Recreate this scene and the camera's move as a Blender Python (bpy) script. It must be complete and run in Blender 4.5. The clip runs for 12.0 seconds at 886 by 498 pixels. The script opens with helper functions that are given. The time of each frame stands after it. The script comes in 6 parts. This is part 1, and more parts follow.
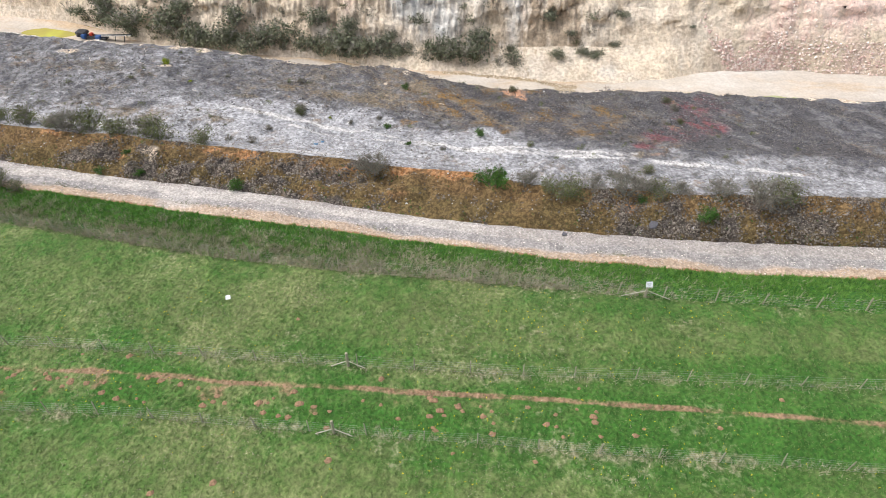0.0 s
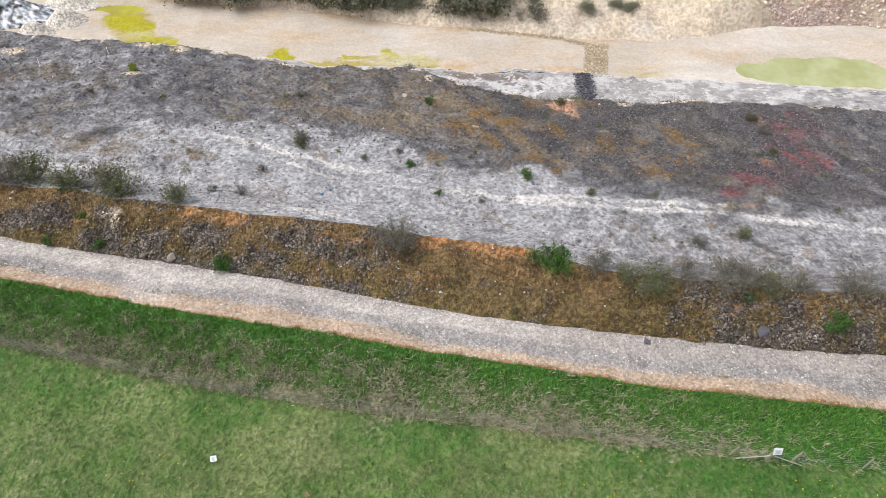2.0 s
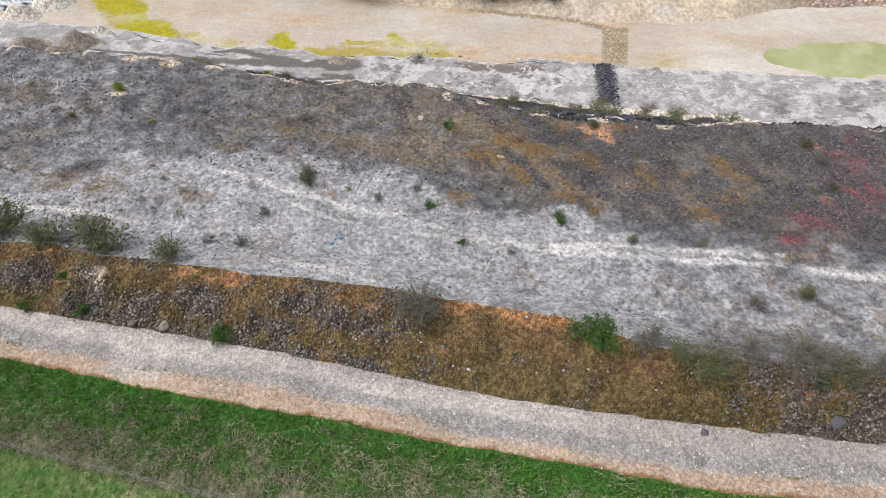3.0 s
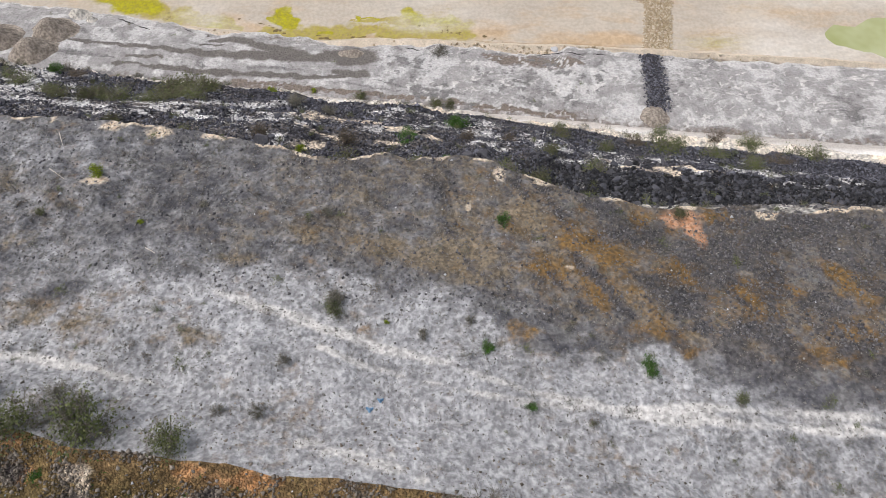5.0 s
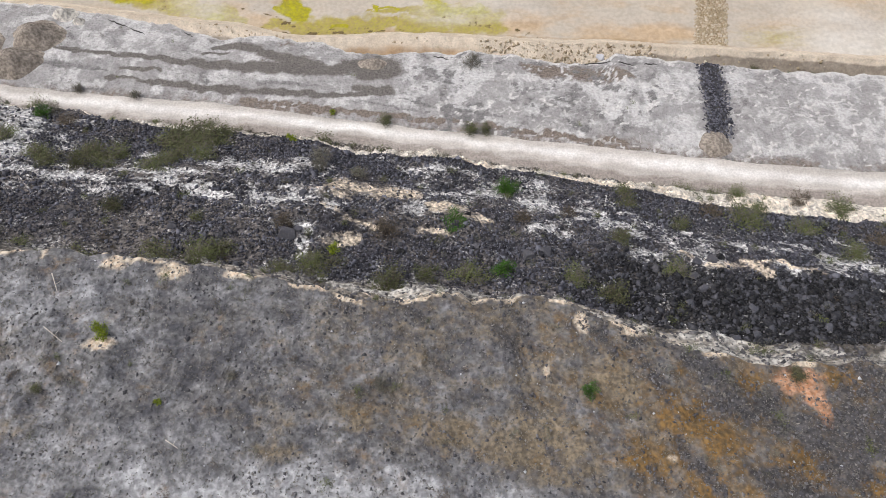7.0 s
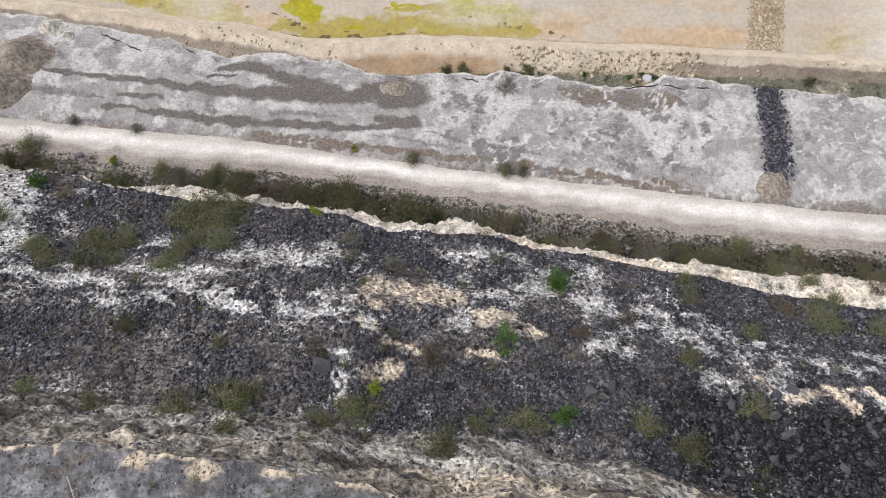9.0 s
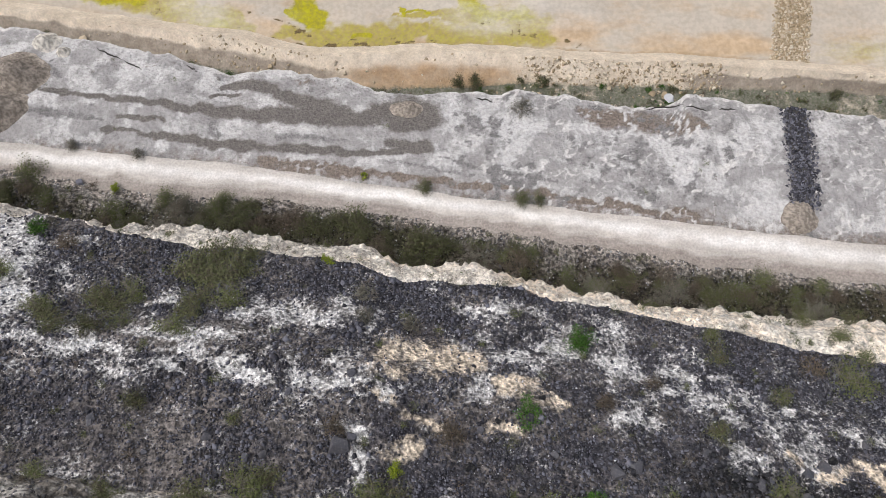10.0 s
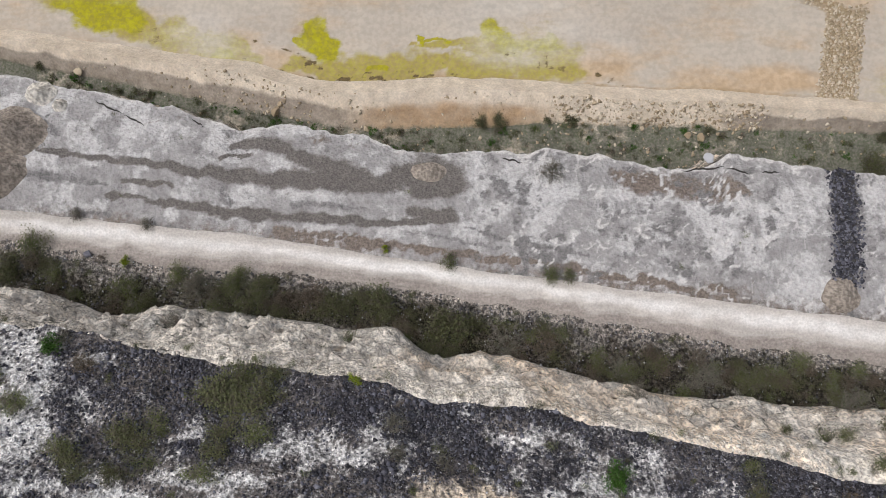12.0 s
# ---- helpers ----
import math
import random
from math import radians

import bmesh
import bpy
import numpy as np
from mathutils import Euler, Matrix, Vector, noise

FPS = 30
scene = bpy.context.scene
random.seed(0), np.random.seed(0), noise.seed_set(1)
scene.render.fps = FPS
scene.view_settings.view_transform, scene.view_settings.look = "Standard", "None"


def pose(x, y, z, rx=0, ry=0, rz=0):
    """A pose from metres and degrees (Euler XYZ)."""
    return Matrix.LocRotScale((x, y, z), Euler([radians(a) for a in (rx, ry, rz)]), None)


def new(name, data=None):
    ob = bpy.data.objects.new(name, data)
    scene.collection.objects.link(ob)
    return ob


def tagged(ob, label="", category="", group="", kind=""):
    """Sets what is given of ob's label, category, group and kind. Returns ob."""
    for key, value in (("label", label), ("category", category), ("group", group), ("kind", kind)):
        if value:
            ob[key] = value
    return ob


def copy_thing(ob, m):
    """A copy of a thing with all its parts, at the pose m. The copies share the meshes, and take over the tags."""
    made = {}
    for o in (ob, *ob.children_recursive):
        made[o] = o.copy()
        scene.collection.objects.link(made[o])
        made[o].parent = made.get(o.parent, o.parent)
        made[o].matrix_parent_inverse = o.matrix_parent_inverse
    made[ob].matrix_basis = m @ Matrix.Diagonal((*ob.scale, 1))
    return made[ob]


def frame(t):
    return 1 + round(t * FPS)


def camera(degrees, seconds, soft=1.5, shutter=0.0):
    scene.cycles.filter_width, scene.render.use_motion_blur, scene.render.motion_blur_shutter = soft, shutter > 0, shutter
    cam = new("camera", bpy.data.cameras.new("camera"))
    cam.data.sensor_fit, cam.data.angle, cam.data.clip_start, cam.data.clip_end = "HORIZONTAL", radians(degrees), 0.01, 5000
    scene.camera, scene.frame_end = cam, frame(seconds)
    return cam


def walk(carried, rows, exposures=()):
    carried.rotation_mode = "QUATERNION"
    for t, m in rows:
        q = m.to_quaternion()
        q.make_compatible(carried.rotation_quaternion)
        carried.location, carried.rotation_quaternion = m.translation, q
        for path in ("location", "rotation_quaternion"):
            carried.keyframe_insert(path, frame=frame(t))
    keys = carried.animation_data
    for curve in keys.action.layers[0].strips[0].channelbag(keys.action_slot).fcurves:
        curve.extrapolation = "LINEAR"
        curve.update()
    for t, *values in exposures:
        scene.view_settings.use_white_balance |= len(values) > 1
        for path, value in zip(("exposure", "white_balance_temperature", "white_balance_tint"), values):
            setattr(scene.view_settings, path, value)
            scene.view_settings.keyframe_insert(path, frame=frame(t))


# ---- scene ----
cam = camera(69.3, 12.0, soft=0.5)
METRES, EYE, TILT, LEAN, TURN = 90.0, 31.0, -45.0, 0.0, 0.0
ROWS = [
    (0.0, 0.0, 0.0, 0.0, -0.0, -0.0, -0.0),
    (0.5, -0.0065, 0.032, 0.0298, 0.05, -1.69, -0.0),
    (1.0, -0.0132, 0.064, 0.059, 0.1, -3.38, 0.01),
    (1.5, -0.0208, 0.0956, 0.0881, 0.12, -5.06, 0.02),
    (2.0, -0.0283, 0.1268, 0.1168, 0.18, -6.66, 0.05),
    (2.5, -0.0362, 0.1573, 0.1453, 0.25, -8.28, 0.07),
    (3.0, -0.044, 0.1874, 0.1731, 0.33, -9.83, 0.11),
    (5.0, -0.0792, 0.3068, 0.2863, 0.5, -16.32, 0.26),
    (5.5, -0.089, 0.3369, 0.3145, 0.52, -17.95, 0.28),
    (6.0, -0.0985, 0.3649, 0.3408, 0.55, -19.46, 0.33),
    (6.5, -0.1096, 0.3945, 0.3692, 0.56, -21.09, 0.37),
    (7.0, -0.121, 0.4239, 0.397, 0.57, -22.7, 0.41),
    (9.0, -0.1561, 0.5357, 0.5044, 0.64, -29.49, 0.53),
    (9.5, -0.1631, 0.5636, 0.5315, 0.68, -31.2, 0.55),
    (10.0, -0.17, 0.5923, 0.5585, 0.7, -32.9, 0.56),
    (10.5, -0.1765, 0.621, 0.5862, 0.72, -34.67, 0.58),
    (11.0, -0.1827, 0.6505, 0.6145, 0.76, -36.43, 0.61),
    (11.5, -0.1888, 0.6811, 0.6435, 0.78, -38.2, 0.63),
    (12.0, -0.1951, 0.7121, 0.6733, 0.8, -40.05, 0.65),
]
walk(cam, [(t, pose(0, 0, EYE, TILT, LEAN, TURN) @ pose(METRES * x, METRES * y, METRES * z, 90 + pitch, roll, yaw)) for t, x, y, z, yaw, pitch, roll in ROWS],
     exposures=((0.0, 0.67), (1.5, 0.55), (3.0, 0.29), (6.5, 0.16), (9.5, 0.17), (12.0, -0.07)))

# ---- sky and sun: a bright, thinly overcast day ----
SUN_UP, SUN_ROUND = radians(58), radians(276)
world = bpy.data.worlds.new("overcast_sky")
scene.world = world
world.use_nodes = True
wn = world.node_tree
sky = wn.nodes.new("ShaderNodeTexSky")
sky.sky_type, sky.sun_disc = "NISHITA", False
sky.sun_elevation, sky.sun_rotation = SUN_UP, SUN_ROUND
sky.air_density, sky.dust_density, sky.ozone_density = 1.0, 4.0, 1.0
veil = wn.nodes.new("ShaderNodeHueSaturation")
veil.inputs["Saturation"].default_value = 0.45
wn.links.new(sky.outputs[0], veil.inputs["Color"])
back = wn.nodes["Background"]
wn.links.new(veil.outputs[0], back.inputs[0])
back.inputs[1].default_value = 0.165
sun = new("sun", bpy.data.lights.new("sun", "SUN"))
sun.data.energy, sun.data.angle, sun.data.color = 1.05, radians(28), (1.0, 0.995, 0.985)
sun.rotation_euler = (SUN_UP - radians(90), 0, -SUN_ROUND)


# ---- noise and small tools ----
def hash01(ix, iy, seed):
    h = (ix.astype(np.int64) * 374761393 + iy.astype(np.int64) * 668265263 + seed * 1442695041) & 0xFFFFFFFF
    h = ((h ^ (h >> 13)) * 1274126177) & 0xFFFFFFFF
    h = ((h ^ (h >> 16)) * 2246822519) & 0xFFFFFFFF
    return ((h ^ (h >> 15)) & 0xFFFFFF) / float(0xFFFFFF)


def vnoise(x, y, seed=0):
    x, y = np.broadcast_arrays(np.asarray(x, float), np.asarray(y, float))
    ix, iy = np.floor(x), np.floor(y)
    fx, fy = x - ix, y - iy
    fx, fy = fx * fx * (3 - 2 * fx), fy * fy * (3 - 2 * fy)
    a, b = hash01(ix, iy, seed), hash01(ix + 1, iy, seed)
    c, d = hash01(ix, iy + 1, seed), hash01(ix + 1, iy + 1, seed)
    return (a + (b - a) * fx) * (1 - fy) + (c + (d - c) * fx) * fy


def fbm(x, y, size, octaves=4, seed=0):
    """Noise about 0, between about -1 and 1; size: metres of the largest bumps."""
    out, amp, total, f = 0.0, 1.0, 0.0, 1.0 / size
    for i in range(octaves):
        out = out + amp * (vnoise(np.asarray(x) * f + 17.3 * i, np.asarray(y) * f - 9.1 * i, seed + i) * 2 - 1)
        total, amp, f = total + amp, amp * 0.5, f * 2.03
    return out / total * 1.5


def smooth(a, b, v):
    t = np.clip((np.asarray(v, float) - a) / (b - a), 0, 1)
    return t * t * (3 - 2 * t)


def blob(x, y, spots):
    """1 in the middle of each spot (x, y, half width, half depth), 0.5 at its rim, 0 well outside."""
    out = np.zeros(np.broadcast(x, y).shape)
    for cx, cy, rx, ry in spots:
        d = np.hypot((x - cx) / rx, (y - cy) / ry)
        out = np.maximum(out, smooth(2.0, 0.0, d))
    return out


def strokes(x, y, lines, ragged=0.25, size=1.2, seed=300):
    """1 along each line of (x, y, half width), 0.5 at its rim, 0 at twice the half width; its edges wander."""
    x, y = np.broadcast_arrays(np.asarray(x, float), np.asarray(y, float))
    xw, yw = x + ragged * fbm(x, y, size, 4, seed), y + ragged * fbm(x, y, size, 4, seed + 7)
    out = np.zeros(x.shape)
    for points in lines:
        for (ax, ay, aw), (bx, by, bw) in zip(points, points[1:]):
            dx, dy = bx - ax, by - ay
            t = np.clip(((xw - ax) * dx + (yw - ay) * dy) / (dx * dx + dy * dy), 0, 1)
            d = np.hypot(xw - ax - t * dx, yw - ay - t * dy) / (aw + (bw - aw) * t)
            out = np.maximum(out, smooth(2.0, 0.0, d))
    return out


def streaky(x, y, turn, stretch, size, octaves=4, seed=0):
    """Noise drawn out along a direction (degrees from the x axis)."""
    c, d = math.cos(radians(turn)), math.sin(radians(turn))
    return fbm((x * c + y * d) / stretch, -x * d + y * c, size, octaves, seed)


def srgb(r, g, b):
    return tuple(((c / 255 + 0.055) / 1.055) ** 2.4 if c > 10 else c / 255 / 12.92 for c in (r, g, b))


# ---- materials ----
class Nodes:
    """A node material being written."""

    def __init__(self, name):
        self.mat = bpy.data.materials.new(name)
        self.mat.use_nodes = True
        self.t = self.mat.node_tree
        self.p = self.t.nodes["Principled BSDF"]
        self.where = self.t.nodes.new("ShaderNodeTexCoord").outputs["Object"]

    def put(self, socket, v):
        if isinstance(v, bpy.types.NodeSocket):
            self.t.links.new(v, socket)
        elif isinstance(v, tuple) and len(v) == 3:
            socket.default_value = (*v, 1) if len(socket.default_value) == 4 else v
        else:
            socket.default_value = v

    def math(self, op, a, b=0.0, clamp=False):
        n = self.t.nodes.new("ShaderNodeMath")
        n.operation, n.use_clamp = op, clamp
        self.put(n.inputs[0], a)
        self.put(n.inputs[1], b)
        return n.outputs[0]

    def noise(self, scale, detail=3.0, rough=0.6, stretch=None):
        n = self.t.nodes.new("ShaderNodeTexNoise")
        where = self.where
        if stretch:
            m = self.t.nodes.new("ShaderNodeMapping")
            m.inputs["Scale"].default_value = stretch
            self.t.links.new(where, m.inputs[0])
            where = m.outputs[0]
        self.t.links.new(where, n.inputs["Vector"])
        n.inputs["Scale"].default_value, n.inputs["Detail"].default_value, n.inputs["Roughness"].default_value = scale, detail, rough
        return n.outputs["Fac"]

    def cells(self, scale, feature="F1", out="Distance"):
        n = self.t.nodes.new("ShaderNodeTexVoronoi")
        n.feature = feature
        self.t.links.new(self.where, n.inputs["Vector"])
        n.inputs["Scale"].default_value = scale
        return n.outputs[out]

    def step(self, v, a, b):
        n = self.t.nodes.new("ShaderNodeMapRange")
        n.interpolation_type = "SMOOTHSTEP"
        self.put(n.inputs["Value"], v)
        n.inputs["From Min"].default_value, n.inputs["From Max"].default_value = a, b
        return n.outputs["Result"]

    def mix(self, fac, a, b, mode="MIX"):
        n = self.t.nodes.new("ShaderNodeMix")
        n.data_type, n.blend_type = "RGBA", mode
        self.put(n.inputs[0], fac)
        self.put(n.inputs[6], a)
        self.put(n.inputs[7], b)
        return n.outputs[2]

    def bump(self, height, strength, distance):
        n = self.t.nodes.new("ShaderNodeBump")
        n.inputs["Strength"].default_value, n.inputs["Distance"].default_value = strength, distance
        self.put(n.inputs["Height"], height)
        self.t.links.new(n.outputs[0], self.p.inputs["Normal"])

    def masks(self, more=False):
        n = self.t.nodes.new("ShaderNodeAttribute")
        n.attribute_name = "mask"
        s = self.t.nodes.new("ShaderNodeSeparateColor")
        self.t.links.new(n.outputs["Color"], s.inputs[0])
        out = [s.outputs[0], s.outputs[1], s.outputs[2], n.outputs["Alpha"]]
        if more:
            n = self.t.nodes.new("ShaderNodeAttribute")
            n.attribute_name = "mask_more"
            s = self.t.nodes.new("ShaderNodeSeparateColor")
            self.t.links.new(n.outputs["Color"], s.inputs[0])
            out += [s.outputs[0], s.outputs[1], s.outputs[2], n.outputs["Alpha"]]
        return out

    def done(self, color, rough=0.9, spec=0.2):
        self.put(self.p.inputs["Base Color"], color)
        self.put(self.p.inputs["Roughness"], rough)
        self.p.inputs["Specular IOR Level"].default_value = spec
        return self.mat


def ground_material(name, c1, c2, patch, layers, grain=6.0, grain_depth=0.35, bump=0.5, distance=0.06, rough=0.92, stretch=None, mottle=0.3, pebble=None):
    """Soil, grass or rock: two colours in patches, layers (mask, colour, colour, noise size, softness, spread) over them, and grain."""
    n = Nodes(name)
    big = n.noise(patch, 4, 0.62, stretch)
    col = n.mix(n.step(big, 0.36, 0.64), c1, c2)
    ms = n.masks(any(layer[0] > 3 for layer in layers))
    for channel, a, b, size, soft, spread in layers:
        field = n.noise(size, 5, 0.68, stretch)
        field = n.math("MULTIPLY", n.math("SUBTRACT", field, 0.5), spread)
        fac = n.step(n.math("ADD", ms[channel], field), 0.5 - soft, 0.5 + soft)
        # nothing of a layer where its mask is nil
        fac = n.math("MULTIPLY", fac, n.step(ms[channel], 0.0, 0.12))
        col = n.mix(fac, col, n.mix(n.step(n.noise(size * 2.7, 3), 0.35, 0.65), a, b))
    g1, g2 = n.noise(grain * 0.8, 1.5, 0.5), n.noise(grain * 0.2, 4, 0.65)
    val = n.math("ADD", n.math("MULTIPLY", g1, 1.3), n.math("MULTIPLY", g2, 0.7))
    crisp = n.math("SUBTRACT", n.step(g1, 0.34, 0.66), 0.5)
    broad = n.math("SUBTRACT", n.step(g2, 0.3, 0.7), 0.5)
    dark = n.math("ADD", n.math("ADD", n.math("MULTIPLY", crisp, grain_depth * 2.0), n.math("MULTIPLY", broad, grain_depth * 1.0)), 1.0)
    # pebbles: a random tone each, with shade between them painted into the gaps
    if pebble:
        stone = n.t.nodes.new("ShaderNodeSeparateColor")
        n.t.links.new(n.cells(pebble[0], out="Color"), stone.inputs[0])
        gaps = n.step(n.cells(pebble[0]), 0.75, 0.35)
        shade = n.math("ADD", n.math("MULTIPLY", n.math("SUBTRACT", stone.outputs[0], 0.5), pebble[1] * 1.6), 1.0)
        dark = n.math("MULTIPLY", dark, n.math("MULTIPLY", shade, n.math("ADD", n.math("MULTIPLY", gaps, pebble[1] * 0.6), 1 - pebble[1] * 0.6)))
        val = n.math("ADD", val, n.math("MULTIPLY", gaps, 0.8))
    m1, m2 = n.noise(0.9, 3, 0.65, stretch), n.noise(0.22, 2, 0.5, stretch)
    soft = n.math("SUBTRACT", n.math("ADD", n.math("MULTIPLY", m1, 0.65), n.math("MULTIPLY", m2, 0.35)), 0.5)
    dark = n.math("MULTIPLY", dark, n.math("ADD", n.math("MULTIPLY", soft, mottle * 3.0), 1.0))
    comb = n.t.nodes.new("ShaderNodeCombineColor")
    for i in range(3):
        n.put(comb.inputs[i], dark)
    col = n.mix(1.0, col, comb.outputs[0], "MULTIPLY")
    n.bump(val, bump, distance)
    return n.done(col, rough)


GRASS = ground_material("meadow_grass", srgb(77, 100, 50), srgb(98, 110, 67), 1.4, [
    (1, srgb(50, 90, 34), srgb(66, 102, 42), 1.6, 0.35, 1.3),
    (0, srgb(150, 143, 120), srgb(112, 110, 82), 2.2, 0.25, 1.6),
    (3, srgb(120, 124, 85), srgb(95, 109, 63), 1.8, 0.3, 1.4),
    (2, srgb(132, 105, 83), srgb(142, 118, 95), 2.2, 0.3, 1.2)], grain=5.5, grain_depth=0.17, bump=1.0, distance=0.14, mottle=0.32)
TRACK = ground_material("gravel_track", srgb(166, 157, 150), srgb(150, 143, 139), 0.8, [
    (1, srgb(138, 134, 132), srgb(154, 149, 146), 1.2, 0.4, 1.4),
    (0, srgb(180, 160, 140), srgb(166, 144, 124), 1.2, 0.35, 1.2),
    (3, srgb(184, 177, 170), srgb(170, 163, 157), 0.8, 0.45, 1.2),
    (4, srgb(150, 112, 82), srgb(134, 100, 72), 1.6, 0.3, 1.2),
    (2, srgb(112, 103, 79), srgb(92, 98, 68), 1.6, 0.2, 1.2)], grain=7.0, grain_depth=0.17, distance=0.05, mottle=0.35, pebble=(13.0, 0.2))
BANK = ground_material("bank_soil", srgb(122, 98, 66), srgb(140, 114, 80), 1.2, [
    (3, srgb(108, 92, 60), srgb(122, 104, 70), 1.0, 0.3, 1.1),
    (0, srgb(174, 122, 78), srgb(192, 148, 108), 1.2, 0.2, 1.1),
    (1, srgb(84, 76, 74), srgb(108, 101, 97), 1.2, 0.2, 1.1),
    (2, srgb(222, 206, 186), srgb(194, 174, 152), 1.4, 0.2, 0.9)], grain=5.0, grain_depth=0.28, bump=1.0, distance=0.15, pebble=(9.0, 0.26))
HEATH = ground_material("heath_soil", srgb(107, 105, 105), srgb(77, 76, 80), 1.1, [
    (0, srgb(162, 161, 162), srgb(136, 135, 137), 0.9, 0.45, 1.6),
    (7, srgb(126, 113, 95), srgb(100, 91, 79), 1.6, 0.45, 2.2),
    (1, srgb(124, 96, 58), srgb(98, 81, 58), 1.4, 0.45, 2.2),
    (2, srgb(94, 67, 73), srgb(118, 78, 78), 0.8, 0.3, 1.4),
    (4, srgb(62, 60, 62), srgb(84, 81, 81), 1.8, 0.3, 1.5),
    (6, srgb(186, 148, 122), srgb(170, 122, 90), 1.5, 0.25, 0.9),
    (3, srgb(200, 188, 170), srgb(182, 162, 140), 1.8, 0.2, 1.0),
    (5, srgb(190, 187, 184), srgb(172, 168, 165), 1.6, 0.3, 0.9)], grain=5.0, grain_depth=0.2, bump=0.8, distance=0.1, stretch=(0.85, 1.0, 1.0), mottle=0.36)
ROCK = ground_material("pale_cliff_rock", srgb(226, 218, 207), srgb(208, 200, 190), 0.9, [
    (0, srgb(232, 216, 196), srgb(222, 205, 186), 0.6, 0.3, 1.2),
    (1, srgb(160, 157, 151), srgb(184, 180, 174), 1.6, 0.25, 1.5),
    (2, srgb(92, 91, 85), srgb(122, 119, 112), 2.0, 0.2, 1.9)], grain=4.2, grain_depth=0.24, bump=0.9, distance=0.14, mottle=0.36)
CRUMBLE = ground_material("crumbling_brown_rock", srgb(164, 155, 144), srgb(138, 130, 121), 0.6, [
    (0, srgb(214, 200, 182), srgb(196, 180, 160), 0.5, 0.25, 1.8),
    (1, srgb(176, 172, 166), srgb(150, 146, 141), 0.9, 0.25, 1.8),
    (2, srgb(98, 92, 86), srgb(80, 76, 72), 1.0, 0.2, 1.8)], grain=4.0, grain_depth=0.36, bump=1.0, distance=0.2, stretch=(0.35, 1.0, 1.0), mottle=0.7)
# base colours kept dark to paint the shade in the gaps between loose stones
RUBBLE = ground_material("dark_rubble_ground", srgb(50, 49, 54), srgb(72, 70, 75), 1.2, [
    (3, srgb(26, 26, 29), srgb(38, 37, 40), 1.0, 0.3, 0.8),
    (1, srgb(116, 109, 105), srgb(90, 86, 85), 1.6, 0.3, 1.6),
    (0, srgb(210, 207, 204), srgb(170, 168, 168), 3.2, 0.3, 2.2),
    (2, srgb(214, 199, 180), srgb(190, 175, 156), 2.6, 0.3, 1.7)], grain=4.5, grain_depth=0.38, bump=1.0, distance=0.2, mottle=0.35)
DITCH = ground_material("ditch_soil", srgb(88, 81, 74), srgb(66, 61, 55), 1.0, [
    (0, srgb(152, 146, 140), srgb(118, 113, 108), 1.6, 0.3, 1.8),
    (1, srgb(62, 62, 46), srgb(78, 74, 58), 1.2, 0.25, 1.5),
    (2, srgb(176, 167, 159), srgb(150, 142, 135), 1.4, 0.3, 1.5)], grain=4.0, grain_depth=0.5, bump=1.0, distance=0.2, mottle=0.6, pebble=(7.0, 0.3))
ROAD = ground_material("haul_road_dust", srgb(196, 189, 183), srgb(182, 175, 169), 0.5, [
    (0, srgb(140, 131, 125), srgb(160, 151, 144), 1.4, 0.4, 1.1),
    (1, srgb(230, 227, 224), srgb(220, 216, 212), 0.4, 0.45, 0.7)], grain=6.0, grain_depth=0.07, bump=0.5, distance=0.08, stretch=(0.3, 1.2, 1.0), mottle=0.25)
MUD = ground_material("dried_mud", srgb(160, 157, 156), srgb(144, 141, 140), 0.8, [
    (2, srgb(194, 192, 191), srgb(180, 177, 176), 1.3, 0.25, 1.6),
    (1, srgb(108, 98, 91), srgb(130, 119, 111), 1.6, 0.3, 1.3),
    (3, srgb(108, 106, 106), srgb(128, 125, 124), 2.4, 0.34, 1.6),
    (0, srgb(98, 93, 90), srgb(116, 111, 107), 2.2, 0.3, 0.8),
    (5, srgb(206, 203, 201), srgb(190, 186, 183), 1.6, 0.25, 0.9),
    (4, srgb(58, 56, 56), srgb(80, 77, 75), 1.6, 0.18, 0.9)], grain=3.6, grain_depth=0.07, bump=0.9, distance=0.15, mottle=0.2)
BERM = ground_material("berm_earth", srgb(212, 199, 182), srgb(198, 184, 166), 0.4, [
    (0, srgb(172, 146, 117), srgb(160, 134, 107), 0.5, 0.45, 1.1),
    (1, srgb(158, 147, 135), srgb(144, 133, 121), 0.4, 0.25, 0.9),
    (2, srgb(118, 115, 106), srgb(92, 95, 78), 1.4, 0.3, 1.4)], grain=5.0, grain_depth=0.07, distance=0.1, mottle=0.3)
FLOOR = ground_material("quarry_floor_silt", srgb(186, 176, 163), srgb(178, 168, 156), 0.15, [
    (2, srgb(188, 165, 138), srgb(177, 154, 126), 0.5, 0.35, 1.0),
    (1, srgb(166, 156, 80), srgb(158, 142, 92), 1.0, 0.35, 0.7),
    (0, srgb(168, 162, 34), srgb(150, 142, 52), 0.8, 0.16, 0.7),
    (5, srgb(202, 196, 188), srgb(194, 187, 178), 0.3, 0.4, 0.9),
    (3, srgb(160, 140, 110), srgb(140, 122, 96), 0.9, 0.25, 0.9),
    (4, srgb(92, 80, 56), srgb(112, 96, 66), 1.6, 0.2, 1.3)], grain=2.4, grain_depth=0.05, bump=0.4, distance=0.06, stretch=(0.5, 1.1, 1.0), mottle=0.14)
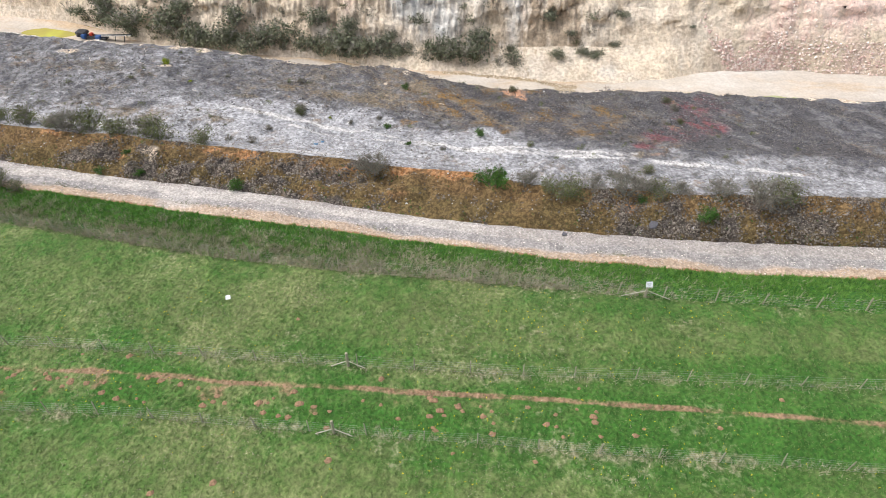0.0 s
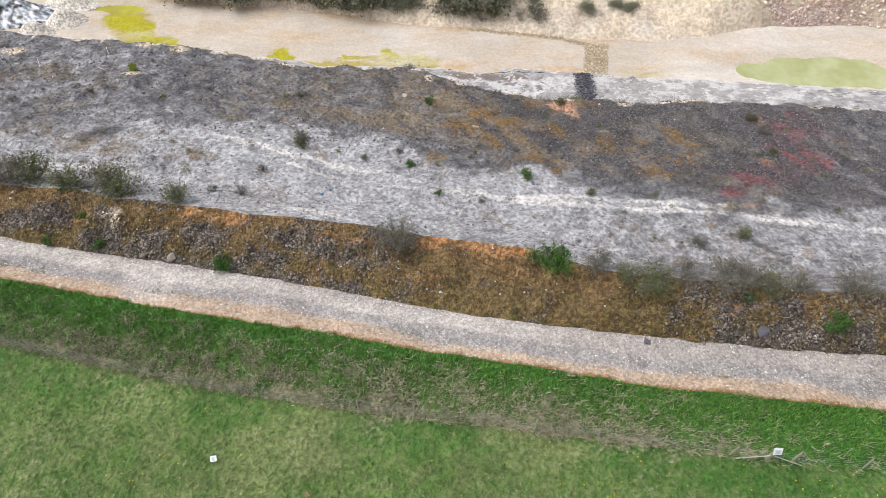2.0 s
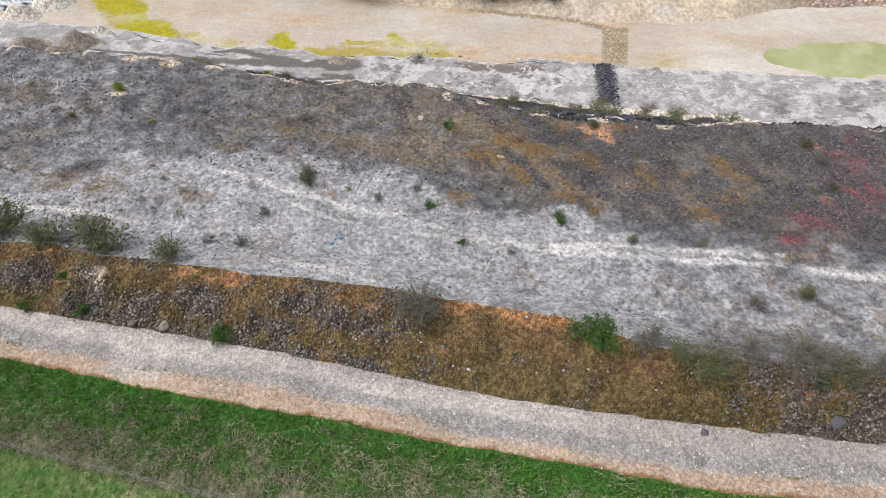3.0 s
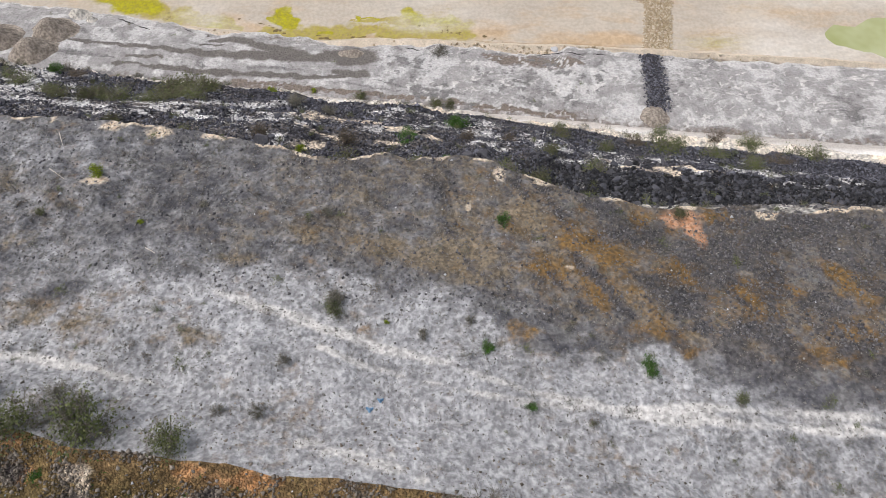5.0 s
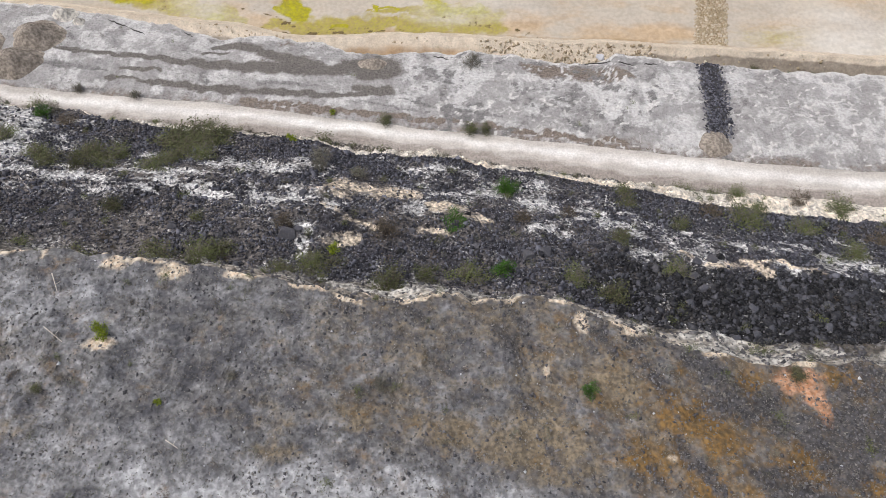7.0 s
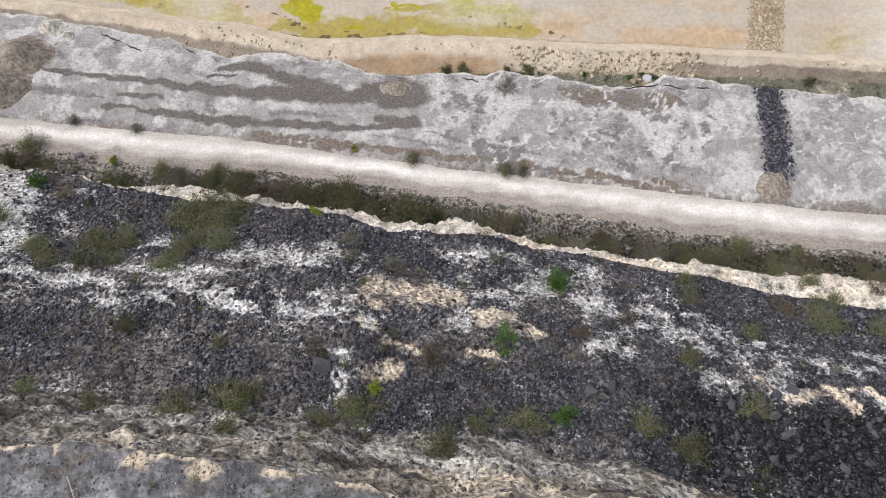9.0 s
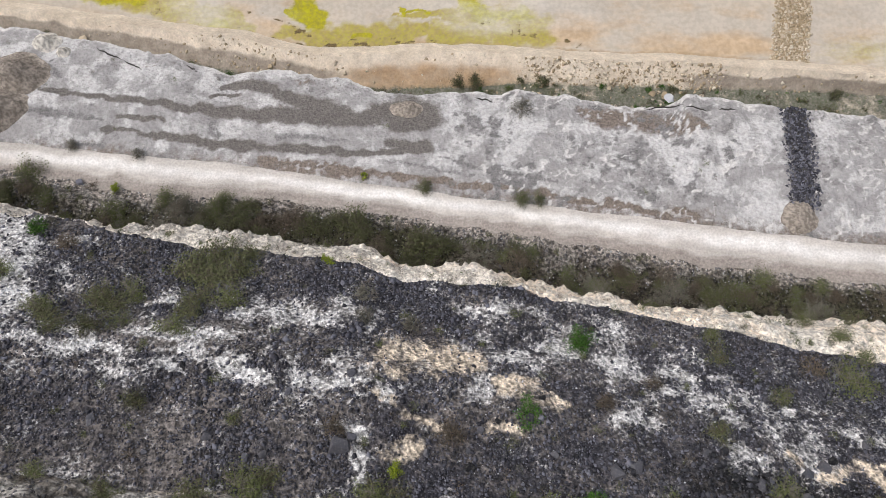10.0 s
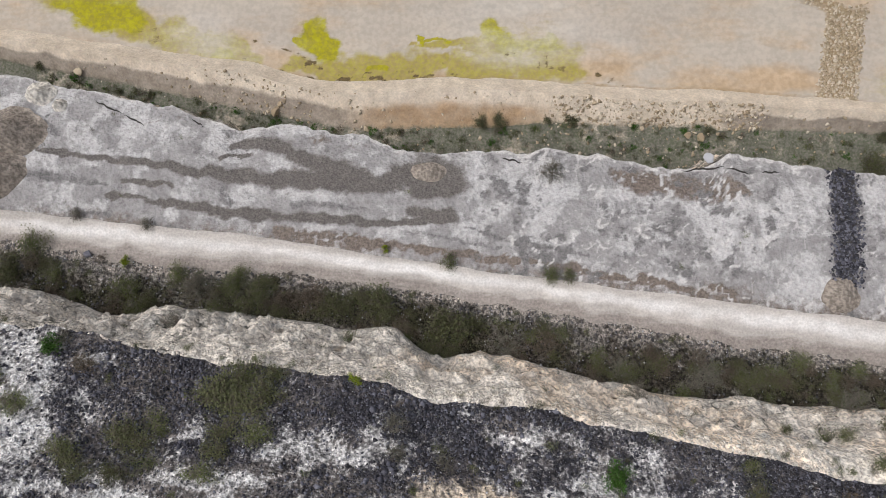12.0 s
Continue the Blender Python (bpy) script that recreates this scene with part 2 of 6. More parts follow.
FACE = ground_material("far_quarry_face", srgb(196, 185, 170), srgb(178, 164, 148), 0.14, [
    (0, srgb(212, 182, 169), srgb(219, 197, 185), 0.2, 0.3, 0.9),
    (1, srgb(140, 126, 108), srgb(160, 143, 123), 0.4, 0.16, 1.6),
    (2, srgb(201, 201, 197), srgb(188, 186, 182), 0.2, 0.25, 0.8),
    (3, srgb(206, 192, 171), srgb(193, 177, 156), 0.3, 0.3, 0.9)], grain=1.8, grain_depth=0.14, bump=0.8, distance=0.3, stretch=(1.2, 0.6, 0.25))


def stone_material(name, a, b, c, rough=0.85):
    """Loose stones: each its own shade, with a dusty grain."""
    n = Nodes(name)
    g = n.t.nodes.new("ShaderNodeNewGeometry").outputs["Random Per Island"]
    ramp = n.t.nodes.new("ShaderNodeValToRGB")
    n.t.links.new(g, ramp.inputs[0])
    ramp.color_ramp.elements.new(0.5)
    for e, col in zip(ramp.color_ramp.elements, (a, b, c)):
        e.color = (*col, 1)
    grain = n.noise(7.0, 4, 0.7)
    col = n.mix(n.step(grain, 0.45, 0.8), ramp.outputs[0], n.mix(0.16, ramp.outputs[0], srgb(190, 184, 176)))
    n.bump(grain, 0.6, 0.04)
    return n.done(col, rough)


DARK_STONE = stone_material("dark_broken_stone", srgb(38, 38, 44), srgb(70, 70, 79), srgb(116, 116, 126))
# stone colour darkened to paint the shade at the foot of the upper face
BLACK_STONE = stone_material("rim_shade_stone", srgb(24, 24, 27), srgb(44, 44, 49), srgb(82, 82, 89))
BANK_STONE = stone_material("bank_stone", srgb(78, 71, 64), srgb(108, 99, 90), srgb(148, 138, 127))
BROW_STONE = stone_material("brow_stone", srgb(164, 157, 149), srgb(212, 203, 190), srgb(234, 226, 215))
WHITE_STONE = stone_material("white_rock", srgb(176, 176, 180), srgb(186, 186, 190), srgb(196, 196, 200))
HEATH_STONE = stone_material("heath_stone", srgb(64, 63, 66), srgb(86, 84, 88), srgb(122, 119, 120))
GRIT_STONE = stone_material("pale_heath_grit", srgb(84, 81, 79), srgb(108, 105, 101), srgb(138, 134, 129))
PALE_STONE = stone_material("pale_limestone", srgb(152, 136, 112), srgb(178, 161, 136), srgb(210, 199, 182))
TRACK_STONE = stone_material("track_gravel", srgb(150, 144, 142), srgb(190, 182, 176), srgb(222, 214, 206))
PINK_STONE = stone_material("pink_scree_stone", srgb(204, 170, 160), srgb(226, 203, 193), srgb(240, 231, 224))
SLAB_STONE = stone_material("dark_slab_stone", srgb(66, 65, 70), srgb(78, 77, 82), srgb(92, 91, 96))


def leaf_material(name, a, b, grain=3.0):
    n = Nodes(name)
    g = n.t.nodes.new("ShaderNodeNewGeometry").outputs["Random Per Island"]
    col = n.mix(g, a, b)
    col = n.mix(n.step(n.noise(grain, 2), 0.3, 0.7), col, n.mix(0.35, col, (0.02, 0.025, 0.01)))
    n.p.inputs["Subsurface Weight"].default_value = 0.0
    return n.done(col, 0.8, 0.15)


LEAF_GREEN = leaf_material("bright_green_leaf", srgb(54, 92, 34), srgb(80, 112, 48))
LEAF_LIME = leaf_material("yellow_green_leaf", srgb(122, 140, 34), srgb(150, 160, 52))
LEAF_DARK = leaf_material("dark_green_leaf", srgb(82, 87, 60), srgb(112, 112, 82))
TWIG_DARK = leaf_material("dark_bare_twig", srgb(84, 77, 67), srgb(112, 103, 92))
LEAF_GREY = leaf_material("grey_green_leaf", srgb(104, 105, 92), srgb(132, 130, 116))
LEAF_DULL = leaf_material("dull_olive_leaf", srgb(90, 98, 60), srgb(116, 120, 80))
LEAF_BROWN = leaf_material("brown_scrub_leaf", srgb(96, 84, 74), srgb(126, 112, 99))
LEAF_WALL = leaf_material("grey_green_bush_leaf", srgb(100, 106, 86), srgb(130, 132, 110))
TWIG_PALE = leaf_material("pale_mauve_twig", srgb(140, 136, 126), srgb(170, 164, 154))
TWIG = leaf_material("grey_bare_twig", srgb(104, 98, 90), srgb(138, 130, 121))
HEATHER = leaf_material("dead_heather", srgb(104, 99, 95), srgb(156, 149, 142))
DRY_GRASS = leaf_material("dry_grass", srgb(188, 180, 158), srgb(156, 152, 124))
YELLOW = leaf_material("dandelion_yellow", srgb(206, 190, 30), srgb(226, 206, 60))
BLADE = leaf_material("grass_blade", srgb(79, 112, 50), srgb(128, 140, 92))
BLADE_LUSH = leaf_material("lush_grass_blade", srgb(88, 142, 55), srgb(128, 164, 84))


# ---- the lie of the land: break lines across the place, from the meadow to the far face ----
def xs_of():
    core = np.concatenate([np.arange(-76, -64.5, 0.8), np.arange(-64, 38, 0.27), np.arange(38.2, 76.01, 0.8)])
    side = np.array([1.0, 2.2, 3.6, 5.2, 7, 9.2, 12, 16, 21, 28, 37, 50, 68, 92, 125, 170, 240, 340, 480])
    return np.concatenate([-76 - side[::-1], core, 76 + side])


XS = xs_of()


def line(points, z, jag=0.0, size=4.0, seed=0, zs=None):
    """A break line: (x, y) pairs across the place, its height (a number, or heights at the places zs), and how ragged it runs."""
    px, py = np.array([p[0] for p in points], float), np.array([p[1] for p in points], float)
    y = np.interp(XS, px, py)
    y = np.where(XS < px[0], py[0] - 0.13 * np.maximum(XS - px[0], -420), y)
    y = np.where(XS > px[-1], py[-1] - 0.05 * (XS - px[-1]), y)
    k = np.array([1, 2, 3, 2, 1]) / 9
    y = np.convolve(np.pad(y, 2, "edge"), k, "valid")
    if jag:
        y = y + jag * fbm(XS, XS * 0 + seed * 3.7, size, 5, 40 + seed)
    zz = np.full(XS.shape, float(z)) if zs is None else np.interp(XS, zs, z)
    if jag:
        zz = zz + 0.35 * jag * fbm(XS, XS * 0 + 9.0, size, 4, 70 + seed)
    return y, zz


FZ = lambda: np.clip(0.025 * XS, -1.5, 1.5)
L_back = (np.full(XS.shape, -420.0), FZ())
L_near = (np.full(XS.shape, 8.0), FZ() + 0.2)
L_fence = line([(-76, 44), (-32, 34.4), (-16, 30.7), (-8.5, 29.4), (2, 28), (12.7, 26.5), (27, 24.9), (76, 21)], 0)
L_fence = (L_fence[0], FZ() * 0.8 - 0.1)
L_verge = line([(-76, 49), (-35, 39.2), (-25, 37.3), (-16.6, 35.6), (-9.5, 34.4), (-3.5, 33.2), (2.5, 32.2), (8.5, 31.0), (13.5, 30.5), (20, 29.7), (30, 29.2), (76, 27)], -1.2, 0.09, 0.9, 1)
L_track = line([(-76, 52.5), (-37, 42.9), (-28, 41), (-20.5, 39.7), (-13.4, 38.4), (-6.2, 36.8), (-0.5, 35.6), (5.2, 34.8), (12.2, 33.9), (19.5, 33.2), (32, 32.6), (76, 31)], -1.45, 0.1, 0.9, 2)
L_crest = line([(-76, 54), (-31, 45.0), (-24.5, 44.0), (-19, 43.3), (-11, 42.3), (-4.2, 41.4), (2.3, 40.0), (6.6, 38.1), (11.2, 37.0), (15.6, 36.3), (20.5, 35.8), (32, 35.2), (76, 34)],
               (-0.2, 0.0, -0.6, -0.8, -0.3, 0.5, 0.8, 0.8), 0.3, 3.0, 3, zs=(-76, -24, -10, -3, 4, 12, 20, 76))
L_lee = (L_crest[0] + 3.4, np.interp(XS, (-76, -24, -3, 20, 76), (-1.8, -1.9, -2.2, -2.2, -2.3)))
L_mid = (np.interp(XS, (-76, -30, 0, 30, 76), (60, 54, 51, 48, 44)) + 0.0, np.interp(XS, (-76, -28, 0, 22, 76), (-2.0, -2.3, -3.0, -3.3, -3.6)))
L_edge1 = line([(-76, 71), (-40, 66.2), (-35, 65.4), (-29, 65.3), (-23, 64.5), (-20.9, 64.1), (-16, 62.8), (-13, 63.0), (-8.5, 62.9), (-4.6, 62.8), (-1.5, 61.6), (0.7, 60.6), (3, 60.0), (6, 59.6), (10, 59.6), (12.5, 59.1), (15.1, 58.9), (17.4, 59.5), (25, 59.3), (40, 58.0), (76, 55)],
               (-1.8, -2.9, -3.2, -3.7, -4.2, -4.8, -5.0, -5.0), 0.35, 1.6, 4, zs=(-76, -26, -22, -14, -4, 8, 35, 76))
L_foot1 = line([(-76, 74.5), (-42, 68.6), (-27, 66.9), (-13, 65.6), (-4.7, 64.2), (3, 62.2), (8, 61.5), (18, 61.2), (30, 61.1), (76, 58)], (-8.5, -9.3, -9.2, -9.2, -7.5, -7.3, -7.3), 0.5, 4.0, 5, zs=(-76, -40, -22, -10, 8, 18, 76))
L_rub = line([(-76, 82), (-40, 77.0), (-20, 74.5), (0, 72.0), (18, 69.5), (76, 62)], (-12.5, -13.9, -13.2, -14.5, -14.2, -14), 0.3, 4.0, 6, zs=(-76, -40, -20, 0, 15, 76))
L_dark2 = line([(-76.0, 91.0), (-51.1, 86.6), (-44.2, 85.9), (-38.8, 84.2), (-35.0, 83.8), (-27.6, 83.2), (-22.7, 82.3), (-18.9, 81.1), (-11.8, 80.8), (-7.6, 79.6), (0.7, 77.9), (5.6, 77.1), (10.2, 75.8), (14.8, 75.1), (31.6, 72.9), (76.0, 67.0)], (-20, -19.6, -19.2, -18.8, -18.5, -18), 0.35, 2.5, 7, zs=(-76, -45, -25, 0, 15, 76))
L_edge2 = line([(-76.0, 91.0), (-52.2, 87.2), (-47.4, 86.6), (-44.4, 85.4), (-35.4, 85.1), (-31.7, 84.4), (-27.4, 83.7), (-23.7, 83.3), (-19.2, 82.2), (-17.4, 81.6), (-12.4, 81.8), (-10.2, 80.9), (-5.9, 79.7), (-1.4, 79.3), (2.7, 78.6), (6.9, 78.5), (9.0, 77.8), (13.3, 77.2), (18.2, 77.0), (31.5, 74.9), (76.0, 69.0)], (-21.4, -21.0, -20.6, -20.0, -19.7, -19.2), 0.35, 3.5, 8, zs=(-76, -45, -25, 0, 15, 76))
L_foot2 = line([(-76, 92.4), (-59, 89.9), (-54, 88.8), (-49.6, 87.2), (-43.4, 87.7), (-36.2, 87.3), (-31.6, 86.4), (-27, 86.1), (-22.9, 86.2), (-20.8, 83.9), (-18.8, 83.2), (-15.3, 84.1), (-12.7, 83.2), (-7.7, 82), (-2.7, 81.4), (2.2, 80.1), (6.2, 79.5), (8.2, 79.9), (12, 79.5), (20, 79), (34, 77), (76, 71)], -30.2, 0.4, 4.0, 16)
L_road1 = line([(-76, 96.5), (-60, 94.1), (-44, 91.5), (-36, 91.3), (-23, 89.7), (-12.6, 88.0), (-2, 86.2), (8, 84.6), (21.6, 82.9), (40, 81), (76, 77)], -31.0, 0.4, 1.6, 9)
L_road2 = line([(-76, 99), (-60, 97), (-47, 95.6), (-38, 94.7), (-31.5, 93.8), (-23, 92.4), (-12.6, 91), (-2, 89.7), (8, 88.4), (21.6, 86.6), (35, 85.4), (76, 81)], -30.8, 0.15, 2.5, 10)
L_edge3 = line([(-76, 112.5), (-63, 110.8), (-54.4, 109.3), (-48, 107.9), (-43.5, 107), (-39, 105), (-34.5, 105.4), (-30.6, 105), (-26, 104.4), (-22.2, 103), (-12.3, 102.7), (-7.9, 103.2), (-4, 102.6), (1.3, 101.4), (6.2, 101.3), (9, 102.7), (13.8, 101.8), (18.7, 101.2), (24, 100.4), (40, 99), (76, 96)],
               -32.6, 0.4, 1.8, 11)
L_foot3 = (L_edge3[0] + 0.9, np.full(XS.shape, -41.2))
L_berm0 = line([(-76, 116.5), (-69, 115.6), (-49.5, 111.6), (-38, 109.2), (-28, 107.4), (-14.7, 107.7), (-9, 108.2), (10, 107.5), (30, 106.8), (50, 105), (76, 102)], -41.2, 0.2, 2.0, 12)
L_berm1 = line([(-76, 118.5), (-68, 117.4), (-39.5, 113.3), (-33, 111.4), (-29, 111.1), (-18, 111.6), (-8, 111.3), (0.5, 110.2), (12.6, 109.9), (18.6, 109.2), (28.7, 108.6), (50, 106.8), (76, 103.5)], -39.6, 0.2, 2.5, 13)
L_berm2 = (L_berm1[0] + 1.8, np.full(XS.shape, -41.0))
L_base = line([(-150, 160), (-110, 154), (-90, 150.5), (-70, 140.5), (-54, 136.5), (-25, 132), (-9, 128), (8, 126.5), (26, 122.6), (40, 122.6), (52, 125), (60, 127.4), (76, 127.4), (100, 125)], -41.0, 0.5, 4.0, 14)
L_ledge = line([(-150, 163), (-110, 157), (-90, 152.5), (-70, 142.5), (-54, 138.5), (-25, 134), (0, 132.4), (25, 132.4), (38, 132.6), (52, 130.5), (60, 130), (76, 130), (100, 128)],
               (-38.4, -38.2, -37.8, -36, -35, -35), 0.5, 5.0, 15, zs=(-76, 0, 38, 55, 62, 100))
L_brow = (L_ledge[0] + 15 + 1.5 * fbm(XS, XS * 0, 9, 4, 96), np.full(XS.shape, -14.0) + 2 * fbm(XS, XS * 0 + 5, 12, 3, 97))
L_top = (L_brow[0] + 9, np.full(XS.shape, 0.0) + 1.2 * fbm(XS, XS * 0 + 8, 12, 3, 98))
L_far = (np.full(XS.shape, 900.0), np.full(XS.shape, 2.0))

STRIPS = {}


def strip(name, la, lb, rows, material, masks=None, rough=0.1, size=3.0, bend=None, cliff=0.0, crag=0.0, seed=0, spread=None, label="", category="ground"):
    """The sheet of ground between two break lines; its rims are shared with its neighbours. rough: bumps in metres; cliff: how far a face juts; crag: how far its broken pieces do."""
    v = np.linspace(0, 1, rows + 1) if spread is None else np.linspace(0, 1, rows + 1) ** spread
    V, X = np.meshgrid(v, XS, indexing="ij")
    hump = np.clip(6 * V * (1 - V), 0, 1)
    Y = la[0] + (lb[0] - la[0]) * V
    s = V if bend is None else bend(V)
    Z = la[1] + (lb[1] - la[1]) * s
    if cliff:
        Y = Y + hump * cliff * (fbm(X, Z * 1.6, size, 5, seed) + 0.35 * fbm(X * 2.4, Z * 0.5, 1.2, 3, seed + 9))
        Z = Z + hump * 0.5 * cliff * fbm(X * 0.6, Z * 2.2, 1.6, 3, seed + 5)
    Z = Z + hump * rough * fbm(X, Y, size, 5, seed + 3)
    if crag:
        chips = 1 - 2 * np.abs(fbm(X, Y + 0.6 * Z, 1.5, 3, seed + 31)) + 0.5 * fbm(X, Y + Z, 0.6, 2, seed + 37)
        Z = Z + hump * crag * chips
        Y = Y + hump * 0.5 * crag * fbm(X, Z * 1.3, 0.9, 3, seed + 33)
    me = bpy.data.meshes.new(name)
    nv, nx = V.shape
    co = np.stack([X, Y, Z], -1).reshape(-1, 3)
    i = np.arange((nv - 1) * nx).reshape(nv - 1, nx)[:, :-1].ravel()
    quads = np.stack([i, i + 1, i + nx + 1, i + nx], -1)
    me.vertices.add(len(co))
    me.vertices.foreach_set("co", co.astype(np.float32).ravel())
    me.loops.add(quads.size)
    me.loops.foreach_set("vertex_index", quads.astype(np.int32).ravel())
    me.polygons.add(len(quads))
    me.polygons.foreach_set("loop_start", np.arange(0, quads.size, 4, dtype=np.int32))
    me.polygons.foreach_set("use_smooth", np.ones(len(quads), bool))
    me.update(calc_edges=True)
    m = np.zeros((*V.shape, 8))
    if masks:
        for k, layer in enumerate(masks(X, Y, V, Z)):
            m[..., k] = layer
    m = np.clip(m, 0, 1).astype(np.float32)
    for word, half in (("mask", m[..., :4]), ("mask_more", m[..., 4:])):
        me.color_attributes.new(word, "FLOAT_COLOR", "POINT").data.foreach_set("color", np.ascontiguousarray(half).ravel())
    me.materials.append(material)
    ob = new(name, me)
    STRIPS[name] = (X, Y, Z, V)
    return tagged(ob, label, category, kind="structure")


def ground(x, y, names=None):
    """The height of the ground at (x, y)."""
    k = min(max(int(np.searchsorted(XS, x)), 1), len(XS) - 1)
    f = (x - XS[k - 1]) / (XS[k] - XS[k - 1])
    for n in names or STRIPS:
        X, Y, Z, V = STRIPS[n]
        yy = Y[:, k - 1] * (1 - f) + Y[:, k] * f
        if yy[0] <= y <= yy[-1]:
            return float(np.interp(y, yy, Z[:, k - 1] * (1 - f) + Z[:, k] * f))
    return 0.0


def along(la, lb, x, v):
    return np.interp(x, XS, la[0]) * (1 - v) + np.interp(x, XS, lb[0]) * v


def band(v, lo, hi, soft):
    return smooth(lo - soft, lo + soft, v) * smooth(hi + soft, hi - soft, v)


# ---- the ground, sheet by sheet ----
DIRT_X, DIRT_Y = (-76, -26, -18, -11.4, -2.7, 5.2, 14.2, 20.8, 76), (25, 21.7, 21.2, 20.4, 19.8, 19.2, 18.3, 17.6, 12)
FENCE2 = ((-60, -27, -12, 0.5, 18.4, 24.4, 60), (25.4, 23.5, 22.1, 21.0, 19.9, 19.6, 17.5))
FENCE3 = ((-60, -24.8, -16.6, -5.8, 3.1, 12, 22, 60), (21.5, 18.9, 18.3, 17.2, 16.4, 15.5, 14.7, 11.5))


def field_masks(X, Y, V, Z):
    dirt = smooth(1.3, 0.2, np.abs(Y + 0.05 * fbm(X, Y, 2, 3, 5) - np.interp(X, DIRT_X, DIRT_Y)) / 0.23) * np.clip(0.8 + 0.35 * fbm(X, Y, 3, 3, 5), 0, 1) * smooth(34, 22, X) * smooth(-40, -20, X)
    spots = smooth(1.9, 0.2, np.abs(Y - np.interp(X, DIRT_X, DIRT_Y) + 0.9)) * smooth(0.25, 0.75, fbm(X, Y, 0.9, 2, 6)) * smooth(14, -10, X) * 0.55
    f2, f3 = np.abs(Y - np.interp(X, *FENCE2)), np.abs(Y - np.interp(X, *FENCE3))
    rim = np.minimum(np.minimum(f2, f3), np.abs(V - 1) * 19)
    dead = 0.2 * smooth(0.9, 0.1, rim) + 0.3 * smooth(0.0, 0.8, fbm(X, Y, 3, 4, 8))
    lush = 0.2 + 0.12 * smooth(2, 20, X) + 0.22 * fbm(X, Y, 5, 4, 9) + 0.3 * smooth(1.6, 0.3, np.abs(rim - 0.8)) + 0.35 * band(Y - np.interp(X, *FENCE3), 0.2, 3.6, 0.5)
    pale = 0.32 + 0.4 * fbm(X, Y, 3, 4, 10) - 0.42 * smooth(2, 20, X)
    return dead, lush, np.maximum(dirt, spots), pale


def verge_masks(X, Y, V, Z):
    swept = streaky(X, Y, 62, 2.2, 0.9, 4, 420)
    lush = 0.55 + 0.4 * smooth(0.35, 0.9, V) + 0.3 * smooth(2, 20, X)
    dead = 0.7 * smooth(0.32, 0.02, V + 0.12 * fbm(X, Y, 1.5, 3, 11)) * (1 - 0.7 * smooth(4, 18, X)) + 0.4 * smooth(0.2, 0.6, swept) * smooth(0.75, 0.4, V) * smooth(24, 6, X)
    return dead * smooth(1.0, 0.85, V), lush, 0 * V, 0 * V


def track_masks(X, Y, V, Z):
    W = V + 0.13 * fbm(X * 0.4, Y, 1.6, 5, 421)
    east = smooth(-2, 8, X)
    sand = 0.95 * smooth(0.42, 0.2, W)
    grey = 0.8 * band(W, 0.36, 0.6, 0.06) + 0.35 * east * band(W, 0.42, 0.95, 0.08) + 0.3 * smooth(0.9, 1, W)
    weeds = 0.6 * band(V, 0.26, 0.4, 0.05) * smooth(0.1, 0.7, fbm(X, Y, 3, 3, 15)) * smooth(-12, 4, X)
    white = 0.9 * band(W, 0.6, 0.93, 0.06) * (1 - 0.7 * east) + 0.9 * blob(X, Y, [(-20.5, 38.0, 1.5, 1.3), (-17, 38.3, 1.6, 0.6)]) + 0.25 * fbm(X, Y, 1.6, 3, 422)
    edge = 0.85 * smooth(0.1, 0.0, V + 0.04 * fbm(X, Y, 1.0, 3, 423))
    return sand, grey, weeds, white, edge


RUST_BANK = [(-27.5, 44, 1.3, 0.5), (-26.5, 42.7, 1.0, 0.5), (-18.7, 42.8, 1.1, 0.4), (-16, 42.4, 1.5, 0.45), (-10.1, 41.1, 1.2, 0.4), (-7.6, 40.8, 1.0, 0.3), (-2.8, 40.9, 1.4, 0.5), (-0.6, 40.4, 1.2, 0.5), (1.6, 39.7, 1.2, 0.4), (-33, 45, 1.6, 0.5), (13.5, 35.4, 0.7, 0.4), (-22, 42.4, 0.8, 0.4)]


def bank_stony(x, y):
    """How thickly the bank is strewn with broken stone."""
    spots = blob(x, y, [(-12.6, 40.9, 1.4, 0.7), (-9.6, 40.0, 1.9, 0.7), (-13.6, 39.7, 1.6, 0.5), (-21.5, 43.6, 1.4, 0.5), (-24.3, 41.4, 1.6, 0.6), (-18, 41.2, 1.5, 0.7), (4.4, 38.9, 0.9, 0.4), (8.5, 36.9, 1.0, 0.6), (-29, 42.6, 2.2, 0.8), (-21, 41.2, 1.2, 0.6)])
    foot = smooth(1.0, 0.2, y - np.interp(x, XS, L_track[0])) * smooth(-30, -18, x) * smooth(-3, -8, x)
    return np.clip(0.9 * spots + 0.8 * foot + 0.4 * smooth(6, 15, x + 2.5 * fbm(x, y, 3, 3, 424)) + 0.12 + 0.8 * fbm(x, y, 1.3, 4, 17) - 0.5 * smooth(-6, -2, x) * smooth(14, 6, x + 2.5 * fbm(x, y, 3, 3, 424)), 0.02, 1)


def bank_masks(X, Y, V, Z):
    rust = 0.08 + 0.26 * fbm(X, Y, 2, 4, 16) + 0.6 * blob(X, Y, RUST_BANK)
    pale = 0.9 * blob(X, Y, [(-24.0, 42.7, 0.8, 0.4), (-23.5, 42.1, 0.4, 0.5)])
    moss = 0.3 + 0.4 * smooth(0.75, 0.3, V) + 0.3 * fbm(X, Y, 2, 3, 18)
    return rust, 0.62 * bank_stony(X, Y), pale, moss


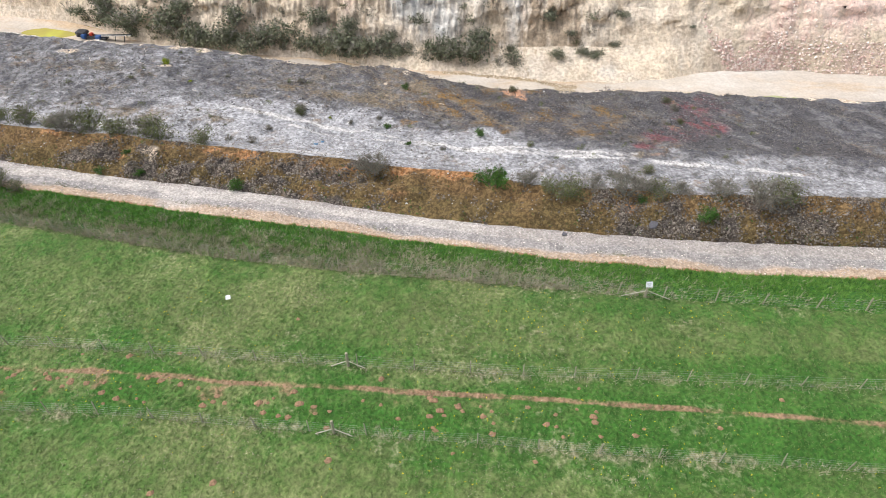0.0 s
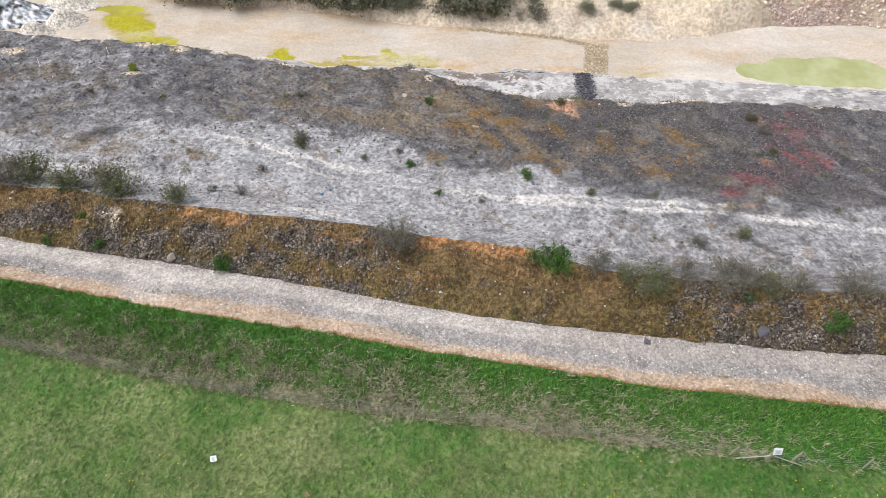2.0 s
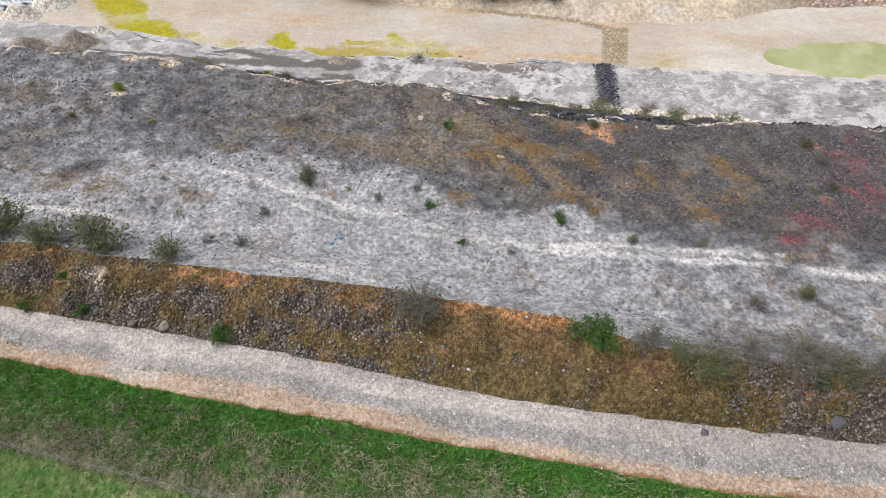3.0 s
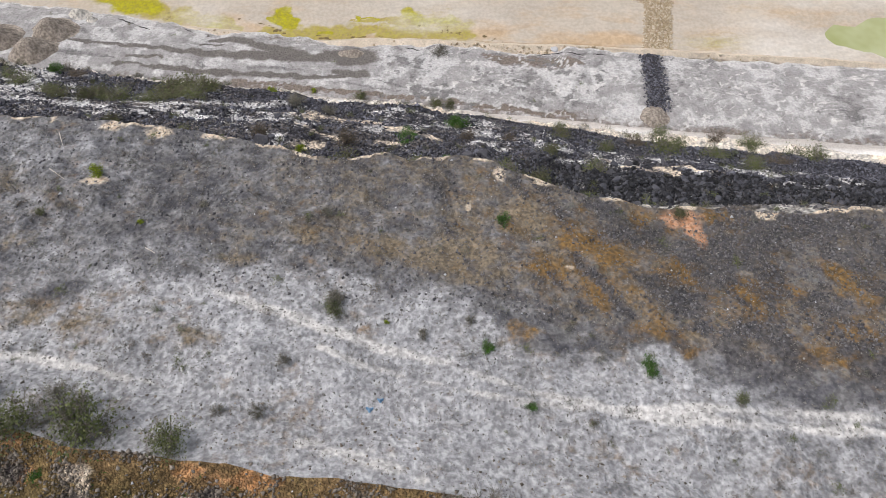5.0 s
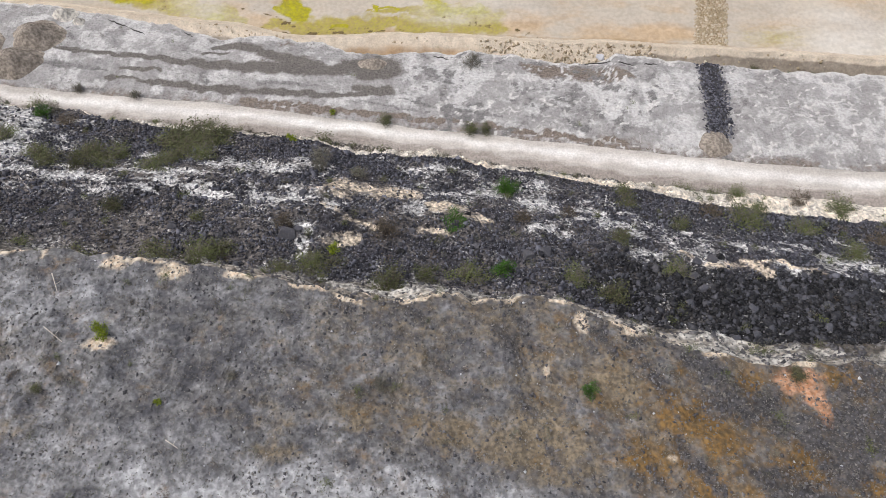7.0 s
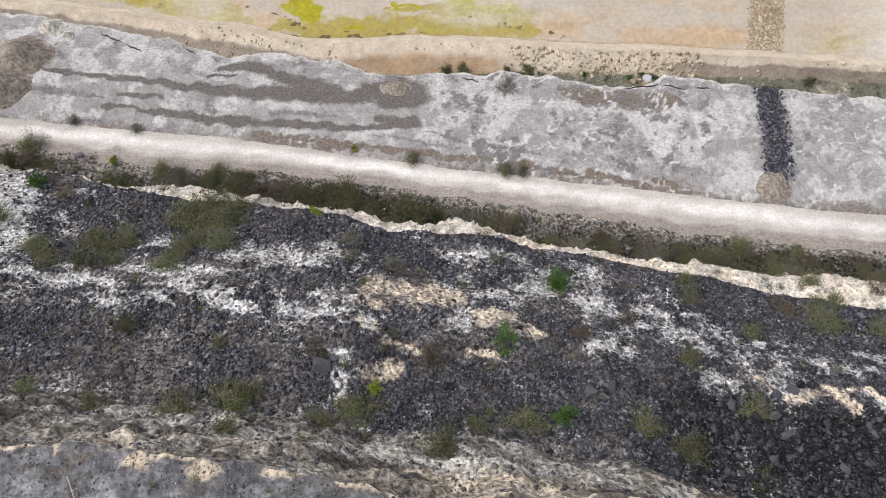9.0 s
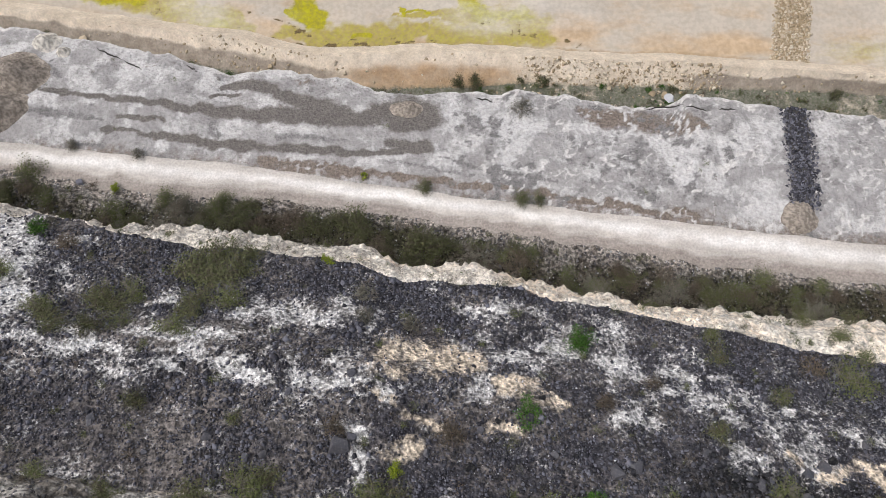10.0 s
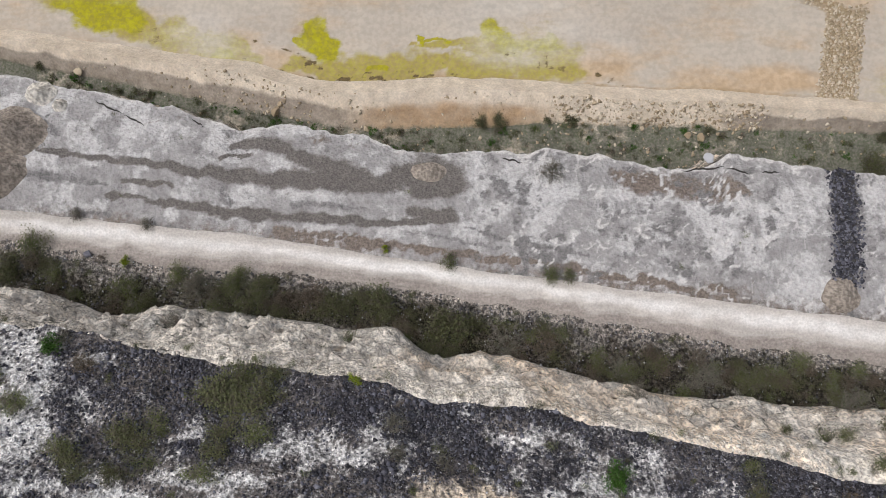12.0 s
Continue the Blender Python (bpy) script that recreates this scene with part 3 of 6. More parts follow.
E_X, E_Y = (-76, -40, -33.3, -30.5, -26.9, -19.3, -15.6, -11.7, -7.8, -6.2, -4.3, -1.7, 3.3, 5.4, 7.4, 10, 13.4, 17, 30, 76), (57, 52.4, 51.4, 53, 53.7, 54.0, 54.3, 53.9, 53.1, 52.3, 51.4, 49.9, 49.2, 48.5, 47.6, 46.8, 46.4, 46.4, 45, 40)
RUTS = [[(-20, 52.6, 0.25), (-15.8, 51.3, 0.3), (-11.2, 49.5, 0.3), (-7.5, 48.6, 0.28), (-4.5, 47.5, 0.22), (-1.9, 46.8, 0.2), (2.9, 45.8, 0.25), (9.7, 45.3, 0.25), (16.5, 44.9, 0.3), (30, 42.6, 0.3)],
        [(-14, 49.4, 0.16), (-11.4, 48.4, 0.2), (-7.4, 47.2, 0.2), (-4.5, 46.6, 0.2), (-0.5, 46.2, 0.2), (6.3, 46.2, 0.25), (11.5, 45.9, 0.25), (17, 45.6, 0.25)],
        [(-40, 50.6, 0.2), (-32.5, 48.9, 0.22), (-28.8, 48.7, 0.25), (-25, 47.9, 0.2), (-21.4, 47.2, 0.14)],
        [(-15, 44.5, 0.14), (-12.4, 43.8, 0.22), (-10, 43.1, 0.2), (-8.2, 42.4, 0.1)]]
RUST_SPOTS = [(-1, 54.5, 1.6, 1.0), (2.3, 55.6, 1.1, 0.7), (1.2, 52.9, 1.0, 1.0), (3.4, 50.6, 1.6, 0.7), (6.3, 54.4, 0.9, 0.9), (10, 51.6, 1.2, 0.8), (9.9, 53, 1.4, 0.8), (13.2, 49.0, 1.5, 0.8), (15.3, 50.6, 1.2, 0.9), (12, 53.6, 1.0, 0.7),
              (17, 53.6, 1.6, 1.1), (9.7, 58.6, 1.1, 1.0), (0.2, 56.8, 1.3, 0.8), (-3.3, 50.4, 0.9, 0.5), (4.2, 58.4, 0.7, 0.5), (6.1, 49.5, 0.8, 0.4), (15.9, 54.6, 1.0, 0.5)]
TAN_SPOTS = [(-29.9, 51.3, 1.6, 0.8), (-27.1, 50.7, 1.4, 0.7), (-20.9, 49.8, 1.3, 0.6), (-32.2, 55.8, 1.2, 0.6), (-19.4, 54.9, 1.4, 0.5), (-11.1, 55.9, 1.0, 0.7), (-15.5, 56.8, 1.2, 0.7), (-36, 60, 2, 1), (-7, 55, 2.0, 1.2), (-3, 58, 1.6, 0.8), (17, 45.6, 1.2, 0.4)]


def dark_stony(x, y):
    """Where dark broken stone lies on the spoil ground: trails that run down the slope, and the bare right-hand end."""
    trail = smooth(0.12, 0.6, streaky(x, y, -58, 3.0, 1.1, 4, 401) + 0.55 * smooth(-6, 14, x) - 0.1)
    spots = blob(x, y, [(6.1, 52.7, 1.6, 1.1), (9.2, 50.6, 1.3, 0.9), (17.5, 49.8, 1.4, 1.2), (12.7, 57.3, 2.2, 1.3), (3.1, 57.3, 1.3, 0.8), (13.5, 52.6, 0.9, 0.7), (-2.1, 51.1, 1.3, 0.5), (5.3, 57.3, 1.0, 0.9), (11.5, 56.6, 1.6, 0.9), (-5.2, 52.7, 1.2, 0.5), (16, 58, 4, 1.4), (20, 55.5, 2.4, 1.6)])
    return np.maximum(0.8 * trail, spots) * smooth(-24, -4, x + 1.5 * (y - 56))


def heath_masks(X, Y, V, Z):
    d = Y - np.interp(X, E_X, E_Y)
    pale = 0.95 - 0.8 * smooth(-1.3, 1.0, d + 1.7 * fbm(X, Y, 3.5, 5, 19)) + 0.12 * fbm(X, Y, 4, 4, 20) - 0.2 * smooth(-5, -8, d) * smooth(-10, 2, X)
    pale = pale + 0.26 * smooth(-8, -26, X) * smooth(3.5, 0.2, d) * smooth(-1, 0.5, d) + 0.25 * blob(X, Y, [(-33, 62.5, 5, 1.2), (-35, 58, 3, 1.6), (-30, 55.5, 2.4, 0.9), (-23, 63, 1.6, 0.7)]) - 0.38 * smooth(2, 16, X) + 0.12 * smooth(-16, -36, X) * smooth(0, 1, d)
    rust = 0.75 * blob(X + 0.8 * fbm(X, Y, 1.2, 3, 402), Y + 0.4 * fbm(X, Y, 1.2, 3, 403), RUST_SPOTS) + 0.24 * smooth(-12, 2, X) * smooth(0.5, 3, d) * smooth(22, 12, X) + 0.3 * streaky(X, Y, -55, 2.0, 1.5, 4, 65)
    purple = 0.95 * blob(X + 0.6 * fbm(X, Y, 1.5, 3, 404), Y, [(23.8, 56.1, 1.5, 2.2), (24.1, 53.1, 1.8, 1.8), (19.7, 49.1, 1.5, 1.4), (24.8, 51.0, 2.4, 1.6), (17.9, 47.0, 0.9, 0.7), (22.0, 49.2, 2.0, 1.6), (26.5, 56, 2, 2)])
    bare = 0.35 * blob(X, Y, [(29.4, 50.2, 1.5, 1.7)]) + 0.8 * blob(X, Y, [(-0.1, 54.7, 0.3, 0.25), (-5.9, 59.1, 0.22, 0.6), (-28.8, 60.1, 1.0, 0.35), (-40, 63.5, 1.2, 0.6), (-29.0, 64.6, 0.7, 0.45), (-25.8, 64.2, 0.9, 0.55), (-22.0, 64.2, 1.1, 0.45), (-3.9, 61.7, 0.45, 0.8), (-1.1, 61.2, 0.9, 0.3)])
    rim = np.interp(X, XS, L_edge1[0]) - Y
    bare = np.maximum(bare, smooth(0.42, 0.0, rim - 0.5 * smooth(0.3, 0.9, fbm(X, X * 0, 2.5, 3, 63))) * smooth(-0.3, 0.4, fbm(X, X * 0, 1.6, 3, 68)))
    dark = 0.8 * dark_stony(X, Y) * smooth(0.2, 1.4, d)
    dust = strokes(X, Y, RUTS, 0.12, 1.5, 405) * np.clip(0.85 + 0.5 * fbm(X, Y, 2.5, 3, 406), 0, 1) + 0.3 * smooth(0.1, 0.8, fbm(X, Y, 1.4, 4, 407)) * smooth(0.5, -0.5, d)
    peach = 0.95 * blob(X + 0.4 * fbm(X, Y, 1.0, 3, 455), Y, [(7.2, 58.6, 1.2, 0.7), (8.0, 57.6, 0.6, 1.1)]) + 0.5 * blob(X, Y, [(21.9, 50.9, 0.6, 0.8), (23.5, 56.6, 0.5, 0.6), (18.7, 45.6, 0.8, 0.4)])
    tan = 0.7 * blob(X + 0.5 * fbm(X, Y, 1.2, 3, 408), Y, TAN_SPOTS) + 0.42 * smooth(-26, -8, X) * smooth(26, 16, X) * smooth(0.5, 2, d) + 0.3 * fbm(X, Y, 2.2, 4, 409) * smooth(0, 1, d)
    return pale, rust, purple, bare, dark, dust, peach, tan


def cliff1_masks(X, Y, V, Z):
    return 0.4 + 0.4 * fbm(X * 0.5, Z, 3, 3, 21), 0.5 + 0.4 * fbm(X * 0.4, Z * 1.5, 4, 4, 22), 0.38 + 0.2 * smooth(0.5, 1, V) + 0.35 * fbm(X * 0.5, Z * 1.5, 3, 4, 23), 0 * V


WHITE_LINES = [[(-50.3, 77.4, 0.7), (-45.0, 76.2, 0.8), (-41.0, 76.0, 0.7), (-36.7, 75.1, 0.55), (-32.9, 74.5, 0.25)],
               [(-33.9, 75.2, 0.3), (-29.2, 74.5, 0.5), (-25.5, 73.7, 0.8), (-22.0, 73.6, 0.95), (-19.4, 72.8, 0.35)],
               [(-31.5, 77.9, 0.4), (-29.1, 78.7, 0.75), (-25.2, 78.1, 0.7), (-22.1, 78.1, 0.9), (-20.6, 77.3, 0.4)],
               [(-13.4, 76.5, 0.7), (-10.9, 75.6, 0.9), (-7.9, 76.1, 0.9), (-4.9, 74.9, 0.9), (-3.4, 74.0, 0.6), (-1.4, 73.4, 0.45), (2.0, 72.5, 0.35)],
               [(-2.4, 74.9, 0.4), (1.2, 74.3, 0.45), (3.8, 73.3, 0.4), (4.6, 71.6, 0.35), (5.2, 70.5, 0.3)],
               [(-50.6, 86.0, 1.9), (-48.4, 82.4, 1.9), (-46.3, 79.3, 1.2)]]
WHITE_PATCHES = [[(-5.0, 71.4, 0.5), (-2.4, 70.7, 0.35)], [(0.2, 72.3, 0.3), (3.2, 72.2, 0.3)], [(6.6, 71.7, 0.25), (8.0, 70.9, 0.25)], [(11.1, 69.7, 0.28), (15.7, 69.8, 0.3), (18.1, 69.0, 0.25)], [(18.5, 72.2, 0.25), (19.6, 69.5, 0.2)],
                 [(1.7, 69.7, 0.3), (3.6, 68.5, 0.25)], [(-44.3, 81.6, 0.5), (-42.0, 80.4, 0.45)], [(-44.0, 84.2, 0.6), (-42.2, 84.1, 0.4)], [(-39.1, 78.4, 0.25), (-35.1, 79.4, 0.3)], [(-21.1, 70.0, 0.5), (-20.8, 68.8, 0.45)], [(-37.9, 77.1, 0.3), (-30.3, 76.5, 0.3)]]
CREAM_LINES = [[(-19.3, 75.2, 1.2), (-16.0, 75.1, 1.0), (-13.4, 75.0, 0.8)], [(-12.2, 73.6, 0.45), (-9.9, 72.7, 0.55), (-7.9, 72.0, 0.3)], [(-13.0, 71.1, 0.45), (-11.1, 70.5, 0.4)], [(5.3, 69.0, 0.3), (6.9, 68.0, 0.45), (9.5, 68.4, 0.45), (10.6, 67.5, 0.5)],
               [(10.9, 68.5, 0.25), (12.4, 68.4, 0.3), (14.3, 67.7, 0.25)], [(-18.8, 69.5, 0.5), (-17.4, 69.7, 0.35)], [(-20.6, 73.0, 0.22), (-16.4, 70.9, 0.22)]]


def white_dust(x, y):
    """How thick the white dust lies on the bench: streaks down the slope, broken up by the stone."""
    x, y = np.broadcast_arrays(np.asarray(x, float), np.asarray(y, float))
    lines = np.maximum(strokes(x, y, WHITE_LINES, 0.55, 1.3, 410), strokes(x, y, WHITE_PATCHES, 0.35, 1.0, 411))
    zone = smooth(67.5, 70, y + 0.2 * x) * smooth(78.5, 76.0, y + 0.22 * x + 1.6 * smooth(-6, 4, x)) * smooth(-26, -12, x)
    west = smooth(74.5, 76, y - 0.02 * x) * smooth(82.5, 80, y + 0.1 * (x + 40)) * smooth(-18, -26, x)
    loose = np.maximum(0.7 * zone, 0.5 * west) * smooth(-0.15, 0.75, streaky(x, y, -24, 2.4, 1.1, 5, 412))
    wide = strokes(x, y, [[(a, b, 2.2 * w) for a, b, w in l] for l in WHITE_LINES + WHITE_PATCHES], 0.9, 1.8, 416)
    broken = 0.62 + 0.75 * streaky(x, y, -20, 1.8, 0.8, 5, 413)
    return np.clip(np.maximum(np.maximum(lines * (broken + 0.12), 0.75 * wide * (broken - 0.1)), loose), 0, 1)


def cream_dust(x, y):
    return strokes(x, y, CREAM_LINES, 0.45, 1.1, 414)


def rubble_masks(X, Y, V, Z):
    a, b = along(L_foot1, L_dark2, X, 0.0), along(L_foot1, L_dark2, X, 1.0)
    s = (Y - a) / (b - a)
    white = 0.85 * white_dust(X, Y) + 0.3 * smooth(0.1, 0.6, fbm(X, Y, 1.2, 4, 25)) + 0.3 * smooth(0.05, -0.02, s)
    brown = 0.42 + 0.4 * streaky(X, Y, -14, 2.5, 1.6, 5, 26) + 0.12 * smooth(-20, -34, X) + 0.3 * blob(X, Y, [(-15, 71.8, 4.5, 1.3), (-27, 72.6, 6, 1.0), (-34, 76.6, 5, 0.9), (-24, 75.6, 5, 0.9), (-9, 70.6, 3, 0.8)]) - 0.3 * smooth(-2, 6, X)
    # the fourth mask paints the shade under the rim as near-black ground
    return white, brown, cream_dust(X, Y) * np.clip(0.75 + 0.5 * fbm(X, Y, 0.9, 4, 415), 0, 1), smooth(-5, 3, X) * smooth(0.46, 0.34, s)


def cliff2_masks(X, Y, V, Z):
    cream = 0.45 + 0.4 * fbm(X, Z, 5, 3, 27) - 0.45 * smooth(-10, -34, X)
    grey = 0.1 + 0.18 * smooth(-4, 10, X) + 0.4 * fbm(X, Y + Z, 1.4, 5, 28) + 0.24 * smooth(-10, -36, X)
    return cream, grey, 0.05 + 0.46 * fbm(X, Y + Z, 1.3, 5, 29) + 0.06 * smooth(-4, 10, X) + 0.16 * smooth(-24, -42, X), 0 * V


def ditch_masks(X, Y, V, Z):
    return 0.16 + 0.4 * fbm(X, Y, 1.6, 4, 30) + 0.6 * blob(X + 0.6 * fbm(X, Y, 1.2, 3, 456), Y, [(-9, 86.2, 1.6, 0.7), (-5.5, 84.6, 1.4, 0.8), (5.5, 82.4, 1.2, 0.9), (-14, 87, 1.4, 0.5), (12, 81.6, 1.4, 0.8), (-28, 89.6, 3, 0.5), (-38, 90.6, 3, 0.4)]) + 0.5 * smooth(0.4, 0.85, V + 0.15 * fbm(X, Y, 2.5, 3, 84)) + 0.5 * blob(X, Y, [(-42, 90, 5, 1.4), (-56, 92, 5, 1.0)]), 0.4 + 0.35 * fbm(X, Y, 4, 3, 32), 0.85 * smooth(0.62, 1.0, V + 0.12 * fbm(X, Y, 2.5, 3, 86)), 0 * V


def road_masks(X, Y, V, Z):
    return 0.8 * smooth(0.5, 0.2, V + 0.1 * fbm(X, Y, 3, 3, 33)) + 0.4 * smooth(0.88, 1, V), 0.9 * band(V + 0.09 * fbm(X, Y * 0.4, 3.5, 4, 90), 0.5, 0.82, 0.16) * np.clip(0.9 + 0.3 * fbm(X, Y, 6, 3, 91), 0, 1), 0 * V, 0 * V


TONGUES = [[(-58, 103.0, 0.15), (-50.2, 101.9, 0.28), (-42, 100.8, 0.36), (-36, 100.1, 0.6), (-30, 99.8, 0.75), (-23.2, 99.6, 0.8)],
           [(-39, 103.4, 0.2), (-37, 103.9, 0.45), (-34.6, 103.3, 0.75), (-31.9, 101.9, 0.75), (-27, 100.6, 0.65)],
           [(-39.8, 102.2, 0.2), (-37.2, 102.5, 0.22)], [(-48.9, 100, 0.2), (-44.3, 99.4, 0.2)],
           [(-50.6, 98.5, 0.15), (-44.5, 97.6, 0.26), (-39, 96.8, 0.42), (-35.3, 96.4, 0.45), (-28.4, 96.1, 0.32), (-23.1, 95.8, 0.3), (-18.3, 96.1, 0.4)],
           [(-23.0, 100.2, 1.0), (-20, 101.0, 1.3), (-17.6, 100.2, 1.2)], [(-21, 99, 0.8), (-17.6, 99, 0.6)], [(-21.5, 97.0, 0.4), (-17.9, 96.4, 0.6)]]
SMEARS = [[(-58.5, 100.7, 0.4), (-54, 100.0, 0.45), (-50.5, 99.6, 0.2)], [(-39.4, 99.4, 0.4), (-39, 97.2, 0.5)], [(-33, 97.6, 0.3), (-26, 97.2, 0.2)], [(-16.4, 95.2, 0.15), (-10.5, 93.6, 0.28), (-5, 92.6, 0.15)], [(-22, 94.9, 0.15), (-14, 93.5, 0.2)],
          [(1.2, 92.7, 0.12), (3.5, 91.6, 0.2)], [(-53, 96.8, 0.3), (-50, 96.6, 0.25)]]
BROWN_MUD = [[(-2.4, 100.6, 0.6), (0.5, 99.8, 1.2), (4, 99.4, 1.5), (8.3, 99.2, 1.1), (10, 98.5, 0.45)], [(-31, 94.6, 0.4), (-23, 93.6, 0.35), (-12.6, 92.4, 0.3), (-3.2, 91.0, 0.3), (8, 89.2, 0.3)], [(-34, 94.9, 0.5), (-27, 94.2, 0.5)]]


def mud_masks(X, Y, V, Z):
    dark = strokes(X, Y, [[(a, b, 1.2 * w) for a, b, w in l] for l in TONGUES], 0.35, 1.0, 430) * np.clip(1.12 + 0.3 * streaky(X, Y, -4, 3.0, 1.1, 4, 463), 0, 1.25)
    veins = smooth(0.16, 0.05, np.abs(fbm(X, Y, 1.3, 3, 431)))
    brown = strokes(X, Y, BROWN_MUD, 0.5, 1.6, 432) * (1 - 0.75 * veins) + 0.5 * smooth(0.16, 0.0, V + 0.05 * fbm(X, Y, 2, 3, 433)) + 0.25 * fbm(X, Y, 2.4, 4, 35) + 0.6 * blob(X, Y, [(-30, 104.2, 2.4, 0.6), (-27, 103.4, 1.6, 0.5), (-47, 106.2, 3, 0.6)]) * (0.4 + 0.8 * veins)
    cool = 0.35 + 0.75 * fbm(X, Y, 1.7, 5, 434) + 0.4 * blob(X, Y, [(-11, 98, 5, 3), (6, 95, 6, 2.4), (-44, 104.5, 4, 0.9), (-36, 98.6, 4, 0.6)])
    spots = (0.8 * smooth(0.0, 0.55, fbm(X + 0.4 * fbm(X, Y, 0.8, 3, 435), Y, 0.85, 4, 36)) + 0.45 * smooth(0.1, 0.6, fbm(X, Y, 1.9, 4, 464))) * smooth(-0.5, 0.3, fbm(X, Y, 5, 2, 436)) * (0.5 + 0.4 * smooth(-17, -14, X))
    ramp_x = X - (18.4 + 0.1 * (Y - 90.6)) + 0.35 * fbm(X, Y, 1.2, 3, 83)
    shoulder = smooth(1.5, 0.8, np.abs(ramp_x - 0.2) / 1.5) * smooth(88.8, 90.0, Y)
    spots = np.maximum(spots + 0.7 * strokes(X, Y, SMEARS, 0.3, 1.2, 437), 0.6 * shoulder)
    ramp = 0.75 * smooth(1.25, 0.5, np.abs(ramp_x) / 1.3) * smooth(89.2, 90.2, Y)
    rim = 0.5 * smooth(0.955, 0.99, V + 0.012 * fbm(X, Y, 1.2, 3, 438)) + 0.55 * veins * smooth(-20, -8, X) + 0.3 * smooth(0.2, 0.7, streaky(X, Y, 40, 2.5, 0.9, 4, 439))
    return dark, brown, cool, spots * (1 - dark), ramp, rim * (1 - dark)


def berm_masks(X, Y, V, Z):
    s = smooth(0.82, 0.45, V + 0.1 * fbm(X, Y, 3, 3, 69))
    orange = 0.8 * s * smooth(-40, -22, X) * smooth(-2, -12, X)
    grey = 0.95 * s * np.maximum(smooth(-22, -34, X), smooth(9, 15, X))
    return orange, grey, 0.6 * smooth(0.18, 0.02, V), 0 * V


def sump_masks(X, Y, V, Z):
    return 0 * V, 0.4 + 0 * V, 0.8 + 0.3 * fbm(X, Y, 3, 2, 37), 0 * V


ALGAE = [[(-60.5, 122.8, 1.7), (-56.2, 121.2, 1.9), (-54, 120.2, 0.9)], [(-33.8, 119.3, 0.8), (-33.2, 118, 1.2), (-32, 116.9, 1.1)], [(-35.4, 117.6, 0.25), (-33, 117.5, 0.5)], [(-13.4, 119.2, 0.9), (-12.4, 118, 0.9), (-11.2, 116.7, 0.9)],
         [(-11.2, 116.7, 0.3), (-8.7, 116.6, 0.35), (-7.1, 117.7, 0.6), (-6.0, 117.2, 0.4)], [(-21.7, 116.5, 0.12), (-21.4, 117.6, 0.16), (-20, 117.9, 0.16), (-18, 117.6, 0.1)], [(-27.6, 114.3, 0.2), (-25, 114.4, 0.22)], [(-62, 127, 1.6), (-68, 131, 1.8)], [(-44.5, 116.0, 0.5), (-42, 115.2, 0.4)]]
OLIVE = [[(-56, 120.6, 0.8), (-51.5, 118.9, 1.3), (-46, 117.0, 1.3), (-42, 116.0, 1.2), (-39.5, 114.9, 0.6)], [(-36.5, 114.9, 0.7), (-32, 114.2, 1.0), (-29, 113.9, 1.4), (-25, 114.1, 1.3), (-21.5, 114.6, 1.2), (-19, 115.2, 0.6)],
         [(-17.5, 114.6, 0.9), (-14.8, 114.7, 1.3), (-11, 115.3, 1.9), (-8, 115.4, 2.3), (-5.6, 115.0, 1.7), (-4.2, 113.8, 0.7)], [(-22, 117.0, 0.3), (-18, 117.4, 0.5), (-14, 117.2, 0.8)], [(-62, 125, 2.4), (-66, 131, 3.0)]]
WET_LINES = [[(-41.6, 117.9, 0.1), (-36.9, 117, 0.16), (-34.3, 115.7, 0.26), (-31.4, 113.8, 0.16)], [(-2.9, 114.5, 0.2), (-0.9, 113.0, 0.26), (1.4, 112.2, 0.12)], [(-31, 113.4, 0.08), (-26, 113.4, 0.14), (-21, 113.6, 0.16), (-16, 113.8, 0.08)], [(-46, 116.3, 0.08), (-41.5, 115.0, 0.14), (-36, 113.9, 0.14), (-31, 113.0, 0.2), (-26, 112.9, 0.2), (-20, 113.3, 0.1)]]


BEND = [[(24.9, 113, 1.0), (25.4, 119.2, 1.0), (24.3, 121.2, 0.9), (21.4, 122.6, 0.8), (17.6, 123.7, 0.7), (12.5, 124.8, 0.7), (7.4, 125.6, 0.6), (0.2, 126.8, 0.5)]]


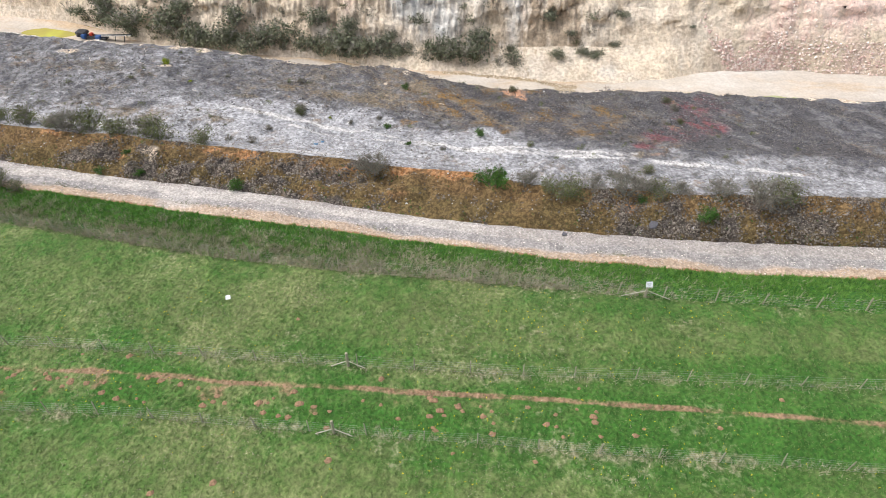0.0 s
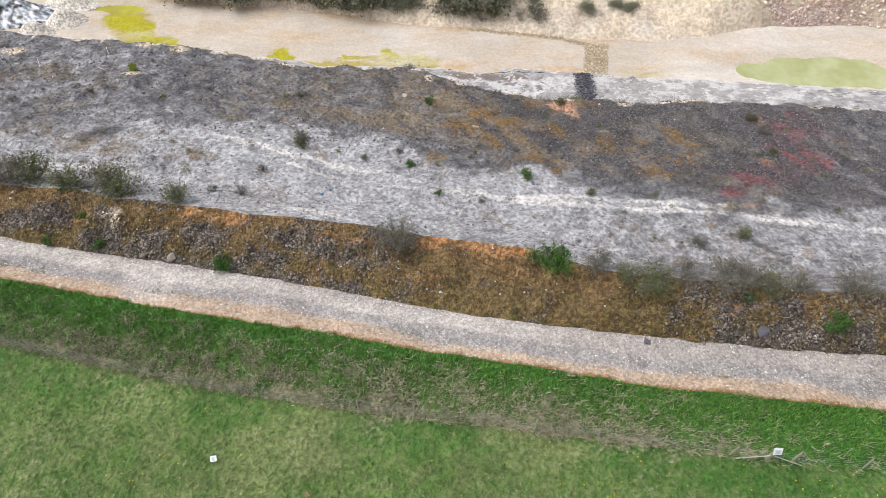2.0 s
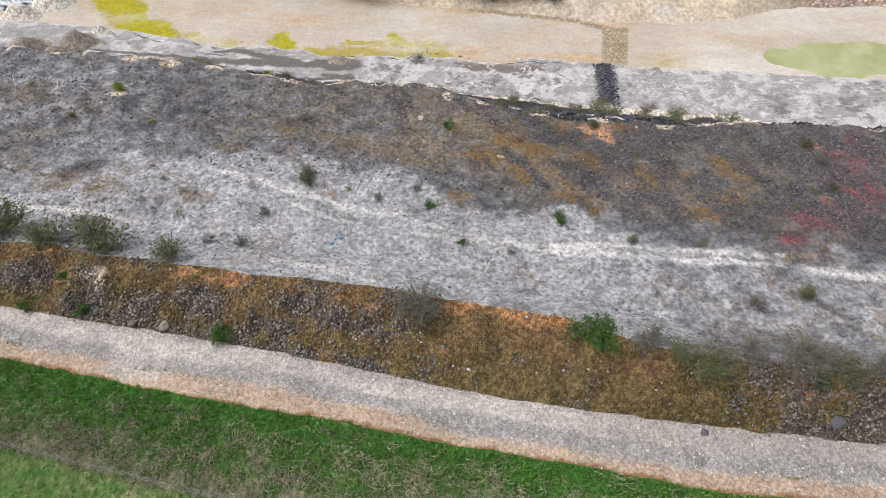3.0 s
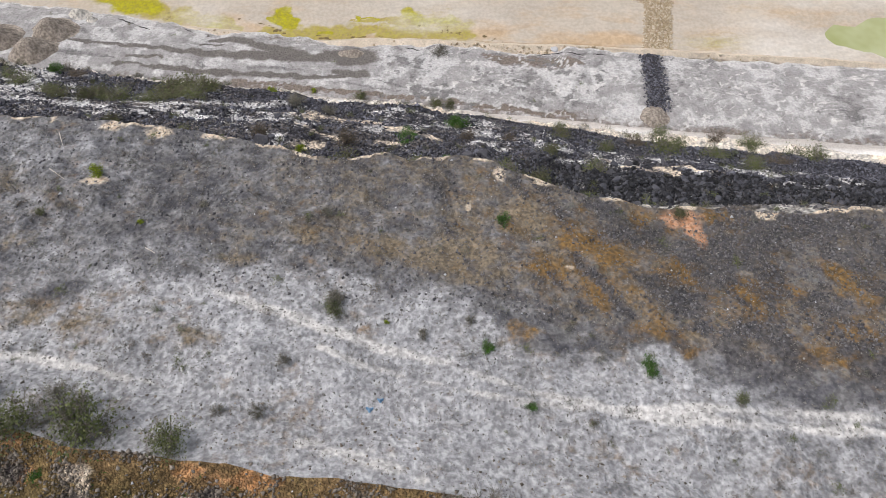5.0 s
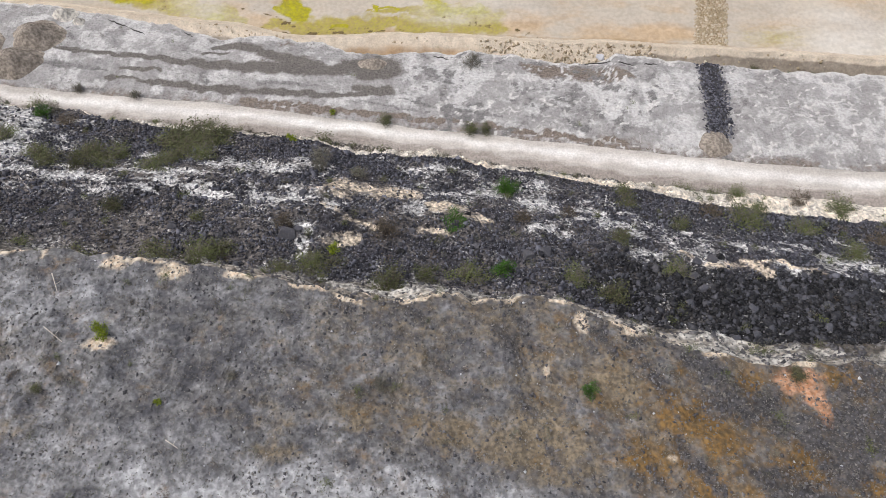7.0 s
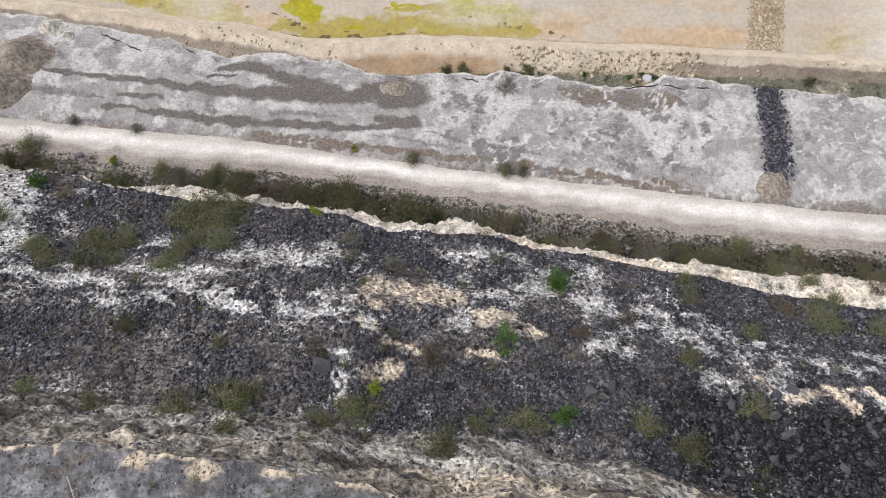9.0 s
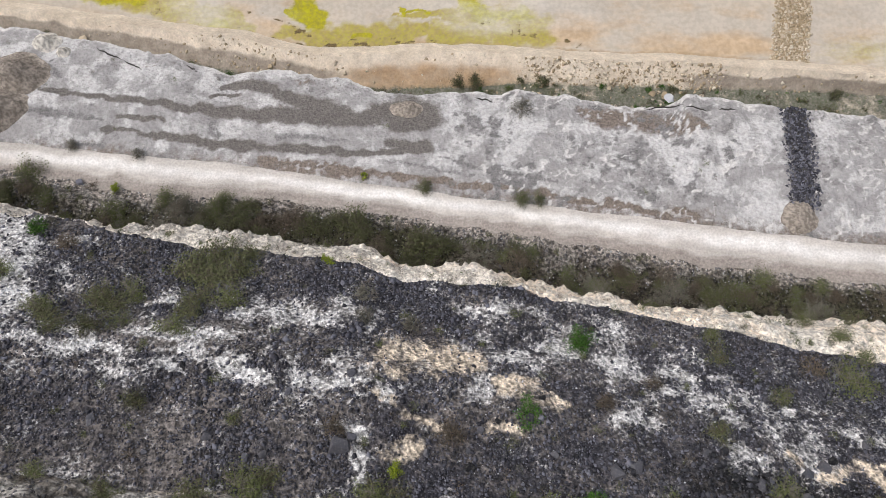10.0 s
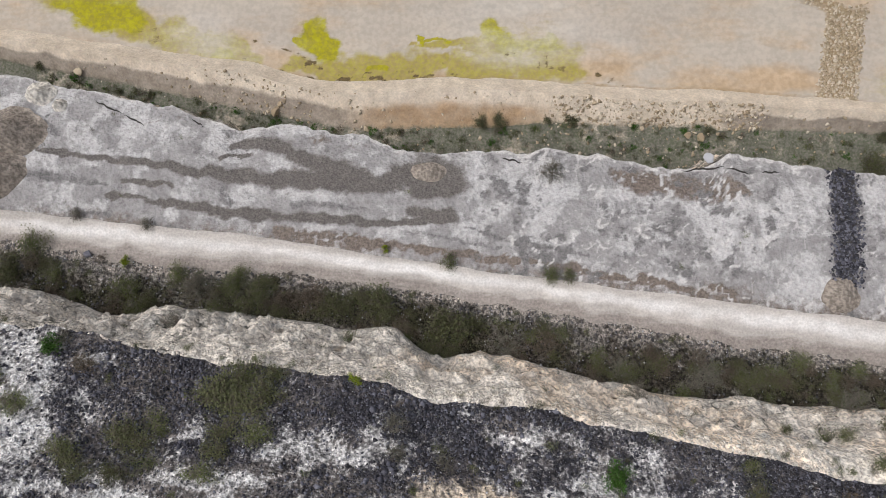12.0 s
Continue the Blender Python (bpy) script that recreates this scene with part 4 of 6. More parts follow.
def floor_masks(X, Y, V, Z):
    algae = strokes(X, Y, [[(a, b, 1.5 * w) for a, b, w in l] for l in ALGAE], 0.6, 1.8, 440) + 0.12 * fbm(X, Y, 1.2, 3, 441)
    olive = strokes(X, Y, [[(a, b, 1.2 * w) for a, b, w in l] for l in OLIVE], 0.9, 1.6, 442) * np.clip(1.3 + 0.6 * fbm(X, Y, 1.5, 4, 443), 0, 1.5) + 0.5 * blob(X, Y, [(34, 112, 6, 2.0)])
    back = Y - np.interp(X, XS, L_berm2[0])
    sand = 0.28 + 0.3 * streaky(X, Y, -6, 3.0, 2.2, 4, 41) + 0.5 * blob(X, Y, [(-37.5, 115.6, 2.6, 1.2), (-1, 114.6, 4, 1.6), (8, 112.6, 7, 1.3), (-20, 113.6, 8, 0.7), (18, 113, 6, 1.5), (-47, 116, 4, 0.8)]) + 0.4 * smooth(0.85, 1.0, V) * smooth(40, 10, X)
    rub = 0.95 * smooth(1.5, 0.6, np.abs(X - 24.3 - 0.17 * (Y - 110)) / 1.7) * smooth(122, 120, Y) + 0.7 * strokes(X, Y, BEND, 0.3, 1.5, 448) + 0.5 * smooth(0.8, 0.0, back) * band(X, -40, 30, 6)
    wet = strokes(X, Y, WET_LINES, 0.3, 0.7, 444) * np.clip(0.4 + 0.9 * fbm(X, Y, 0.8, 3, 445), 0, 1) + 0.5 * smooth(0.35, 0.75, fbm(X, Y, 0.9, 4, 446)) * strokes(X, Y, OLIVE, 0.9, 2.0, 442) * smooth(4.5, 2.5, back)
    cream = 0.1 + 0.4 * streaky(X, Y, -4, 3.5, 5, 3, 447) + 0.3 * smooth(28, 42, X)
    return algae, olive, sand, rub, wet, cream


def face_masks(X, Y, V, Z):
    pink = 0.85 * smooth(54, 72, X + 3 * fbm(X, Z, 6, 3, 462)) + 0.7 * blob(X, Z, [(-30, -28, 22, 6), (5, -22, 14, 6), (-75, -30, 16, 9), (-100, -34, 16, 10)]) * (0.6 + 0.6 * fbm(X, Z, 7, 3, 42))
    brown = 0.45 * smooth(44, 32, X) + 0.5 * fbm(X, Z * 0.25, 3.5, 5, 43) - 0.3 * smooth(46, 60, X) + 0.3 * blob(X, Z, [(13, -33, 2.5, 5), (20, -34, 3, 4), (26, -30, 2.5, 6)])
    grey = 0.7 * blob(X, Z, [(2, -30, 9, 9), (15, -30, 2.2, 12), (-8, -28, 5, 7)]) + 0.2 * fbm(X * 0.7, Z * 0.2, 5, 3, 44)
    tan = 0.5 + 0.4 * fbm(X, Z, 9, 3, 45)
    return pink, brown, grey, tan


SCREE = [[(55.6, 136, 0.4), (57.1, 133.1, 0.5), (58.9, 130.6, 0.6), (61.8, 128.8, 0.8), (64.5, 127.6, 1.1), (69, 128.4, 1.2), (73, 130, 1.1), (75.4, 133, 0.9)]]


def scree_of(x, y):
    """The tongue of pink scree that runs down and along the foot of the far face."""
    return strokes(x, y, SCREE, 0.6, 2.0, 460)


def apron_masks(X, Y, V, Z):
    return 0.6 * smooth(60, 70, X), 0.3 * smooth(0.6, 1, V) * smooth(40, 10, X) + 0.25 + 0.3 * fbm(X, Y, 3, 4, 461), 0.45 * blob(X, Y, [(27, 126, 3, 4), (36, 125, 4, 3), (52, 126, 5, 3)]), 0.55 + 0.3 * fbm(X, Y, 6, 3, 46)


strip("meadow_behind", L_back, L_near, 14, GRASS, field_masks, 0.0, spread=0.35, label="open green meadow running back from the fences")
strip("meadow", L_near, L_fence, 104, GRASS, field_masks, 0.12, 2.5, seed=3, label="short green meadow with pale dry patches and mole hills", category="meadow")
strip("grass_verge", L_fence, L_verge, 20, GRASS, verge_masks, 0.22, 1.4, seed=4, bend=lambda v: v ** 1.6, label="rough green verge with matted dead grass", category="verge")
strip("gravel_track", L_verge, L_track, 16, TRACK, track_masks, 0.07, 1.8, seed=5, label="pale crushed-stone farm track with sandy edges", category="track")
strip("earth_bank", L_track, L_crest, 32, BANK, bank_masks, 0.5, 1.1, seed=6, bend=lambda v: v ** 0.75, label="brown and rust earth bank with loose stones", category="bank")
strip("bank_back", L_crest, L_lee, 8, HEATH, heath_masks, 0.15, 1.5, seed=7, label="back of the earth bank, grey soil", category="bank")
strip("heath_lower", L_lee, L_mid, 30, HEATH, heath_masks, 0.3, 2.2, seed=8, label="pale grey spoil ground with dead heather", category="ground")
strip("heath_upper", L_mid, L_edge1, 46, HEATH, heath_masks, 0.3, 2.2, seed=9, label="dark grey and rust-stained spoil ground with dead heather", category="ground")
strip("cliff_upper", L_edge1, L_foot1, 26, CRUMBLE, cliff1_masks, 0.14, 1.4, cliff=0.4, seed=10, bend=lambda v: v ** 0.8, label="crumbling pale rock face under the spoil ground", category="rock face")
strip("rubble_bench", L_foot1, L_rub, 38, RUBBLE, rubble_masks, 0.55, 2.4, seed=11, label="bench of dark broken stone with white dust streaks", category="quarry bench")
strip("rubble_bench_edge", L_rub, L_dark2, 28, RUBBLE, rubble_masks, 0.55, 2.4, seed=12, bend=lambda v: v ** 0.85, label="sloping bench of dark rubble and chalky white streaks", category="quarry bench")
strip("pale_brow", L_dark2, L_edge2, 20, ROCK, cliff2_masks, 0.25, 1.6, cliff=0.2, crag=0.3, seed=13, bend=lambda v: v ** 1.5, label="cream crumbling rock brow of the bench", category="rock face")
strip("cliff_middle", L_edge2, L_foot2, 52, ROCK, cliff2_masks, 0.2, 1.6, cliff=0.6, crag=0.55, seed=14, label="steep pale rock face above the haul road", category="rock face")
strip("roadside_ditch", L_foot2, L_road1, 14, DITCH, ditch_masks, 0.4, 1.8, seed=15, label="overgrown dark ditch with stones beside the haul road", category="ditch")
strip("haul_road", L_road1, L_road2, 20, ROAD, road_masks, 0.1, 2.5, seed=16, bend=lambda v: v, label="white dusty haul road along the quarry bench", category="road")
strip("mud_bench", L_road2, L_edge3, 54, MUD, mud_masks, 0.16, 2.5, seed=17, bend=lambda v: v ** 2.2, label="grey dried-mud bench with dark damp tongues", category="quarry bench")
strip("cliff_lower", L_edge3, L_foot3, 16, ROCK, cliff1_masks, 0.1, 2.6, cliff=0.5, seed=18, label="grey rock face down to the quarry floor", category="rock face")
strip("sump_ditch", L_foot3, L_berm0, 10, BERM, sump_masks, 0.25, 2.0, seed=19, label="green-grey damp ditch at the foot of the face", category="ditch")
strip("floor_berm", L_berm0, L_berm1, 10, BERM, berm_masks, 0.2, 1.8, seed=20, label="low earth berm, brown face and cream top", category="berm")
strip("berm_back", L_berm1, L_berm2, 6, BERM, lambda X, Y, V, Z: (0 * V, 0 * V, 0 * V, 0 * V), 0.1, 2.0, seed=21, label="cream back of the earth berm", category="berm")
PONDS = [(66, 113.1, 13, 4.5), (95, 110.5, 18, 4.6), (-68, 134.2, 5.5, 1.6), (-95, 145.5, 7.5, 2.6)]


def hollow(ob_name):
    """Lowers the floor where the ponds lie."""
    X, Y, Z, V = STRIPS[ob_name]
    Z -= 0.9 * blob(X + 1.2 * fbm(X, Y, 5, 3, 50), Y + 0.8 * fbm(X, Y, 4, 3, 51), PONDS)
    me = bpy.data.objects[ob_name].data
    me.vertices.foreach_set("co", np.stack([X, Y, Z], -1).astype(np.float32).ravel())
    me.update()


strip("quarry_floor", L_berm2, L_base, 62, FLOOR, floor_masks, 0.06, 6.0, seed=22, label="wide cream silt quarry floor with yellow algae", category="quarry floor")
hollow("quarry_floor")
strip("face_apron", L_base, L_ledge, 14, FACE, apron_masks, 0.4, 3.0, seed=23, label="pale sloping apron under the far quarry face", category="rock face")
strip("far_face", L_ledge, L_brow, 44, FACE, face_masks, 0.2, 5.0, cliff=1.6, seed=24, label="cream, pink and brown far quarry face", category="rock face")
strip("far_face_top", L_brow, L_top, 14, FACE, face_masks, 0.2, 5.0, cliff=1.2, seed=25, label="upper part of the far quarry face", category="rock face")
strip("far_plateau", L_top, L_far, 12, GRASS, None, 0.0, spread=3.0, label="green land beyond the quarry")


# ---- ponds ----
def pond_material(name, a, b):
    n = Nodes(name)
    col = n.mix(n.step(n.noise(0.12, 3), 0.35, 0.65), a, b)
    n.bump(n.noise(2.2, 3), 0.08, 0.02)
    return n.done(col, 0.12, 0.4)


POND_GREEN = pond_material("milky_green_water", srgb(152, 158, 108), srgb(174, 178, 140))
POND_LIME = pond_material("yellow_green_water", srgb(180, 180, 74), srgb(158, 150, 74))


def pond(spots, z, material, label):
    bm = bmesh.new()
    for cx, cy, rx, ry in spots:
        ring = [bm.verts.new((cx + 1.9 * rx * math.cos(a), cy + 1.9 * ry * math.sin(a), z)) for a in np.linspace(0, 2 * math.pi, 48, endpoint=False)]
        bm.faces.new(ring)
        z -= 0.004
    me = bpy.data.meshes.new("pond")
    bm.to_mesh(me)
    me.materials.append(material)
    return tagged(new("pond", me), label, "pond", kind="structure")


pond(PONDS[:2], -41.42, POND_GREEN, "milky green pond on the quarry floor")
pond(PONDS[2:3], -41.42, POND_LIME, "yellow-green algae pool on the quarry floor")
pond(PONDS[3:4], -41.42, POND_LIME, "olive pool under the far face")


# ---- loose stones and plants in their thousands ----
rng = np.random.default_rng(7)


def turned(n):
    q = rng.normal(size=(n, 4))
    q /= np.linalg.norm(q, axis=1)[:, None]
    w, x, y, z = q.T
    return np.stack([1 - 2 * (y * y + z * z), 2 * (x * y - z * w), 2 * (x * z + y * w), 2 * (x * y + z * w), 1 - 2 * (x * x + z * z), 2 * (y * z - x * w),
                     2 * (x * z - y * w), 2 * (y * z + x * w), 1 - 2 * (x * x + y * y)], -1).reshape(n, 3, 3)


def mesh_of(name, co, faces, material):
    me = bpy.data.meshes.new(name)
    k = faces.shape[1]
    me.vertices.add(len(co))
    me.vertices.foreach_set("co", co.astype(np.float32).ravel())
    me.loops.add(faces.size)
    me.loops.foreach_set("vertex_index", faces.astype(np.int32).ravel())
    me.polygons.add(len(faces))
    me.polygons.foreach_set("loop_start", np.arange(0, faces.size, k, dtype=np.int32))
    me.update(calc_edges=True)
    me.materials.append(material)
    return me


OCT_V = np.array([(1, 0, 0), (-1, 0, 0), (0, 1, 0), (0, -1, 0), (0, 0, 1), (0, 0, -1)], float)
OCT_F = np.array([(0, 2, 4), (2, 1, 4), (1, 3, 4), (3, 0, 4), (2, 0, 5), (1, 2, 5), (3, 1, 5), (0, 3, 5)])


CUB_V = np.array([(x, y, z) for z in (-1, 1) for y in (-1, 1) for x in (-1, 1)], float) * 0.62
CUB_F = np.array([(0, 2, 3), (0, 3, 1), (4, 5, 7), (4, 7, 6), (0, 1, 5), (0, 5, 4), (2, 6, 7), (2, 7, 3), (0, 4, 6), (0, 6, 2), (1, 3, 7), (1, 7, 5)])


def stone_mesh(name, places, sizes, material, flat=0.75, small=False):
    n = len(places)
    sv, sf = (OCT_V, OCT_F) if small else (CUB_V, CUB_F)
    k = len(sv)
    v = sv[None] * (1 + 0.28 * rng.normal(size=(n, k, 1)).clip(-1.6, 1.6)) + rng.normal(0, 0.1, (n, k, 3))
    v = v * rng.uniform(0.62, 1.25, size=(n, 1, 3))
    v = np.einsum("nij,nkj->nki", turned(n), v)
    v[..., 2] *= flat
    co = (v * (np.asarray(sizes)[:, None, None] / 2) + np.asarray(places)[:, None, :]).reshape(-1, 3)
    f = (sf[None] + k * np.arange(n)[:, None, None]).reshape(-1, 3)
    return mesh_of(name, co, f, material)


def on_strip(name, n, keep=None, x0=-70.0, x1=70.0):
    """Places spread evenly over a sheet between x0 and x1; keep(x, y, v): how likely each one stays."""
    X, Y, Z, V = STRIPS[name]
    u = rng.uniform(x0, x1, n)
    k = np.clip(np.searchsorted(XS, u), 1, len(XS) - 1)
    fu = (u - XS[k - 1]) / (XS[k] - XS[k - 1])
    r = rng.uniform(0, X.shape[0] - 1.001, n)
    i = r.astype(int)
    fr = r - i
    out = []
    for A in (X, Y, Z, V):
        a = A[i, k - 1] * (1 - fu) + A[i, k] * fu
        b = A[i + 1, k - 1] * (1 - fu) + A[i + 1, k] * fu
        out.append(a * (1 - fr) + b * fr)
    p = np.stack(out, -1)
    if keep is not None:
        p = p[rng.uniform(size=n) < keep(p[:, 0], p[:, 1], p[:, 3])]
    return p[:, :3]


def stones(name, places, lo, hi, material, label, power=3.0, flat=0.75, small=False, scale=1.0):
    sizes = (lo + (hi - lo) * rng.uniform(size=len(places)) ** power) * scale
    return tagged(new(name, stone_mesh(name, places, sizes, material, flat, small)), label, "stones", kind="stuff")


def tufts(name, places, blades, height, spread, width, material, label, category, lean=(0, 0)):
    """Grass or heather: a few pointed blades from each place."""
    n = len(places)
    base = np.repeat(np.asarray(places), blades, 0)
    m = len(base)
    base = base + np.stack([rng.normal(0, spread * 0.4, m), rng.normal(0, spread * 0.4, m), np.full(m, -0.02)], -1)
    a = rng.uniform(0, 2 * math.pi, m)
    h = height * np.repeat(rng.uniform(0.5, 1.2, n), blades) * rng.uniform(0.6, 1.2, m)
    tip = base + np.stack([np.cos(a) * spread * rng.uniform(0.3, 1.2, m) + lean[0] * h, np.sin(a) * spread * rng.uniform(0.3, 1.2, m) + lean[1] * h, h], -1)
    b = rng.uniform(0, math.pi, m)
    side = np.stack([np.cos(b), np.sin(b), 0 * b], -1) * (width * rng.uniform(0.6, 1.4, m))[:, None] / 2
    co = np.stack([base - side, base + side, tip], 1).reshape(-1, 3)
    return tagged(new(name, mesh_of(name, co, np.arange(m * 3).reshape(-1, 3), material)), label, category, kind="stuff")


s_of = lambda x, y: (y - along(L_foot1, L_dark2, x, 0.0)) / (along(L_foot1, L_dark2, x, 1.0) - along(L_foot1, L_dark2, x, 0.0))


def dark_keep(x, y, v):
    bare = np.maximum(white_dust(x, y), cream_dust(x, y))
    earth = 0.4 * blob(x, y, [(-15, 71.8, 4.5, 1.3), (-34, 76.6, 5, 0.9), (-24, 75.6, 5, 0.9)])
    thin = 0.45 * smooth(-0.1, 0.6, streaky(x, y, -14, 2.0, 1.6, 4, 71)) * smooth(4, -8, x) + 0.12 * smooth(-16, -30, x)
    return np.clip(1.0 - 1.0 * smooth(0.12, 0.85, bare) - earth - thin, 0.08, 1)


def coarse(p):
    """How large the rubble lies: finer in the middle of the bench, coarser at its ends."""
    x, y = p[:, 0], p[:, 1]
    return np.clip(0.82 + 0.3 * fbm(x * 0.6, y, 5, 3, 87) + 0.3 * smooth(-4, 12, x) * smooth(0.5, 0.2, s_of(x, y)) + 0.3 * smooth(-36, -44, x), 0.55, 1.4)


places = lambda n, a: np.concatenate([on_strip("rubble_bench", n, a, -62, 36), on_strip("rubble_bench_edge", n, a, -62, 36)])
fine = places(34000, dark_keep)
blocks = places(13000, lambda x, y, v: dark_keep(x, y, v) * np.clip(0.4 + 0.5 * smooth(-22, 8, x) + 0.6 * fbm(x, y, 2.5, 3, 66), 0.05, 1))
# stones below the rim at right take the colour darkened for shade
tipped = lambda p: rng.uniform(size=len(p)) < smooth(-5, 3, p[:, 0]) * smooth(0.46, 0.34, s_of(p[:, 0], p[:, 1]))
in_rim_shade = tipped(blocks)
stones("tipped_rubble", blocks[in_rim_shade] + np.array([0, 0, 0.08]), 0.2, 0.55, BLACK_STONE, "angular stone under the rim, coloured black for the shade there", 2.0, 0.85, False)
blocks = blocks[~in_rim_shade]
in_rim_shade = tipped(fine)
stones("tipped_gravel", fine[in_rim_shade] + np.array([0, 0, 0.05]), 0.1, 0.28, BLACK_STONE, "small stone under the rim, coloured black for the shade there", 1.6, 0.9, True)
fine = fine[~in_rim_shade]
stones("bench_gravel", fine + np.array([0, 0, 0.05]), 0.09, 0.27, DARK_STONE, "dark grey crushed stone covering the bench", 1.6, 0.9, True, coarse(fine))
dusty = places(12000, lambda x, y, v: np.clip(0.25 + 0.7 * smooth(0.1, 0.5, white_dust(x, y)) + 0.3 * smooth(-10, -30, x), 0, 1) * dark_keep(x, y, v))
stones("dusty_gravel", dusty + np.array([0, 0, 0.06]), 0.08, 0.24, HEATH_STONE, "dust-covered grey crushed stone on the bench", 1.8, 0.9, True, coarse(dusty))
stones("bench_rubble", blocks + np.array([0, 0, 0.07]), 0.18, 0.46, DARK_STONE, "dark grey broken stone blocks on the bench", 2.4, 0.8, False, coarse(blocks))
stones("bank_stones", on_strip("earth_bank", 40000, lambda x, y, v: bank_stony(x, y), -42, 32) + np.array([0, 0, 0.03]), 0.06, 0.26, BANK_STONE, "grey loose stones scattered on the earth bank", 2.0, 0.75, True)
stones("bank_back_stones", on_strip("bank_back", 1300, None, -42, 32), 0.06, 0.25, BANK_STONE, "small stones on the back of the bank", 2.5, 0.75, True)
stones("white_pebbles", np.concatenate([on_strip("rubble_bench", 6500, lambda x, y, v: 0.12 + 0.9 * white_dust(x, y), -55, 26), on_strip("rubble_bench_edge", 6500, lambda x, y, v: 0.12 + 0.9 * white_dust(x, y), -55, 26), on_strip("roadside_ditch", 2200, lambda x, y, v: 0.3 + 0.7 * smooth(0.4, 0.8, fbm(x, y, 2.2, 3, 452) + v), -60, 26), on_strip("heath_upper", 120, None, -44, 30), on_strip("earth_bank", 160, None, -40, 30)]), 0.06, 0.22, WHITE_STONE, "scattered white stones", 3.0, 0.75, True)
stones("track_stones", on_strip("gravel_track", 15000, lambda x, y, v: 0.25 + 0.75 * smooth(0.7, 1, v) + 0.3 * band(v, 0.3, 0.6, 0.1), -40, 32), 0.04, 0.15, TRACK_STONE, "pale gravel lying on the track", 3.0, 0.75, True)
stones("brow_stones", np.concatenate([on_strip("pale_brow", 4500, None, -62, 26), on_strip("cliff_middle", 3500, None, -62, 26)]), 0.06, 0.34, BROW_STONE, "cream broken stone on the rock brow", 2.5, 0.8, True)
stones("cliff_debris", np.concatenate([on_strip("cliff_upper", 5000, None, -50, 30), on_strip("roadside_ditch", 6500, lambda x, y, v: 0.3 + 0.5 * fbm(x, y, 4, 3, 30) + 0.6 * smooth(0.4, 0.9, v), -60, 30)]), 0.08, 0.36, HEATH_STONE, "fallen stones on the brow and in the ditch", 3.5)
stones("berm_stones", np.concatenate([on_strip("floor_berm", 5000, lambda x, y, v: 0.08 + 0.9 * band(x, -7, 16, 1.5) + 0.3 * band(x, -44, -34, 2), -60, 40), on_strip("sump_ditch", 900, lambda x, y, v: 0.2 + 0.7 * band(x, -10, 16, 2), -60, 40)]), 0.08, 0.55, PALE_STONE, "cream limestone stones on the berm", 3.0)
stones("causeway_rubble", np.concatenate([on_strip("quarry_floor", 14000, lambda x, y, v: smooth(1.3, 0.9, np.abs(x - 24.3 - 0.17 * (y - 110)) / 1.9) * smooth(122, 120, y), 18, 32), on_strip("quarry_floor", 9000, lambda x, y, v: smooth(0.4, 0.8, strokes(x, y, BEND, 0.3, 1.5, 448)) * smooth(119.5, 121, y), -2, 27)]), 0.08, 0.5, PALE_STONE, "strip of tan rubble across the quarry floor", 3.0)
stones("scree", np.concatenate([on_strip("far_face", 9000, lambda x, y, v: np.clip(scree_of(x, y) + 0.2 * smooth(68, 76, x) * smooth(0.75, 0.3, v) * smooth(-0.2, 0.4, fbm(x * 0.5, y * 2, 5, 3, 89)), 0, 1), 50, 100), on_strip("face_apron", 8000, lambda x, y, v: np.clip(scree_of(x, y) + 0.3 * smooth(66, 74, x), 0, 1), 50, 100)]), 0.2, 0.8, PINK_STONE, "pink and white scree on the far face", 3.0)
stones("mud_ramp_rubble", on_strip("mud_bench", 9000, lambda x, y, v: smooth(1.25, 0.3, np.abs(x - (18.4 + 0.1 * (y - 90.6))) / 1.5) * smooth(89.5, 90.5, y), 15, 23), 0.08, 0.45, DARK_STONE, "dark rubble tipped across the mud bench", 2.5)
stones("heath_stones", on_strip("heath_upper", 36000, lambda x, y, v: 0.12 + 0.88 * dark_stony(x, y), -45, 35), 0.07, 0.26, HEATH_STONE, "small grey stones on the spoil ground", 2.2, 0.75, True)
stones("heath_grit", np.concatenate([on_strip("heath_upper", 8000, None, -45, 35), on_strip("heath_lower", 4000, None, -45, 35)]), 0.07, 0.17, GRIT_STONE, "pale grit scattered over the spoil ground", 2.2, 0.6, True)

tufts("dead_heather", np.concatenate([on_strip("bank_back", 900, None, -44, 34), on_strip("heath_lower", 5000, lambda x, y, v: 0.3 + 0.9 * smooth(-0.1, 0.6, fbm(x, y, 2.5, 3, 61)), -50, 40), on_strip("heath_upper", 12000, lambda x, y, v: 0.55 + 0.5 * fbm(x, y, 3, 3, 62), -50, 40)]),
      5, 0.17, 0.14, 0.045, HEATHER, "dead grey heather tufts over the spoil ground", "heather")
tufts("verge_grass", on_strip("grass_verge", 15000, lambda x, y, v: 0.35 + 0.65 * smooth(0.2, 0.6, v), -42, 36), 5, 0.3, 0.14, 0.05, BLADE_LUSH, "long lush green grass on the verge", "grass")
tufts("verge_tussocks", on_strip("grass_verge", 16000, lambda x, y, v: smooth(0.1, 0.5, fbm(x, y, 0.9, 3, 465)) * smooth(0.95, 0.6, v) * smooth(14, -4, x), -42, 36), 6, 0.34, 0.3, 0.04, DRY_GRASS, "straw-coloured tussocks bent over in the green verge", "grass", (0.3, -0.3))
